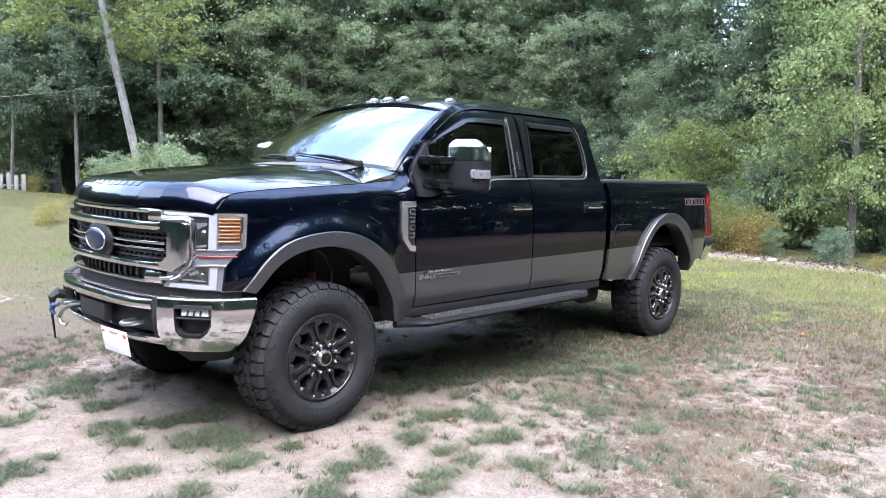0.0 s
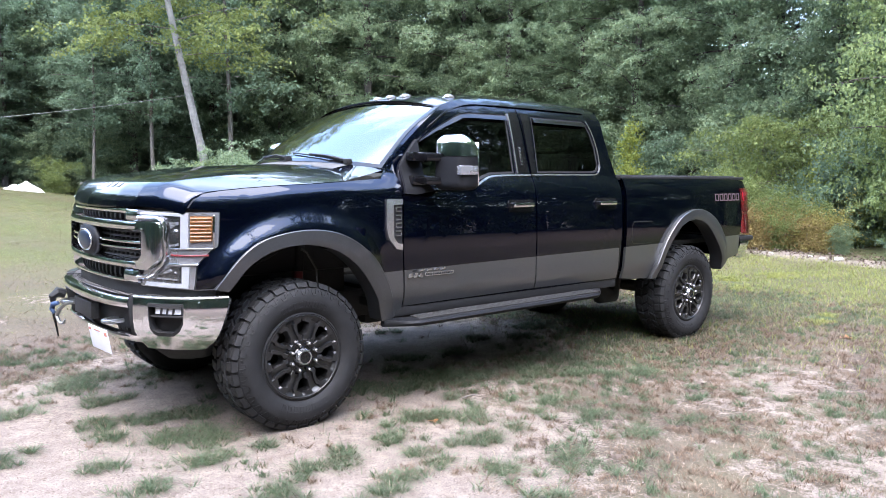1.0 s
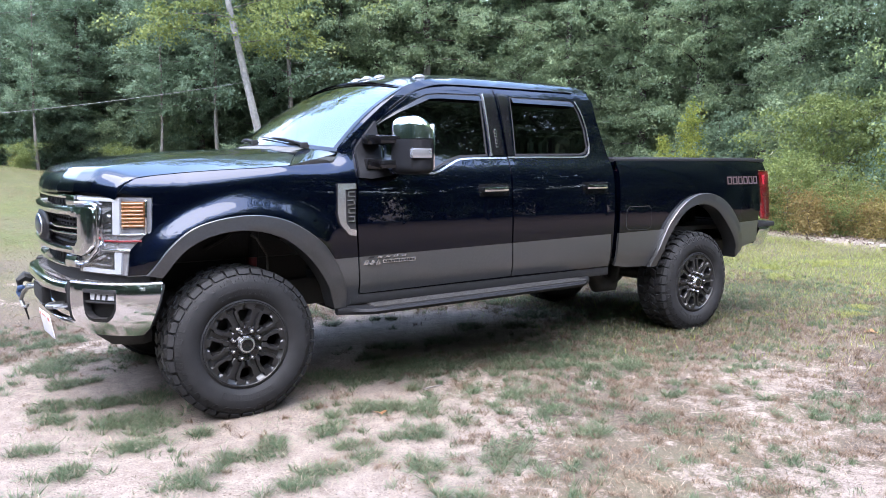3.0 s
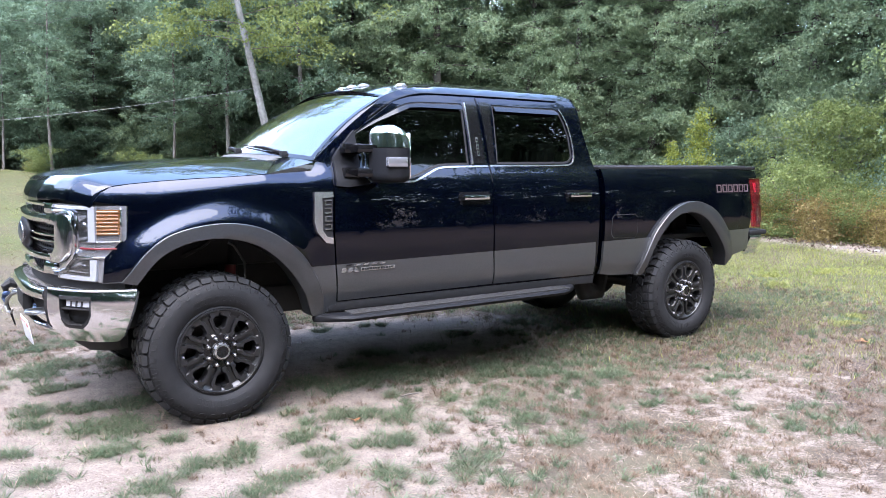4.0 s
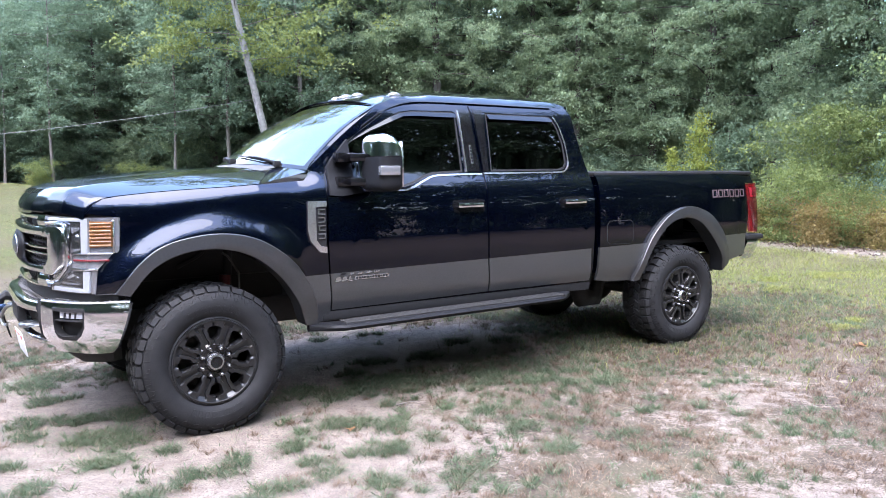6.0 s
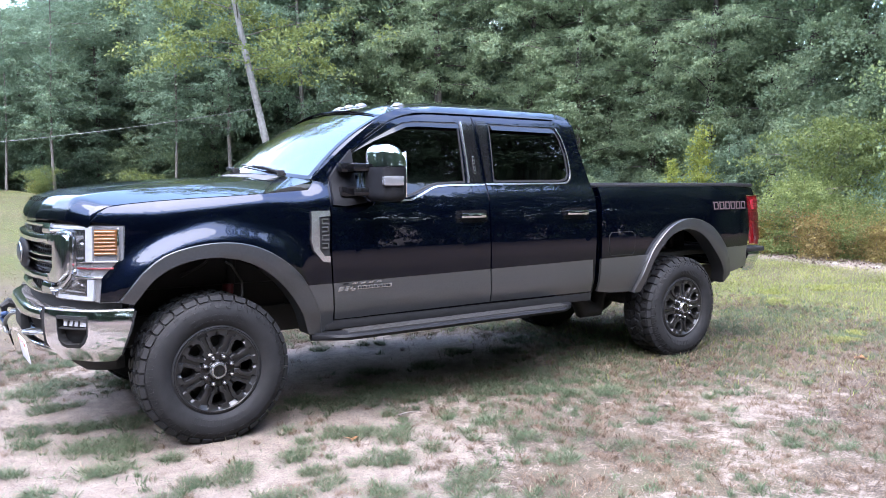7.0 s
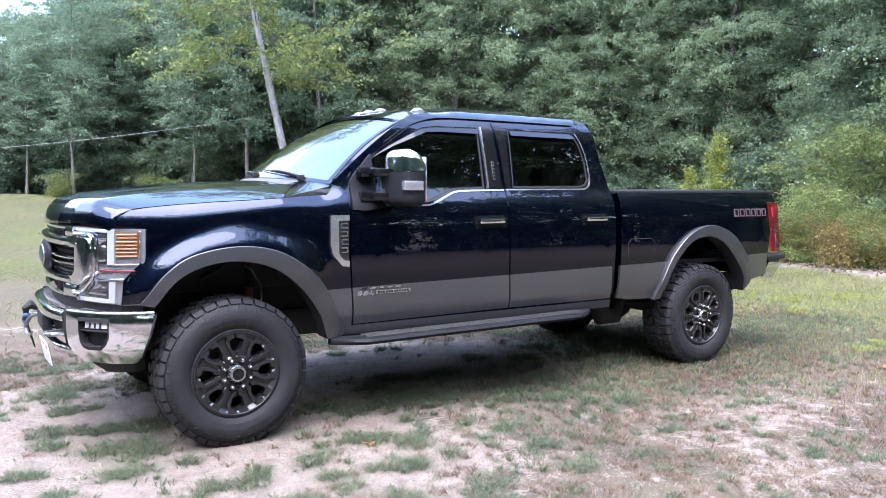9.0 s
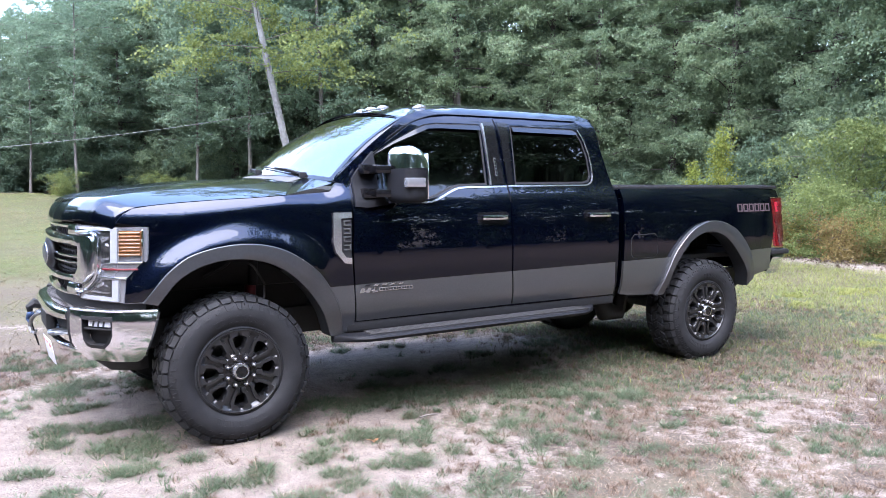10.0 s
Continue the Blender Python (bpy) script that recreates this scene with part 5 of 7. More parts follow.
for ob, mirror in ((near, False), (far, True)):
    for k in range(5):
        b = bmesh.new()
        box(b, (0.80, -1.072 + k * 0.026, 0.572), (2.62, -1.062 + k * 0.026, 0.588), 0.003, Matrix.Rotation(radians(-0.32), 4, "Y"), 1)
        part("tread_rib", mirrored(b) if mirror else b, M_UNDER, ob)
    for x in (0.95, 1.10, 2.2, 2.5):
        b = box(bmesh.new(), (x - 0.03, -0.95, 0.525), (x + 0.03, -0.70, 0.570), 0.006)
        part("board_bracket", mirrored(b) if mirror else b, M_UNDER, ob)
bm = bmesh.new()
box(bm, (0.70, -0.935, 0.578), (3.0, -0.86, 0.640), 0.01)
both("rocker", bm, M_BLACK, truck)
bm = bmesh.new()
box(bm, (-0.70, -0.50, 0.52), (5.10, -0.40, 0.70), 0.015)
both("frame_rail", bm, M_UNDER, truck)
bm = bmesh.new()
box(bm, (2.2, 0.05, 0.44), (3.3, 0.40, 0.68), 0.04)
part("fuel_tank", bm, M_UNDER, truck)
bm = bmesh.new()
box(bm, (0.9, -0.30, 0.40), (1.75, 0.30, 0.70), 0.06)
part("gearbox", bm, M_UNDER, truck)
bm = bmesh.new()
tube(bm, [(3.15, -0.62, 0.56), (3.22, -0.62, 0.45), (3.35, -0.62, 0.44), (3.42, -0.62, 0.58)], [0.07, 0.09, 0.08, 0.05], 10)
part("spring_hanger", bm, M_UNDER, truck)
for ax in (0.0, 4.06):
    bm = bmesh.new()
    tube(bm, [(ax, -0.80, 0.43), (ax, 0.80, 0.43)], 0.055, 12)
    bmesh.ops.create_uvsphere(bm, u_segments=16, v_segments=10, radius=0.19, matrix=Matrix.Translation((ax, 0.1 if ax else 0.25, 0.43)))
    part("axle", bm, M_STEEL, truck)
    for s in (-1, 1):
        bm = bmesh.new()
        lathe(bm, [(0.60, -0.48), (0.60, 0.0)], (ax + 0.03, s * 0.93 if s < 0 else 0.93, 0.50), 40)
        for v in bm.verts:
            v.co.y = s * (0.45 + (0.47 if abs(v.co.y) > 0.6 else 0.0))
        bmesh.ops.delete(bm, geom=[v for v in bm.verts if v.co.z < 0.60], context="VERTS")
        part("wheel_liner", bm, M_UNDER, truck)
        bm = bmesh.new()
        box(bm, (ax - 0.57, min(s * 0.44, s * 0.46), 0.58), (ax + 0.62, max(s * 0.44, s * 0.46), 1.12), 0.0)
        part("inner_fender", bm, M_UNDER, truck)
        bm = bmesh.new()
        sx = ax + (0.19 if ax == 0 else 0.28)
        tube(bm, [(sx, s * 0.58, 0.42), (sx + 0.04, s * 0.55, 1.06)], 0.030, 10)
        part("shock_rod", bm, M_UNDER, truck)
        bm = bmesh.new()
        tube(bm, [(sx + 0.005, s * 0.575, 0.80), (sx + 0.01, s * 0.57, 0.875)], 0.036, 12)
        part("shock_body", bm, M_REDPART if ax == 0 else M_UNDER, truck, "red shock absorber" if ax == 0 else "")
        if ax == 0:
            bm = bmesh.new()
            pts = [(0.0 + 0.085 * math.cos(a), s * 0.52 + 0.085 * math.sin(a), 0.52 + 0.0072 * 6 * a) for a in np.linspace(0, 4.2 * math.pi, 50)]
            tube(bm, pts, 0.014, 6)
            part("coil_spring", bm, M_UNDER, truck)
            bm = bmesh.new()
            tube(bm, [(0.14, s * 0.72, 1.03), (0.17, s * 0.74, 1.01), (0.23, s * 0.75, 0.905), (0.228, s * 0.76, 0.82), (0.18, s * 0.77, 0.74)], 0.007, 6)
            part("brake_hose", bm, M_STEEL, truck)
        else:
            bm = bmesh.new()
            tube(bm, [(ax + 0.1, s * 0.62, 0.95), (ax + 0.42, s * 0.70, 0.62)], 0.02, 8)
            part("strut", bm, M_STEEL, truck)
bm = bmesh.new()
tube(bm, [(1.7, 0.0, 0.55), (4.0, 0.1, 0.45)], 0.05, 10)
part("drive_shaft", bm, M_UNDER, truck)
bm = bmesh.new()
box(bm, (-0.72, -0.55, 0.86), (0.62, 0.55, 1.36), 0.05)
part("engine_bay", bm, M_UNDER, truck)


# ---- wheels ----
def wheel():
    """A wheel at the origin, its outer face towards -y, hub at the origin."""
    w = thing("tmp_wheel", (0, 0, 0), "", "")
    R, RR = 0.440, 0.250
    tyre = bmesh.new()
    lathe(tyre, [(0.235, 0.02), (0.242, -0.02), (0.252, -0.028), (0.262, -0.022), (0.285, -0.040), (0.325, -0.050), (0.365, -0.046), (0.395, -0.030), (0.412, -0.008), (0.420, 0.03), (0.424, 0.13), (0.420, 0.23),
                 (0.412, 0.268), (0.395, 0.29), (0.325, 0.31), (0.262, 0.285), (0.235, 0.25)], (0, 0, 0), 72)
    t = part("tyre", tyre, M_RUBBER, w, "black all-terrain tyre, dusty")
    blocks = bmesh.new()

    def block(a, da, r0, r1, y0, y1, skew=0.0, shrink=0.85):
        vs = []
        for r, sh in ((r0, 1.0), (r1, shrink)):
            for q, yy in ((-1, y0), (1, y0), (1, y1), (-1, y1)):
                ang = a + q * da * sh / 2 + skew * (1 if yy == y1 else 0)
                ym = (y0 + y1) / 2 + (yy - (y0 + y1) / 2) * (sh * 0.5 + 0.5)
                vs.append(blocks.verts.new((r * math.cos(ang), ym, r * math.sin(ang))))
        for f in ((0, 1, 2, 3), (7, 6, 5, 4), (0, 4, 5, 1), (1, 5, 6, 2), (2, 6, 7, 3), (3, 7, 4, 0)):
            blocks.faces.new([vs[i] for i in f])

    n = 36
    for k in range(n):
        a = 2 * math.pi * k / n
        d = 2 * math.pi / n
        for y0, y1, off, sk in ((0.005, 0.060, 0.0, 0.02), (0.068, 0.118, 0.5, -0.06), (0.126, 0.176, 0.0, 0.06), (0.184, 0.236, 0.5, -0.03)):
            block(a + off * d, d * 0.74, 0.416, R if y0 > 0.01 else 0.4385, y0, y1, sk)
        wide_ = 0.88 if k % 2 else 0.78
        vs = []
        for r, y in ((0.438, 0.012), (0.4345, -0.010), (0.420, -0.0205), (0.409, -0.0265), (0.404, -0.018), (0.412, 0.0)):
            for q in (-1, 1):
                ang = a + q * d * wide_ / 2 * (1.0 if r > 0.412 else 0.90)
                vs.append(blocks.verts.new((r * math.cos(ang), y, r * math.sin(ang))))
        for i in range(5):
            blocks.faces.new((vs[2 * i], vs[2 * i + 1], vs[2 * i + 3], vs[2 * i + 2]))
        blocks.faces.new([vs[0], vs[2], vs[4], vs[6], vs[8], vs[10]])
        blocks.faces.new([vs[11], vs[9], vs[7], vs[5], vs[3], vs[1]])
        # ribs on the sidewall: narrow trapezoids with a small block between them
        shapes = [[(0.400, a - d * 0.27), (0.400, a - d * 0.20), (0.367, a - d * 0.11), (0.367, a - d * 0.17)], [(0.400, a + d * 0.20), (0.400, a + d * 0.27), (0.367, a + d * 0.17), (0.367, a + d * 0.11)],
                  [(0.371, a - d * 0.15), (0.371, a + d * 0.15), (0.366, a + d * 0.15), (0.366, a - d * 0.15)], [(0.396, a + d * 0.44), (0.396, a + d * 0.56), (0.384, a + d * 0.55), (0.384, a + d * 0.45)]]
        for quad in shapes:
            top_ = [blocks.verts.new((r * math.cos(g), float(np.interp(r, [0.365, 0.395, 0.412], [-0.0462, -0.0303, -0.0083])) - 0.0055, r * math.sin(g))) for r, g in quad]
            low_ = [blocks.verts.new((r * math.cos(g), float(np.interp(r, [0.365, 0.395, 0.412], [-0.0462, -0.0303, -0.0083])) + 0.005, r * math.sin(g))) for r, g in quad]
            blocks.faces.new(top_)
            for i in range(4):
                blocks.faces.new((top_[i], top_[(i + 1) % 4], low_[(i + 1) % 4], low_[i]))
    # raised marks round the sidewall
    for base in (math.pi / 2, -math.pi / 2):
        for k in range(8):
            a = base + (k - 3.5) * 0.13
            for a0, a1, r0, r1 in ((-0.045, -0.030, 0.290, 0.330), (0.020, 0.035, 0.290, 0.330), (-0.045, 0.035, 0.322, 0.330), (-0.045, 0.035, 0.290, 0.298)):
                ys = lambda r: float(np.interp(r, [0.262, 0.285, 0.325, 0.365], [-0.022, -0.040, -0.050, -0.046]))
                q = [(r0, a + a0), (r1, a + a0), (r1, a + a1), (r0, a + a1)]
                top_ = [blocks.verts.new((r * math.cos(g), ys(r) - 0.0022, r * math.sin(g))) for r, g in q]
                low_ = [blocks.verts.new((r * math.cos(g), ys(r) + 0.003, r * math.sin(g))) for r, g in q]
                blocks.faces.new(top_)
                for i in range(4):
                    blocks.faces.new((top_[i], top_[(i + 1) % 4], low_[(i + 1) % 4], low_[i]))
    bmesh.ops.recalc_face_normals(blocks, faces=blocks.faces[:])
    tagged(part("tread", blocks, M_RUBBER, w, "knobbly tread blocks"), kind="stuff")
    rim = bmesh.new()
    lathe(rim, [(0.246, 0.0), (0.250, -0.020), (0.247, -0.031), (0.240, -0.032), (0.234, -0.024), (0.231, 0.010), (0.222, 0.03), (0.205, 0.10), (0.205, 0.22), (0.02, 0.225)], (0, 0, 0), 72)
    r_ob = part("rim", rim, M_RIM, w, "satin black alloy rim with eight split spokes")
    face = bmesh.new()
    e = math.pi / 8
    rs = [0.080, 0.100, 0.116, 0.126, 0.131, 0.134, 0.138, 0.144, 0.154, 0.168, 0.182, 0.190, 0.197, 0.202, 0.206, 0.209, 0.214, 0.222, 0.230, 0.238]
    for k in range(8):
        a0 = 2 * math.pi * (k + 0.5) / 8 + math.pi / 2
        rows = []
        for r in rs:
            h = float(np.interp(r, [0.080, 0.128, 0.135, 0.146, 0.190, 0.201, 0.209, 0.238], [e, e, e - 0.120, e - 0.165, e - 0.190, e - 0.165, e, e]))
            fade = float(soft(0.084, 0.112, r) * (1 - soft(0.214, 0.236, r)))
            row = []
            for u in (-1, -0.90, -0.82, -0.50, -0.34, -0.25, -0.12, 0.12, 0.25, 0.34, 0.50, 0.82, 0.90, 1):
                w_ = abs(u)
                y = -0.014 - 0.012 * fade * float(np.interp(w_, [0.25, 0.34, 0.82, 0.90, 1.0], [-0.5, 1.0, 1.0, 0.5, -0.6])) - 0.014 * float(soft(0.216, 0.238, r))
                row.append(face.verts.new((r * math.cos(a0 + u * h), y, r * math.sin(a0 + u * h))))
            rows.append(row)
        for p_, q_ in zip(rows, rows[1:]):
            for i in range(13):
                face.faces.new((p_[i], p_[i + 1], q_[i + 1], q_[i]))
    bmesh.ops.remove_doubles(face, verts=face.verts[:], dist=0.0004)
    made = bmesh.ops.extrude_edge_only(face, edges=[q for q in face.edges if q.is_boundary])["geom"]
    for v in made:
        if isinstance(v, bmesh.types.BMVert):
            v.co.y += 0.045
    bmesh.ops.recalc_face_normals(face, faces=face.faces[:])
    part("rim_face", face, M_RIM, w, "satin black rim face with eight openings", 28)
    for k in range(8):
        a1 = 2 * math.pi * k / 8 + math.pi / 8
        nut = bmesh.new()
        c = (0.083 * math.cos(a1), -0.020, 0.083 * math.sin(a1))
        lathe(nut, [(0.0, -0.034), (0.006, -0.033), (0.0105, -0.028), (0.0125, -0.020), (0.0135, 0.012)], c, 8)
        part("lug_nut", nut, M_NUT, w)
    hub = bmesh.new()
    lathe(hub, [(0.0, -0.030), (0.056, -0.030), (0.062, -0.022), (0.098, -0.020), (0.108, -0.010), (0.110, 0.03)], (0, 0, 0), 40)
    part("hub", hub, M_GLOSSBLACK, w)
    cap = bmesh.new()
    lathe(cap, [(0.034, -0.052), (0.044, -0.050), (0.050, -0.040), (0.054, -0.020)], (0, 0, 0), 36)
    part("hub_ring", cap, M_SATIN, w, "brushed silver hub ring")
    cap = bmesh.new()
    lathe(cap, [(0.0, -0.048), (0.034, -0.047), (0.035, -0.03)], (0, 0, 0), 30)
    part("hub_cap", cap, M_GLOSSBLACK, w)
    disc = bmesh.new()
    lathe(disc, [(0.09, 0.09), (0.175, 0.09), (0.178, 0.10), (0.178, 0.115), (0.09, 0.12)], (0, 0, 0), 40)
    part("brake_disc", disc, M_STEEL, w)
    return w


proto = wheel()
spots = [(0.0, -0.955, 0.43, 0, 0), (4.06, -0.945, 0.43, 0, 17), (0.0, 0.955, 0.43, 180, 0), (4.06, 0.945, 0.43, 180, 30)]


def mount(src, parent, m):
    """Copies the wheel's parts under the truck, at m; the rim carries the rest."""
    made = None
    for o in sorted(src.children, key=lambda c: not c.name.startswith("rim")):
        c = o.copy()
        scene.collection.objects.link(c)
        if made is None:
            made = c
            c.name = "wheel"
            c.parent, c.matrix_parent_inverse, c.matrix_basis = parent, parent.matrix_basis.inverted(), m
        else:
            c.parent, c.matrix_parent_inverse = made, Matrix()
    return made


for x, y, z, turn, spin in spots:
    mount(proto, truck, pose(x, y, z, 0, spin, turn))
for o in [*proto.children_recursive, proto]:
    bpy.data.objects.remove(o)


# ---- woods ----
rng = np.random.default_rng(7)


def leaf_cloud(centres, spread_, per, size, flat=0.45, droop=0.55, sprays=0):
    """Folded leaves scattered round centres; returns vertices and triangles."""
    n = len(centres) * per
    c = np.repeat(np.asarray(centres, float), per, axis=0)
    s = np.repeat(np.asarray(spread_, float).reshape(-1), per)[:, None] if np.ndim(spread_) else spread_
    if sprays:
        m = len(centres) * sprays
        way = rng.normal(0, 1, (m, 3)) * [1, 1, flat]
        way *= (rng.uniform(1.1, 2.3, m) / np.linalg.norm(way, axis=1))[:, None]
        pick = np.repeat(np.arange(len(centres)), per) * sprays + rng.integers(0, sprays, n)
        f = rng.uniform(0, 1, (n, 1)) ** 0.8
        p = c + way[pick] * f * s + rng.normal(0, 1, (n, 3)) * s * [0.20, 0.20, 0.12]
        p[:, 2] -= (0.45 * f * f * s)[:, 0]
    else:
        p = c + rng.normal(0, 1, (n, 3)) * s * [1, 1, flat]
    yaw, tip = rng.uniform(0, 2 * np.pi, n), rng.normal(-droop, 0.55, n)
    roll = rng.normal(0, 0.8, n)
    L = size * rng.uniform(0.6, 1.25, n)
    W = L * rng.uniform(0.30, 0.42, n)
    d = np.stack([np.cos(yaw) * np.cos(tip), np.sin(yaw) * np.cos(tip), np.sin(tip)], 1)
    side = np.stack([-np.sin(yaw), np.cos(yaw), np.zeros(n)], 1)
    up = np.cross(d, side)
    side = side * np.cos(roll)[:, None] + up * np.sin(roll)[:, None]
    up = np.cross(d, side)
    v = np.empty((n, 4, 3))
    v[:, 0] = p
    v[:, 1] = p + d * (L * 0.45)[:, None] + side * W[:, None] + up * (W * 0.35)[:, None]
    v[:, 2] = p + d * L[:, None]
    v[:, 3] = p + d * (L * 0.45)[:, None] - side * W[:, None] + up * (W * 0.35)[:, None]
    b = np.arange(n)[:, None] * 4
    t = np.concatenate([b + [0, 1, 2], b + [0, 2, 3]], 1).reshape(-1, 3)
    return v.reshape(-1, 3), t


def tree_meshes(tall, spread_, first, limbs, per, leaf, lean=(0, 0), thick=0.16, bark=None, leaves=None, clumps=9, flat=0.4, twigs=None, inner=0.25, cone=False):
    """A trunk with limbs and a leafy crown, grown at the origin. first: where the lowest limb leaves, as a share of the height."""
    wood, spine = bmesh.new(), []
    for f in np.linspace(0, 1, 10):
        spine.append(Vector((lean[0] * f * tall + 0.12 * math.sin(5 * f + tall), lean[1] * f * tall + 0.12 * math.cos(4 * f + tall) - 0.12, f * tall - 0.15)))
    tube(wood, spine, [thick * (1.25 if i == 0 else 1.0) * (1 - 0.88 * i / 9) for i in range(10)], 8)
    branch, centres, sizes = bmesh.new(), [], []
    for k in range(limbs):
        f = first + (0.97 - first) * (k + rng.uniform(0, 0.8)) / limbs
        i = min(8, int(f * 9))
        base = spine[i].lerp(spine[i + 1], f * 9 - i)
        a = k * 2.4 + rng.uniform(-0.5, 0.5)
        reach = spread_ * (0.35 + 0.65 * math.sin(math.pi * min(0.98, 0.18 + 0.82 * (1 - f) ** 0.8))) * rng.uniform(0.75, 1.2)
        if cone:
            reach = spread_ * max(0.08, (1 - f) ** 1.1) * rng.uniform(0.6, 1.25)
        rise = reach * rng.uniform(0.05, 0.45)
        pts = [base + Vector((math.cos(a), math.sin(a), 0)) * reach * q + Vector((0, 0, rise * q - 0.18 * reach * q * q)) for q in (0, 0.35, 0.7, 1.0)]
        slim = 0.5 if twigs else 0.35 if thick < 0.06 else 0.8
        tube(branch, pts, [slim * thick * 0.30 * (1 - f * 0.6), slim * thick * 0.2 * (1 - f * 0.6), 0.018 * slim, 0.008 * slim], 5)
        for q in np.linspace(inner, 1.05, clumps):
            j = min(2, int(q * 3))
            c = pts[0].lerp(pts[3], q)
            c.z = base.z + rise * q - 0.18 * reach * q * q
            w = 0.30 * reach * (0.4 + q * 0.6)
            centres.append((c.x + rng.normal(0, w * 0.6), c.y + rng.normal(0, w * 0.6), c.z + rng.normal(0, 0.22)))
            sizes.append(0.24 + 0.20 * rng.uniform() * reach * 0.5)
    v, t = leaf_cloud(centres, sizes, per, leaf, flat, sprays=6)
    return finish(wood, "trunk", bark or M_BARK), finish(branch, "branchwork", twigs or bark or M_BARK), tri_mesh("crown", v, t, leaves or M_LEAF)


def plant(name, meshes, at, turn, size, label, category, group="", squash=1.0):
    z = float(height(at[0], at[1]))
    ob = new(name)
    ob.matrix_basis = Matrix.Translation((at[0], at[1], z)) @ Matrix.Rotation(turn, 4, "Z") @ Matrix.Diagonal((size * squash, size * squash, size, 1))
    tagged(ob, label, category, group)
    for n, me in zip(("trunk", "branchwork", "crown"), meshes):
        if me is not None:
            p = new(n, me)
            p.parent = ob
    return ob


broad = [
    tree_meshes(15.5, 3.2, 0.08, 60, 112, 0.105, clumps=11, inner=0.12, leaves=M_LEAF, thick=0.17),
    tree_meshes(16.5, 3.5, 0.12, 60, 112, 0.105, clumps=11, inner=0.12, leaves=M_LEAF_BLUE, thick=0.20),
    tree_meshes(14.0, 3.0, 0.06, 58, 112, 0.105, clumps=11, inner=0.12, leaves=M_LEAF_BLUE, thick=0.15),
    tree_meshes(17.0, 3.0, 0.12, 60, 175, 0.080, clumps=11, inner=0.12, leaves=M_LEAF, thick=0.19),
    tree_meshes(15.0, 3.3, 0.08, 60, 175, 0.080, clumps=11, inner=0.12, leaves=M_LEAF, thick=0.16, lean=(0.03, 0.02)),
]
sparse = tree_meshes(16.0, 3.4, 0.06, 46, 34, 0.20, leaves=M_LEAF, thick=0.18)
light = tree_meshes(9.5, 2.7, 0.08, 40, 130, 0.072, leaves=M_LEAF_FRESH, thick=0.10)
shrub = [
    tree_meshes(2.6, 1.25, 0.04, 22, 90, 0.085, leaves=M_LEAF_BLUE, thick=0.04, clumps=6, flat=0.6),
    tree_meshes(3.2, 1.3, 0.04, 24, 90, 0.09, leaves=M_LEAF, thick=0.04, clumps=6, flat=0.6),
    tree_meshes(2.6, 1.6, 0.03, 24, 90, 0.075, leaves=M_LEAF_BUSH, thick=0.03, clumps=6, flat=0.6),
    tree_meshes(1.3, 0.8, 0.03, 16, 50, 0.062, leaves=M_LEAF_RUST, thick=0.02, clumps=5, flat=0.6),
    tree_meshes(1.4, 0.8, 0.03, 16, 50, 0.062, leaves=M_LEAF_OCHRE, thick=0.02, clumps=5, flat=0.6),
]
sapling = tree_meshes(4.1, 1.25, 0.10, 30, 24, 0.095, leaves=M_LEAF_YELLOW, thick=0.03, clumps=5, flat=0.7, cone=True)
birch = tree_meshes(15.0, 3.6, 0.33, 44, 84, 0.11, inner=0.45, lean=(-0.19, 0.0), leaves=M_LEAF_LIGHT, thick=0.155, bark=M_BIRCH, twigs=M_POLE)
pole = tree_meshes(13.0, 2.3, 0.24, 34, 70, 0.105, leaves=M_LEAF_BLUE, thick=0.085, bark=M_POLE, lean=(0.012, 0.0))

# the wood's edge: a curve round the clearing, in rows
EDGE = curve([(-18, 22), (-14.5, 29), (-8, 31.3), (0, 31), (7, 29), (13, 25), (18, 18.5), (20.5, 12), (19.5, 6.5), (17.5, 1.5), (17.5, -5), (19, -12), (16, -20), (7, -20), (-2, -20), (-10, -18.5), (-16, -12), (-19, -2), (-19.5, 10), (-18, 22)], 400)
run = np.r_[0, np.cumsum(np.linalg.norm(np.diff(EDGE, axis=0), axis=1))]


def along(s, out):
    s = s % run[-1]
    p = np.array([np.interp(s, run, EDGE[:, 0]), np.interp(s, run, EDGE[:, 1])])
    q = np.array([np.interp((s + 0.5) % run[-1], run, EDGE[:, 0]), np.interp((s + 0.5) % run[-1], run, EDGE[:, 1])])
    d = (q - p) / np.linalg.norm(q - p)
    return p + np.array([-d[1], d[0]]) * out


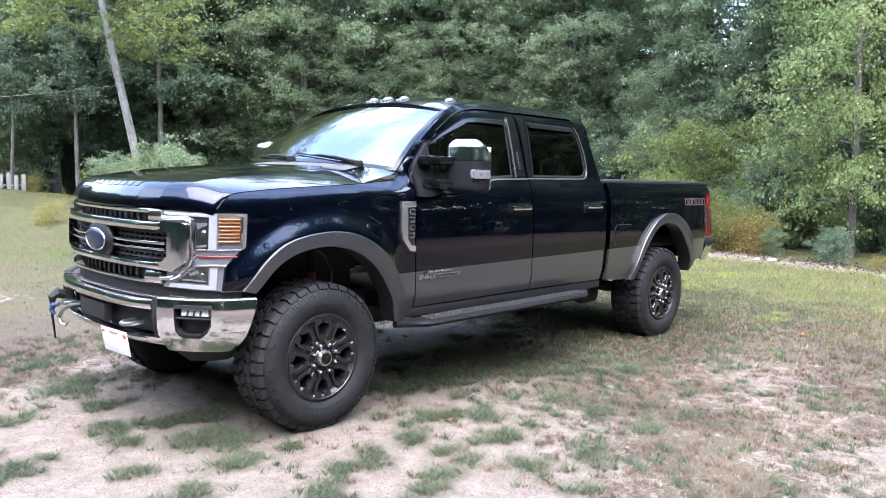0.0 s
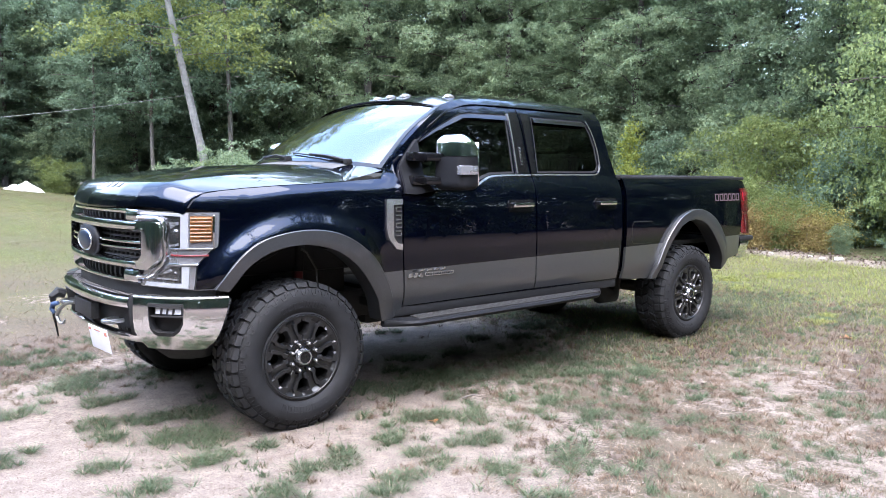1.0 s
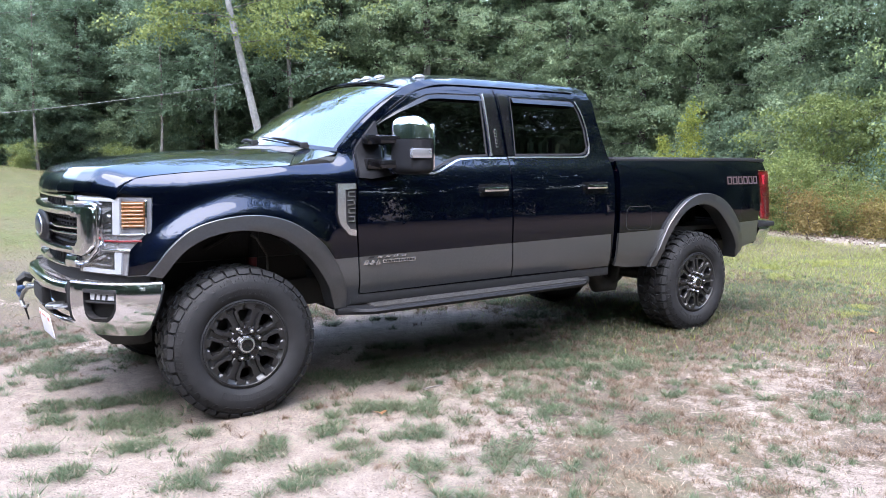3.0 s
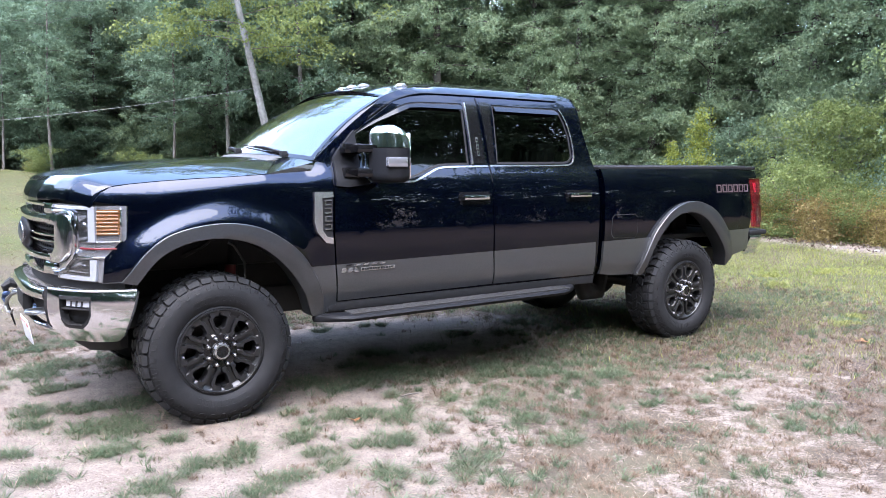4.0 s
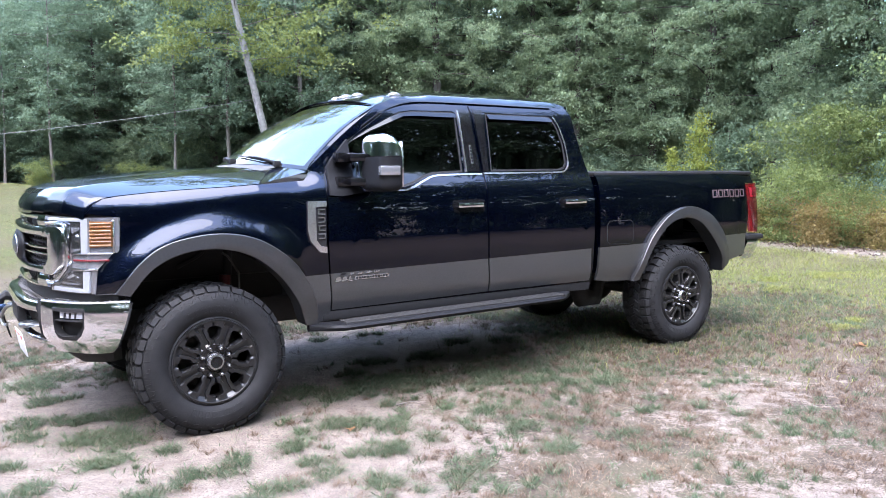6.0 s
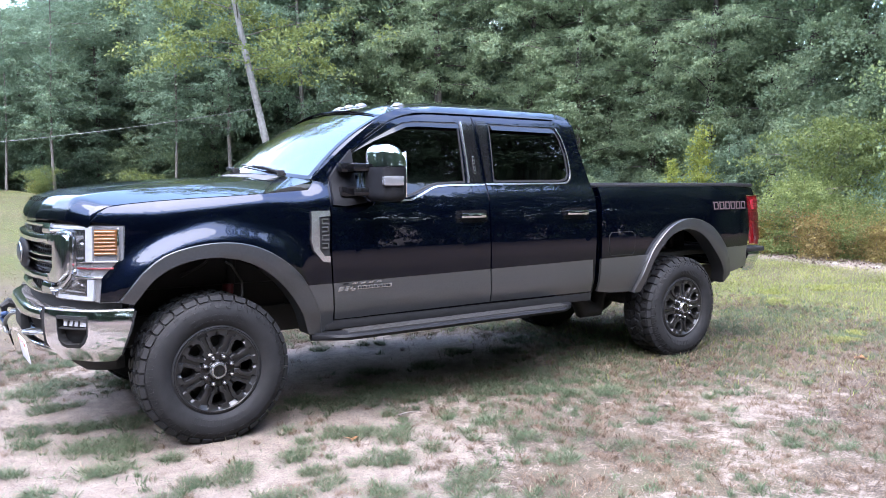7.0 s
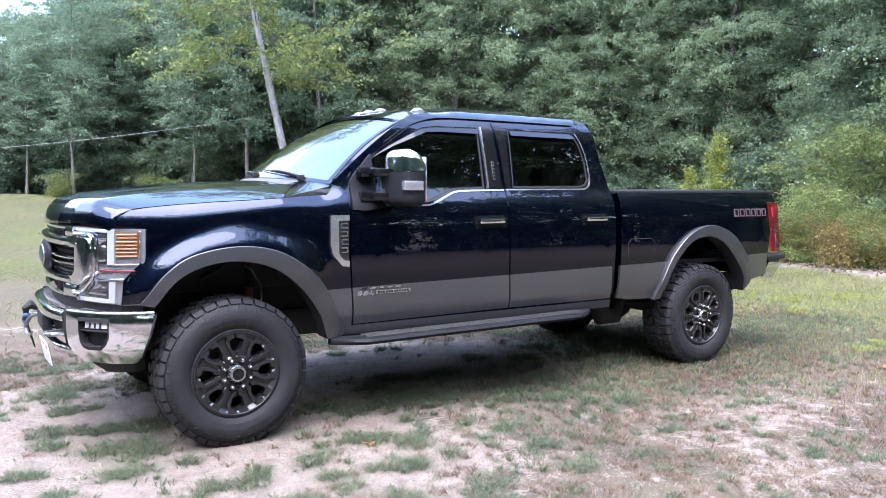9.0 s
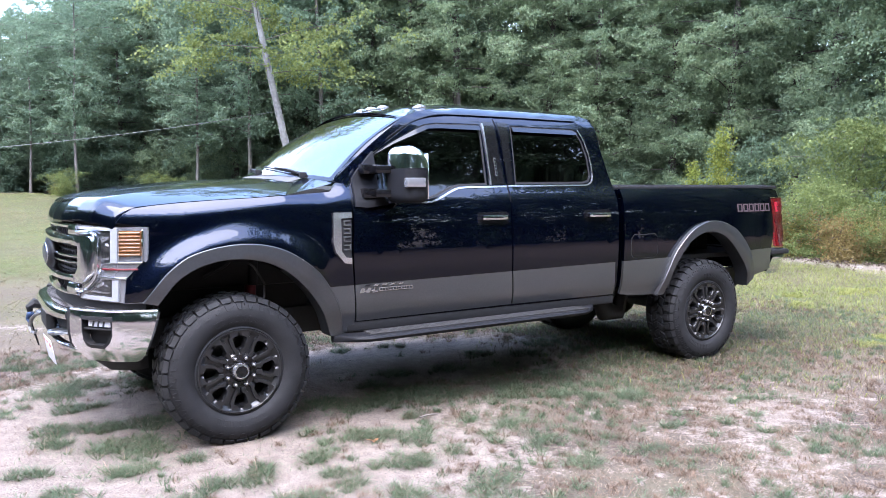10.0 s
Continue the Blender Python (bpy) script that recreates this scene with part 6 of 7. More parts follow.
for row, (gap, out, lo, hi) in enumerate(((2.5, 1.2, 0.62, 0.80), (2.8, 4.4, 0.72, 0.88), (3.2, 8.0, 0.80, 0.92), (3.0, 11.5, 0.66, 0.80), (2.6, 15.5, 0.66, 0.82))):
    for k in range(int(run[-1] / gap)):
        s = k * gap + rng.uniform(-0.7, 0.7)
        p = along(s, out + rng.uniform(-0.9, 0.9))
        seen = p[1] > -6 + 0.2 * p[0] and p[0] > -14
        if (not seen and row > 2) or rng.uniform() < (0, 0, 0.05, 0.1, 0.05)[row] or (row > 1 and -3 < p[0] < 1.5 and p[1] > 20):
            continue
        low = 0.72 if row < 2 and -1 < p[0] < 1.2 and p[1] > 20 else 1.0
        lane = abs((p[0] + 2.7) * 0.407 - (p[1] + 4.5) * 0.914)
        if p[0] > 12 and lane < (0.5, 1.0, 1.5, 1.8, 2.0)[row]:
            continue
        i = int(rng.integers(3, 5)) if p[0] > 9 and -8 < p[1] < 22 and row < 3 else int(rng.integers(0, 3))
        grow = 1.0 + 0.45 * float(soft(2, 9, p[0])) + 0.12 * float(p[0] < -12) if p[1] > -12 else 0.9 + 0.5 * float(soft(5, 9, p[0]))
        plant("tree", sparse if p[1] < -12 else broad[i], p, rng.uniform(0, 6.28), (rng.uniform(lo, hi) + (0.17 if p[1] < -12 else 0)) * grow * low * (0.88 if p[0] < 9 and p[1] > 15 else 1.0), "tall leafy broadleaf tree at the wood's edge", "tree", "trees of the wood", 1.25 / grow ** 0.7)
for k in range(int(run[-1] / 0.95)):
    row = k % 3
    p = along(k * 0.95 + rng.uniform(-0.5, 0.5), (0.2, 3.6, 9.5)[row] + rng.uniform(-0.8, 0.8))
    if (p[1] < -6 + 0.2 * p[0] or p[0] < -14) and row > 1:
        continue
    if row == 0 and p[0] > 12 and -5 < p[1] < 1.8:
        continue
    i = int(rng.choice([0, 1, 1, 0, 0], 1)[0]) if row == 0 else int(rng.integers(0, 2))
    plant("shrub", shrub[i], p, rng.uniform(0, 6.28), rng.uniform(0.6, 1.2) + 0.55 * row, "leafy green undergrowth shrub below the trees", "shrub", "undergrowth")

# thick young growth behind, closing the wood
for k in range(int(run[-1] / 1.9)):
    p = along(k * 1.9 + rng.uniform(-0.5, 0.5), 14.5 + rng.uniform(-1.2, 1.2))
    if p[1] > -6 + 0.2 * p[0] and p[0] > -14:
        plant("shrub", shrub[k % 2], p, rng.uniform(0, 6.28), rng.uniform(1.7, 2.5), "tall leafy undergrowth deep in the wood", "shrub", "undergrowth", 1.15)

# single trees that stand out
plant("birch_tree", birch, (8.4, 19.4), 0.0, 1.0, "leaning pale-barked tree with yellow-green leaves", "tree")
for x, y, s in ((2.6, 28.0, 0.75), (6.75, 26.7, 0.8), (8.65, 25.1, 1.05), (11.15, 23.85, 1.3), (1.0, 29.6, 0.6)):
    plant("pole_tree", pole, (x, y), x, s, "slim bare-trunked young tree", "tree", "slim trunks")
plant("sapling", sapling, (17.9, 9.9), 0.4, 0.80, "slender sapling with yellow leaves", "tree")
plant("sapling", sapling, (17.3, 10.3), 2.0, 0.55, "slender sapling with yellow leaves", "tree")
plant("sapling", sapling, (15.9, 3.1), 1.0, 0.55, "thin young tree at the lawn's edge", "tree")
bush = tree_meshes(2.7, 1.6, 0.03, 18, 110, 0.070, leaves=M_LEAF_BUSH, thick=0.03, clumps=5, flat=0.45)
for x, y, s in ((16.8, 4.95, 1.15), (17.0, 3.5, 1.12), (17.4, 4.2, 1.2), (16.2, 2.4, 0.8)):
    plant("bush", bush, (x, y), x * 7, s, "yellow-green bush at the lawn's edge", "shrub", "lawn edge bushes", 0.9)
for x, y, s, i in ((15.9, 2.6, 0.9, 0), (14.4, 2.5, 0.55, 3), (13.9, 3.2, 0.5, 4), (14.6, 4.4, 0.55, 3), (15.2, 5.0, 0.5, 4), (16.4, 0.4, 0.7, 0), (13.9, 1.9, 0.45, 4)):
    plant("shrub", shrub[i], (x, y), x * 7, s, ("leafy green shrub at the lawn's edge", "leafy green shrub at the lawn's edge", "yellow-green bush at the lawn's edge", "rust-brown weeds at the lawn's edge", "yellowing weeds at the lawn's edge")[i], "shrub", "lawn edge shrubs", 0.86)
for k in range(26):
    f = k / 25
    x, y = 13.9 - 1.0 * f + rng.uniform(-0.35, 0.35), 5.2 - 6.6 * f + rng.uniform(-0.3, 0.3)
    i = (4, 3, 3, 4, 2, 3)[k % 6] if y > 1.6 else (0, 4, 0, 1)[k % 4]
    if y < 1.4 and k % 3:
        continue
    plant("weed", shrub[i], (x, y), k * 1.3, rng.uniform(0.42, 0.82) if y > 1.6 else rng.uniform(0.15, 0.31), ("low green weeds before the trees", "low green weeds before the trees", "yellow-green weeds before the bushes", "rust-brown weeds before the bushes", "yellowing weeds before the bushes")[i], "weeds", "weeds at the lawn's edge")
for x, y, r in ((12.0, 1.25, 0.06), (12.1, 1.0, 0.085), (12.3, 1.6, 0.05), (12.2, 2.3, 0.045)):
    bm = bmesh.new()
    bmesh.ops.create_icosphere(bm, subdivisions=3, radius=r, matrix=Matrix.Translation((x, y, float(height(x, y)) + r * 0.3)) @ Matrix.Diagonal((1.2, 0.9, 0.65, 1)))
    for v in bm.verts:
        v.co += Vector((math.sin(9 * v.co.z / r + x), math.sin(5 * v.co.x / r), math.cos(4 * v.co.y / r))) * r * 0.07
    tagged(new("stone", finish(bm, "stone", M_PALESTONE)), "pale rounded stone at the lawn's edge", "stone", "edge stones")
plant("light_tree", light, (14.6, 0.6), 0.5, 1.15, "light green young tree with low boughs", "tree", "", 0.78)
plant("light_tree", light, (17.8, -1.2), 2.5, 1.1, "light green young tree with low boughs", "tree")
for x, y, s, i in ((5.3, 14.0, 0.44, 1), (6.6, 14.6, 0.60, 1), (5.9, 14.2, 0.54, 2), (7.7, 15.2, 0.52, 1), (3.3, 12.6, 0.36, 4), (2.9, 12.2, 0.25, 4)):
    plant("shrub", shrub[i], (x, y), x * 3, s, "pale green garden bush on the lawn" if i == 2 else "weedy shrub on the lawn", "shrub", "lawn bushes")

for x, y, s, i in ((2.1, 27.6, 0.40, 2), (1.9, 28.2, 0.4, 4), (7.4, 26.0, 0.45, 4), (5.3, 26.6, 0.5, 2)):
    plant("shrub", shrub[i], (x, y), x * 5, s, "yellow-green bush before the dark trees", "shrub", "lawn bushes")

# overhead cable to the leaning tree, sagging
bm = bmesh.new()
pts = []
for f in np.linspace(0, 1, 40):
    pts.append((7.72 - 21 * f, 19.3 + 3 * f, 3.95 - 3.6 * f + 1.6 * f * f - 0.9 * f * (1 - f)))
tube(bm, pts, 0.0085, 6)
tagged(new("overhead_cable", finish(bm, "overhead_cable", M_CABLE)), "pale sagging cable strung to the leaning tree", "cable")

# low picket fence and a covered heap, far off on the lawn
fence = thing("picket_fence", (6.05, 24.2, float(height(6.05, 24.2))), "four short grey fence pickets far off on the lawn", "fence")
for k in range(4):
    x = 5.72 + k * 0.235
    z = float(height(x, 24.2))
    bm = bmesh.new()
    box(bm, (x - 0.065, 24.19, z - 0.05), (x + 0.065, 24.22, z + 0.50 + 0.06 * (k % 2)), 0.012)
    for v in bm.verts:
        if v.co.z > z + 0.4:
            v.co.z += 0.05 * (1 - abs(v.co.x - x) / 0.065)
    part("picket", bm, M_WOOD, fence)
bm = bmesh.new()
z = float(height(6.05, 24.2))
box(bm, (5.62, 24.225, z + 0.12), (6.50, 24.25, z + 0.18), 0.005)
part("fence_rail", bm, M_WOOD, fence)
M_TARP = material("tarp", (0.42, 0.43, 0.43), 0.5, bump=0.3, scale=12, vary=0.25)
bm = bmesh.new()
g = []
for i, u in enumerate(np.linspace(-1, 1, 25)):
    row = []
    for v in np.linspace(-1, 1, 17):
        r = max(abs(u), abs(v))
        h = 0.36 * (1 - r ** 1.6) * (0.85 + 0.25 * math.sin(5 * u + 2 * v)) + 0.03 * math.sin(14 * u + 5 * v) * (1 - r)
        x, y = 3.95 + 0.55 * u + 0.05 * math.sin(6 * v), 24.6 + 0.45 * v
        row.append(bm.verts.new((x, y, float(height(x, y)) - 0.02 + max(0, h))))
    g.append(row)
for p, q in zip(g, g[1:]):
    for i in range(16):
        bm.faces.new((p[i], q[i], q[i + 1], p[i + 1]))
bmesh.ops.recalc_face_normals(bm, faces=bm.faces[:])
tagged(new("tarp_covered_heap", finish(bm, "tarp_covered_heap", M_TARP)), "pale grey tarp draped over a low heap", "tarp")


# ---- grass ----
def blades(xy, h, w, lean, away=None):
    """Bent blades of grass at xy; arrays of vertices and triangles."""
    n = len(xy)
    z = height(xy[:, 0], xy[:, 1])
    a, b = rng.uniform(0, 2 * np.pi, n), rng.uniform(0, 2 * np.pi, n)
    b = b if away is None else away
    side = np.stack([np.cos(a), np.sin(a), np.zeros(n)], 1) * (w / 2)[:, None]
    out = np.stack([np.cos(b), np.sin(b), np.zeros(n)], 1) * (lean * h)[:, None]
    p = np.stack([xy[:, 0], xy[:, 1], z - 0.004], 1)
    up = np.zeros((n, 3))
    up[:, 2] = h
    v = np.empty((n, 5, 3))
    v[:, 0], v[:, 1] = p - side, p + side
    m = p + up * 0.58 + out * 0.35
    v[:, 2], v[:, 3] = m + side * 0.75, m - side * 0.75
    v[:, 4] = p + up * (1 - 0.35 * lean)[:, None] + out
    i = np.arange(n)[:, None] * 5
    t = np.concatenate([i + [0, 1, 2], i + [0, 2, 3], i + [3, 2, 4]], 1).reshape(-1, 3)
    return v.reshape(-1, 3), t


def clear_of_wheels(p):
    keep = np.ones(len(p), bool)
    for wx, wy in ((0, -0.82), (4.06, -0.82), (0, 0.82), (4.06, 0.82)):
        keep &= ~((np.abs(p[:, 0] - wx) < 0.17) & (np.abs(p[:, 1] - wy) < 0.16))
    return p[keep]


def lay(name, xy, h, w, lean, mat, label, away=None):
    v, t = blades(xy, h, w, lean, away)
    tagged(new(name, tri_mesh(name, v, t, mat)), label, "grass", kind="stuff")


def scatter(n, x0, x1, y0, y1):
    return np.stack([rng.uniform(x0, x1, n), rng.uniform(y0, y1, n)], 1)


# green tufts in the sand
SAND_TUFTS = [(-0.65, 0.91, 0.20), (-0.81, 0.75, 0.20), (-0.75, 0.28, 0.13), (-0.37, -0.35, 0.18), (-0.63, -0.30, 0.12), (-0.90, -0.18, 0.15), (-0.55, -0.67, 0.20), (-0.69, -0.72, 0.12), (-0.48, -0.83, 0.15), (-0.60, -1.11, 0.11), (-0.75, -1.11, 0.09), (-0.33, -1.10, 0.07), (-0.32, -1.54, 0.09), (-0.05, -1.50, 0.10),
              (-0.15, -1.58, 0.07), (0.0, -1.93, 0.12), (-0.97, -1.31, 0.13), (-0.58, -1.70, 0.15), (-1.11, -0.91, 0.10), (-0.25, 0.73, 0.13), (-0.93, -0.47, 0.10), (-0.66, 1.55, 0.14), (-0.17, -2.01, 0.08), (-1.35, -1.55, 0.18), (-1.30, 0.35, 0.16), (-1.55, -0.5, 0.14), (-1.0, -2.1, 0.15)]
SIDE_TUFTS = [(0.26, -1.46, 0.11), (0.27, -1.72, 0.08), (0.64, -1.25, 0.12), (0.75, -1.32, 0.12), (0.88, -1.46, 0.13), (0.58, -1.76, 0.11), (0.28, -1.88, 0.09), (0.98, -1.77, 0.07), (0.92, -2.24, 0.13), (1.48, -2.31, 0.09), (0.41, -2.16, 0.11), (0.92, -0.65, 0.20), (1.15, -0.61, 0.20), (1.40, -0.62, 0.20), (1.63, -0.77, 0.12), (1.94, -0.97, 0.10), (2.24, -1.17, 0.10),
              (1.10, -1.05, 0.05), (2.69, -1.47, 0.16), (1.54, -1.51, 0.08), (1.54, -1.90, 0.09), (0.70, -0.50, 0.20)]
BENEATH_TUFTS = [(1.5, 0.95, 0.08), (2.06, 0.87, 0.05), (1.93, 0.90, 0.05), (3.36, 0.95, 0.13), (3.73, 0.90, 0.15), (1.5, 0.02, 0.12), (1.97, -0.06, 0.13), (2.5, 0.2, 0.13), (2.9, 0.0, 0.15), (3.3, 0.3, 0.15), (1.2, -0.25, 0.12)]
small = [(rng.uniform(0.3, 3.4), rng.uniform(-2.7, -0.5), rng.uniform(0.012, 0.04)) for k in range(60)] + [(rng.uniform(-1.7, 0.2), rng.uniform(-2.4, 1.6), rng.uniform(0.012, 0.04)) for k in range(25)]
crown_xy, crown_of = [], []
for x, y, r in SAND_TUFTS + SIDE_TUFTS + BENEATH_TUFTS + small:
    for k in range(int(190 * r * (0.4 + 3 * r)) + 2):
        c = rng.normal((x, y), (r * 0.50, r * 0.38))
        n = int(rng.integers(18, 50))
        crown_xy.append(rng.normal(c, rng.uniform(0.005, 0.014), (n, 2)))
        crown_of.append(np.repeat(c[None, :], n, axis=0))
p, c = np.concatenate(crown_xy), np.concatenate(crown_of)
away = np.arctan2(p[:, 1] - c[:, 1], p[:, 0] - c[:, 0]) + rng.normal(0, 0.6, len(p))
keep = clear_of_wheels(np.column_stack([p, away]))
p, away = keep[:, :2], keep[:, 2]
pale = rng.uniform(0, 1, len(p)) < 0.16
for k, m, n, lab in ((~pale, M_GRASS, "grass_tufts", "spiky green grass tufts in the sand"), (pale, M_STRAW, "straw_tufts", "dry blades among the grass tufts")):
    q = p[k]
    lay(n, q, rng.uniform(0.022, 0.075, len(q)), rng.uniform(0.0022, 0.0044, len(q)), rng.uniform(0.7, 2.5, len(q)), m, lab, away[k])

# fresh green patches on the lawn
fresh = []
for x, y, r in ((5.85, -1.40, 0.14), (6.3, -1.28, 0.10), (9.0, 0.65, 0.40), (8.2, 0.95, 0.30), (7.4, 0.3, 0.25)):
    for k in range(int(60 * r) + 3):
        cx, cy = rng.normal(x, r * 0.5), rng.normal(y, r * 0.4)
        fresh.append(rng.normal((cx, cy), rng.uniform(0.008, 0.03), (int(rng.integers(30, 70)), 2)))
p = np.concatenate(fresh)
lay("fresh_grass", p, rng.uniform(0.03, 0.08, len(p)), rng.uniform(0.0024, 0.0046, len(p)), rng.uniform(0.4, 1.7, len(p)), M_FRESH_SUNLIT_LAWN, "fresh yellow-green grass patches")

# low grey-green grass along the truck and beyond
p = scatter(110000, -1.2, 7.0, -3.0, 1.2)
# thinned below the truck: paler sand shows and lightens the shadow by colour
k = soft(0.05, 0.5, wave(p[:, 0], p[:, 1], 0.30, 21) + 0.5 * wave(p[:, 0], p[:, 1], 0.11, 23) + 0.25) * np.exp(-((p[:, 1] + 0.75 - 0.06 * p[:, 0]) / 0.85) ** 2) * (0.25 + 0.75 * soft(0.1, 1.0, p[:, 0])) * (1 - 0.85 * soft(-0.60, -0.25, p[:, 1]) * (1 - soft(2.8, 3.8, p[:, 0])))
p = clear_of_wheels(p[rng.uniform(0, 1, len(p)) < 0.8 * k])
lay("low_grass", p, rng.uniform(0.015, 0.055, len(p)), rng.uniform(0.0018, 0.0034, len(p)), rng.uniform(0.6, 1.9, len(p)), M_GRASS, "low grey-green grass")

# dry, trampled thatch
p = scatter(190000, -3, 7.5, -4.3, 3.2)
k = (1 - bare(p[:, 0], p[:, 1])) * (0.45 + 0.55 * (wave(p[:, 0], p[:, 1], 0.16, 11) > -0.15))
k = np.maximum(0.75 * k, 0.10) * soft(-3.1, -2.0, p[:, 0]) * (1 - soft(6.2, 7.6, p[:, 0])) * soft(-4.4, -3.4, p[:, 1]) * (1 - soft(2.2, 3.2, p[:, 1]))
p = clear_of_wheels(p[rng.uniform(0, 1, len(p)) < k])
lay("dry_grass", p, rng.uniform(0.010, 0.040, len(p)), rng.uniform(0.0018, 0.0038, len(p)), rng.uniform(0.8, 2.6, len(p)), M_STRAW, "short dry trampled grass")

# little clumps of dying grass, brown, straw or grey-green
def clumps_of(n, seed):
    c = scatter(n, -2.8, 8.0, -4.2, 2.6)
    band = np.exp(-((c[:, 1] + 0.75 - 0.06 * c[:, 0]) / 0.8) ** 2) * soft(0.2, 1.2, c[:, 0])
    fade = soft(-2.9, -1.9, c[:, 0]) * (1 - soft(6.4, 8.2, c[:, 0])) * soft(-4.4, -3.2, c[:, 1]) * (1 - soft(1.8, 2.8, c[:, 1]))
    patch = wave(c[:, 0], c[:, 1], 0.45, seed) + 0.6 * wave(c[:, 0], c[:, 1], 0.15, seed + 4)
    return c, band, patch, (1 - bare(c[:, 0], c[:, 1])) ** 1.3 * fade


def clump_blades(c, lo, hi, r0, r1):
    each = rng.integers(lo, hi, len(c))
    wide_ = np.repeat(rng.uniform(r0, r1, len(c)), each)[:, None]
    return clear_of_wheels(np.repeat(c, each, axis=0) + rng.normal(0, 1, (int(each.sum()), 2)) * wide_)


c, band, patch, open_ = clumps_of(21000, 31)
pick = rng.uniform(0, 1, len(c))
greenish = pick < open_ * np.clip(0.12 + 0.55 * band + 0.5 * (patch > 0.3), 0, 0.85)
brownish = (~greenish) & (pick > 1 - open_ * np.clip(0.45 + 0.3 * (patch < 0.1), 0, 0.8))
p = clump_blades(c[greenish], 18, 55, 0.008, 0.026)
lay("grey_grass", p, rng.uniform(0.018, 0.070, len(p)), rng.uniform(0.0018, 0.0038, len(p)), rng.uniform(0.4, 1.7, len(p)), M_GRASS, "low grey-green grass clumps")
p = clump_blades(c[brownish], 15, 45, 0.010, 0.030)
lay("brown_grass", p, rng.uniform(0.015, 0.060, len(p)), rng.uniform(0.0018, 0.0038, len(p)), rng.uniform(0.5, 2.2, len(p)), M_BROWN, "dying brown grass clumps")

# taller straw and green round the rear wheel and beyond
p = scatter(130000, 1.5, 12, -4, 5.5)
k = soft(1.8, 4.2, p[:, 0] + 0.5 * p[:, 1]) * (1 - 0.8 * bare(p[:, 0], p[:, 1])) * (0.4 + 0.6 * (wave(p[:, 0], p[:, 1], 0.35, 4) > -0.1))
p = clear_of_wheels(p[rng.uniform(0, 1, len(p)) < k])
half_ = rng.uniform(0, 1, len(p)) < 0.35 + 0.4 * soft(5, 8, p[:, 0])
# the lawn blades carry their sunlit brightness in their colour
for q, m, n, lab in ((p[half_], M_FRESH_SUNLIT_LAWN, "lawn_grass", "yellow-green lawn grass, sunlight painted into its colour"), (p[~half_], M_STRAW, "straw_grass", "long straw-coloured grass"),):
    lay(n, q, rng.uniform(0.03, 0.09, len(q)), rng.uniform(0.003, 0.006, len(q)), rng.uniform(0.3, 1.5, len(q)), m, lab)
p = scatter(330000, -5, 15, 1.5, 28)
k = (0.25 + 0.75 * lushness(p[:, 0], p[:, 1])) * (1 - bare(p[:, 0], p[:, 1]))
p = p[rng.uniform(0, 1, len(p)) < k]
dry = wave(p[:, 0], p[:, 1], 1.3, 17) + rng.normal(0, 0.5, len(p)) > 0.1
for q, m, n, lab in ((p[~dry], M_GRASS_YELLOW, "far_lawn", "thin green lawn grass"), (p[dry], M_PALE_STRAW, "far_dry_lawn", "thin dry lawn grass")):
    lay(n, q, rng.uniform(0.014, 0.042, len(q)), rng.uniform(0.005, 0.010, len(q)), rng.uniform(0.9, 2.2, len(q)), m, lab)

# dead leaves strewn along the wood's edge
n = 1900
f = rng.uniform(0, 1, n)
c = np.stack([13.3 - 1.1 * f + rng.normal(0, 0.45, n), 4.6 - 6.4 * f + rng.normal(0, 0.3, n)], 1)
v, t = leaf_cloud(np.column_stack([c, height(c[:, 0], c[:, 1]) + 0.015]), 0.01, 1, 0.050, 1.0, 0.0)
tagged(new("leaf_litter", tri_mesh("leaf_litter", v, t, M_LITTER)), "pale brown dead leaves strewn below the bushes", "leaves", kind="stuff")

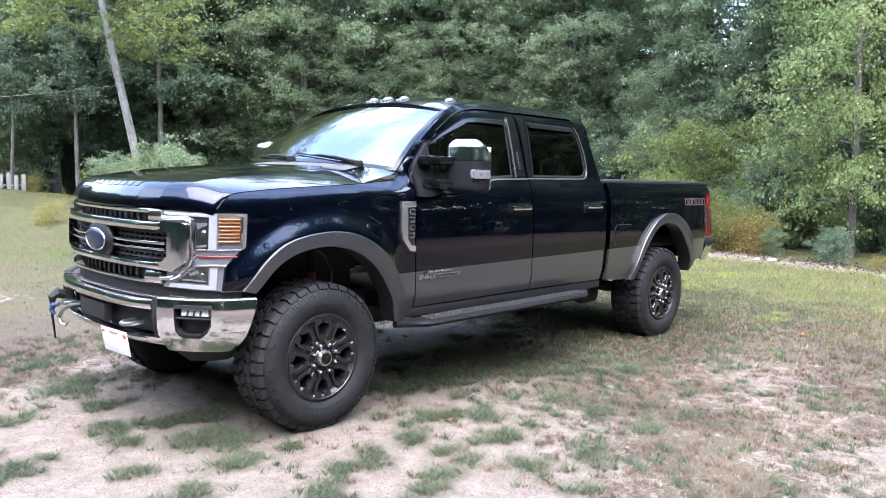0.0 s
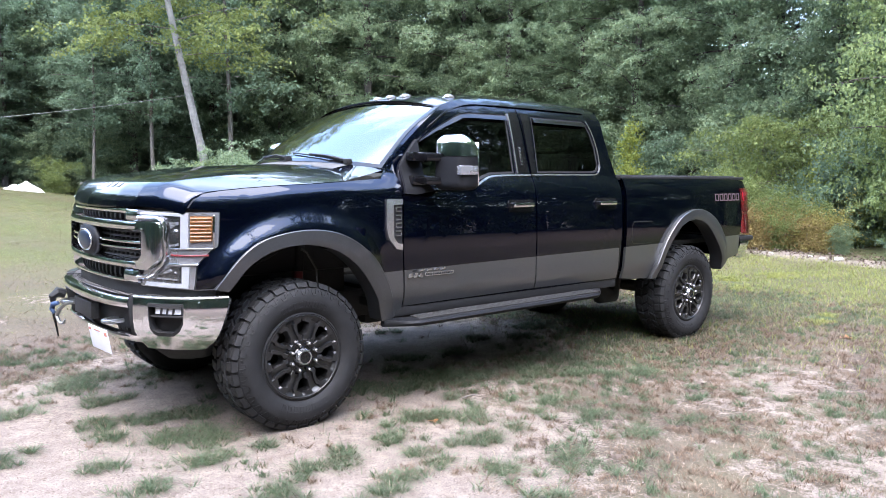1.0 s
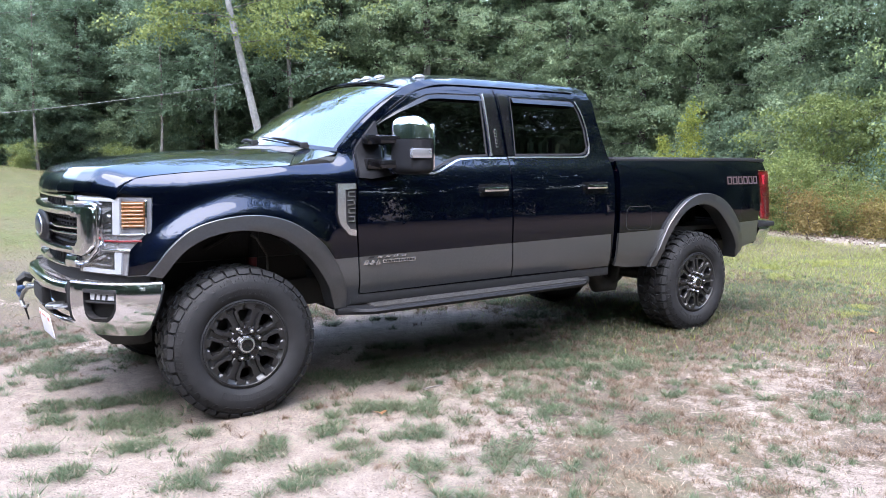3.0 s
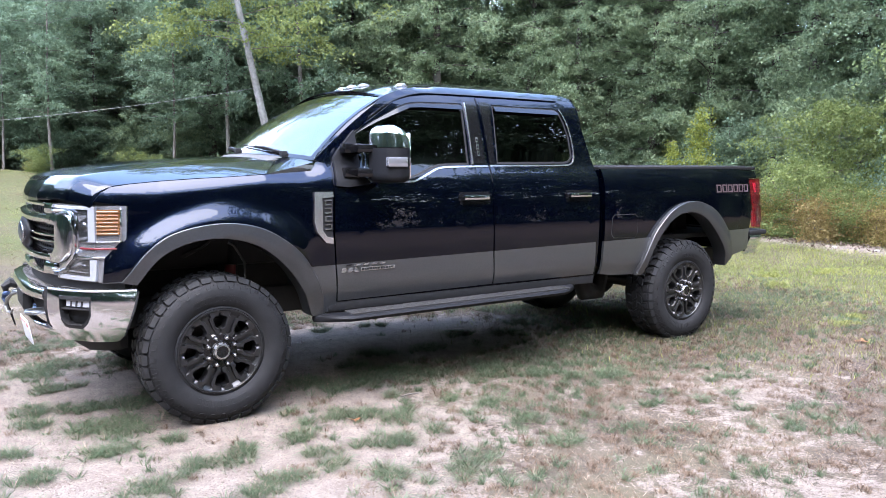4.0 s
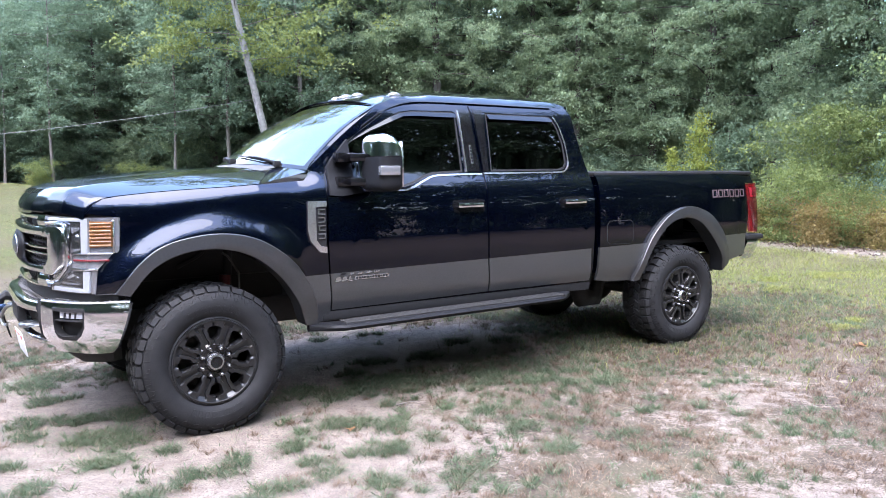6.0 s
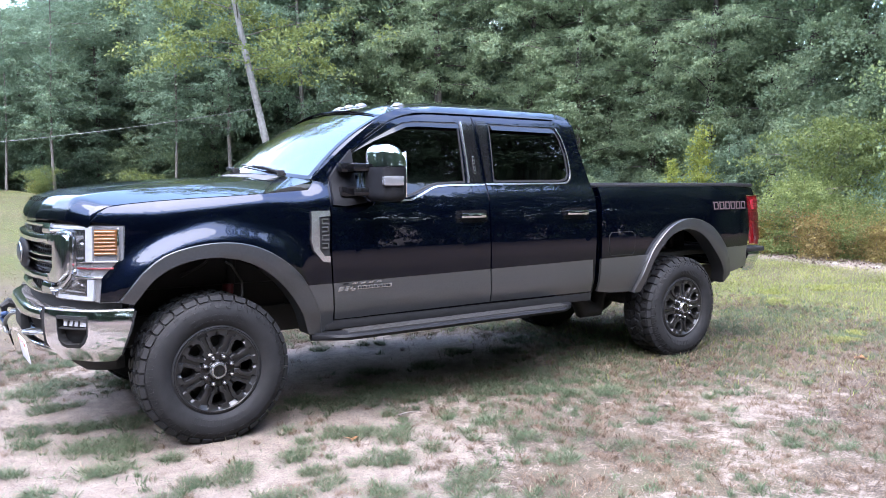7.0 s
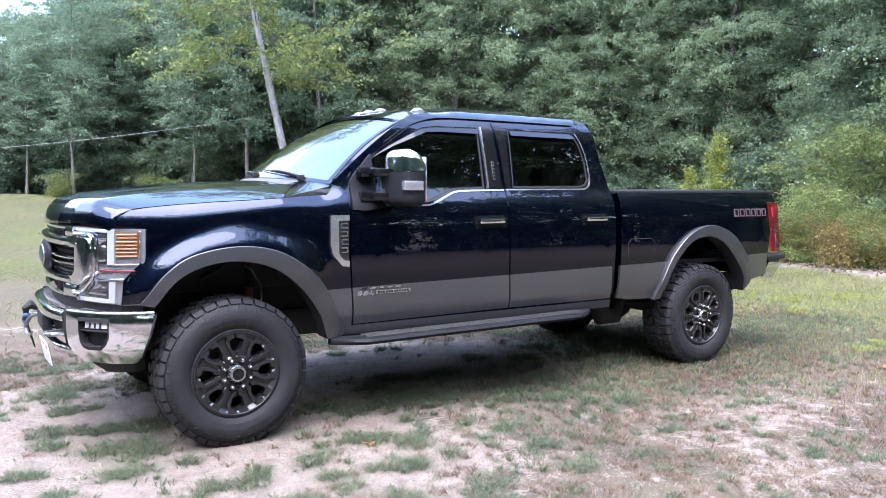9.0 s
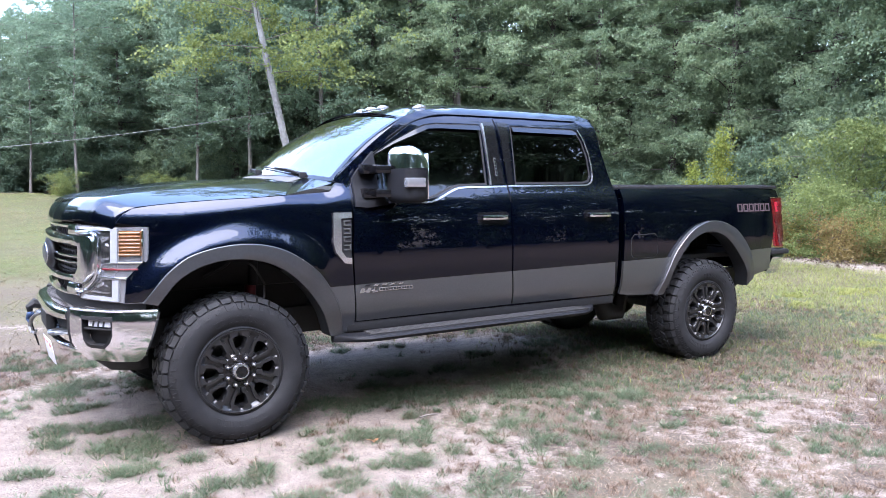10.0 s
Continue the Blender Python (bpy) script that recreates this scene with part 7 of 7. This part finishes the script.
# a dry stick
bm = bmesh.new()
tube(bm, [(1.11, -1.137, 0.014), (1.16, -1.135, 0.020), (1.21, -1.125, 0.016), (1.265, -1.119, 0.012)], [0.005, 0.006, 0.005, 0.003], 6)
tagged(new("stick", finish(bm, "stick", M_POLE)), "short dry brown stick lying on sand", "stick")

# fallen leaves and pebbles
for i, (x, y, s) in enumerate(((0.652, -1.385, 0.042), (5.22, -1.91, 0.075), (0.40, -2.30, 0.05), (1.45, -2.1, 0.045), (2.52, -1.98, 0.05), (1.06, -2.42, 0.05), (3.4, -0.7, 0.05), (1.15, -1.15, 0.035), (2.75, -1.9, 0.045), (-0.9, -1.9, 0.04))):
    bm = bmesh.new()
    z = float(height(x, y)) + 0.012
    ring_ = []
    for k in range(10):
        a = 2 * math.pi * k / 10
        r = s * (0.55 + 0.45 * (k % 2)) * (1.2 if k in (0, 5) else 0.85)
        ring_.append(bm.verts.new((x + r * math.cos(a + i), y + r * math.sin(a + i), z + 0.010 * math.cos(2 * a + i) + (0.0012 if i < 2 else 0.0) * k)))
    c = bm.verts.new((x, y, z + 0.004))
    for k in range(10):
        bm.faces.new((ring_[k], ring_[(k + 1) % 10], c))
    bmesh.ops.solidify(bm, geom=bm.faces[:], thickness=0.0012)
    tagged(new("fallen_leaf", finish(bm, "fallen_leaf", M_DEADLEAF if i < 2 else M_LITTER)), "curled orange-brown fallen leaf on the ground" if i < 2 else "dull pinkish-brown fallen leaf on the ground", "leaf", "fallen leaves")
bm = bmesh.new()
pts = scatter(260, -2.6, 5, -4, 2)
for x, y in pts:
    r = rng.uniform(0.003, 0.010)
    made = bmesh.ops.create_icosphere(bm, subdivisions=1, radius=r)["verts"]
    for v in made:
        v.co = Vector((v.co.x * rng.uniform(0.8, 1.4) + x, v.co.y * rng.uniform(0.8, 1.4) + y, v.co.z * 0.6 + float(height(x, y)) + r * 0.2))
tagged(new("pebbles", finish(bm, "pebbles", M_STONE)), "scattered small pale pebbles", "pebbles", kind="stuff")
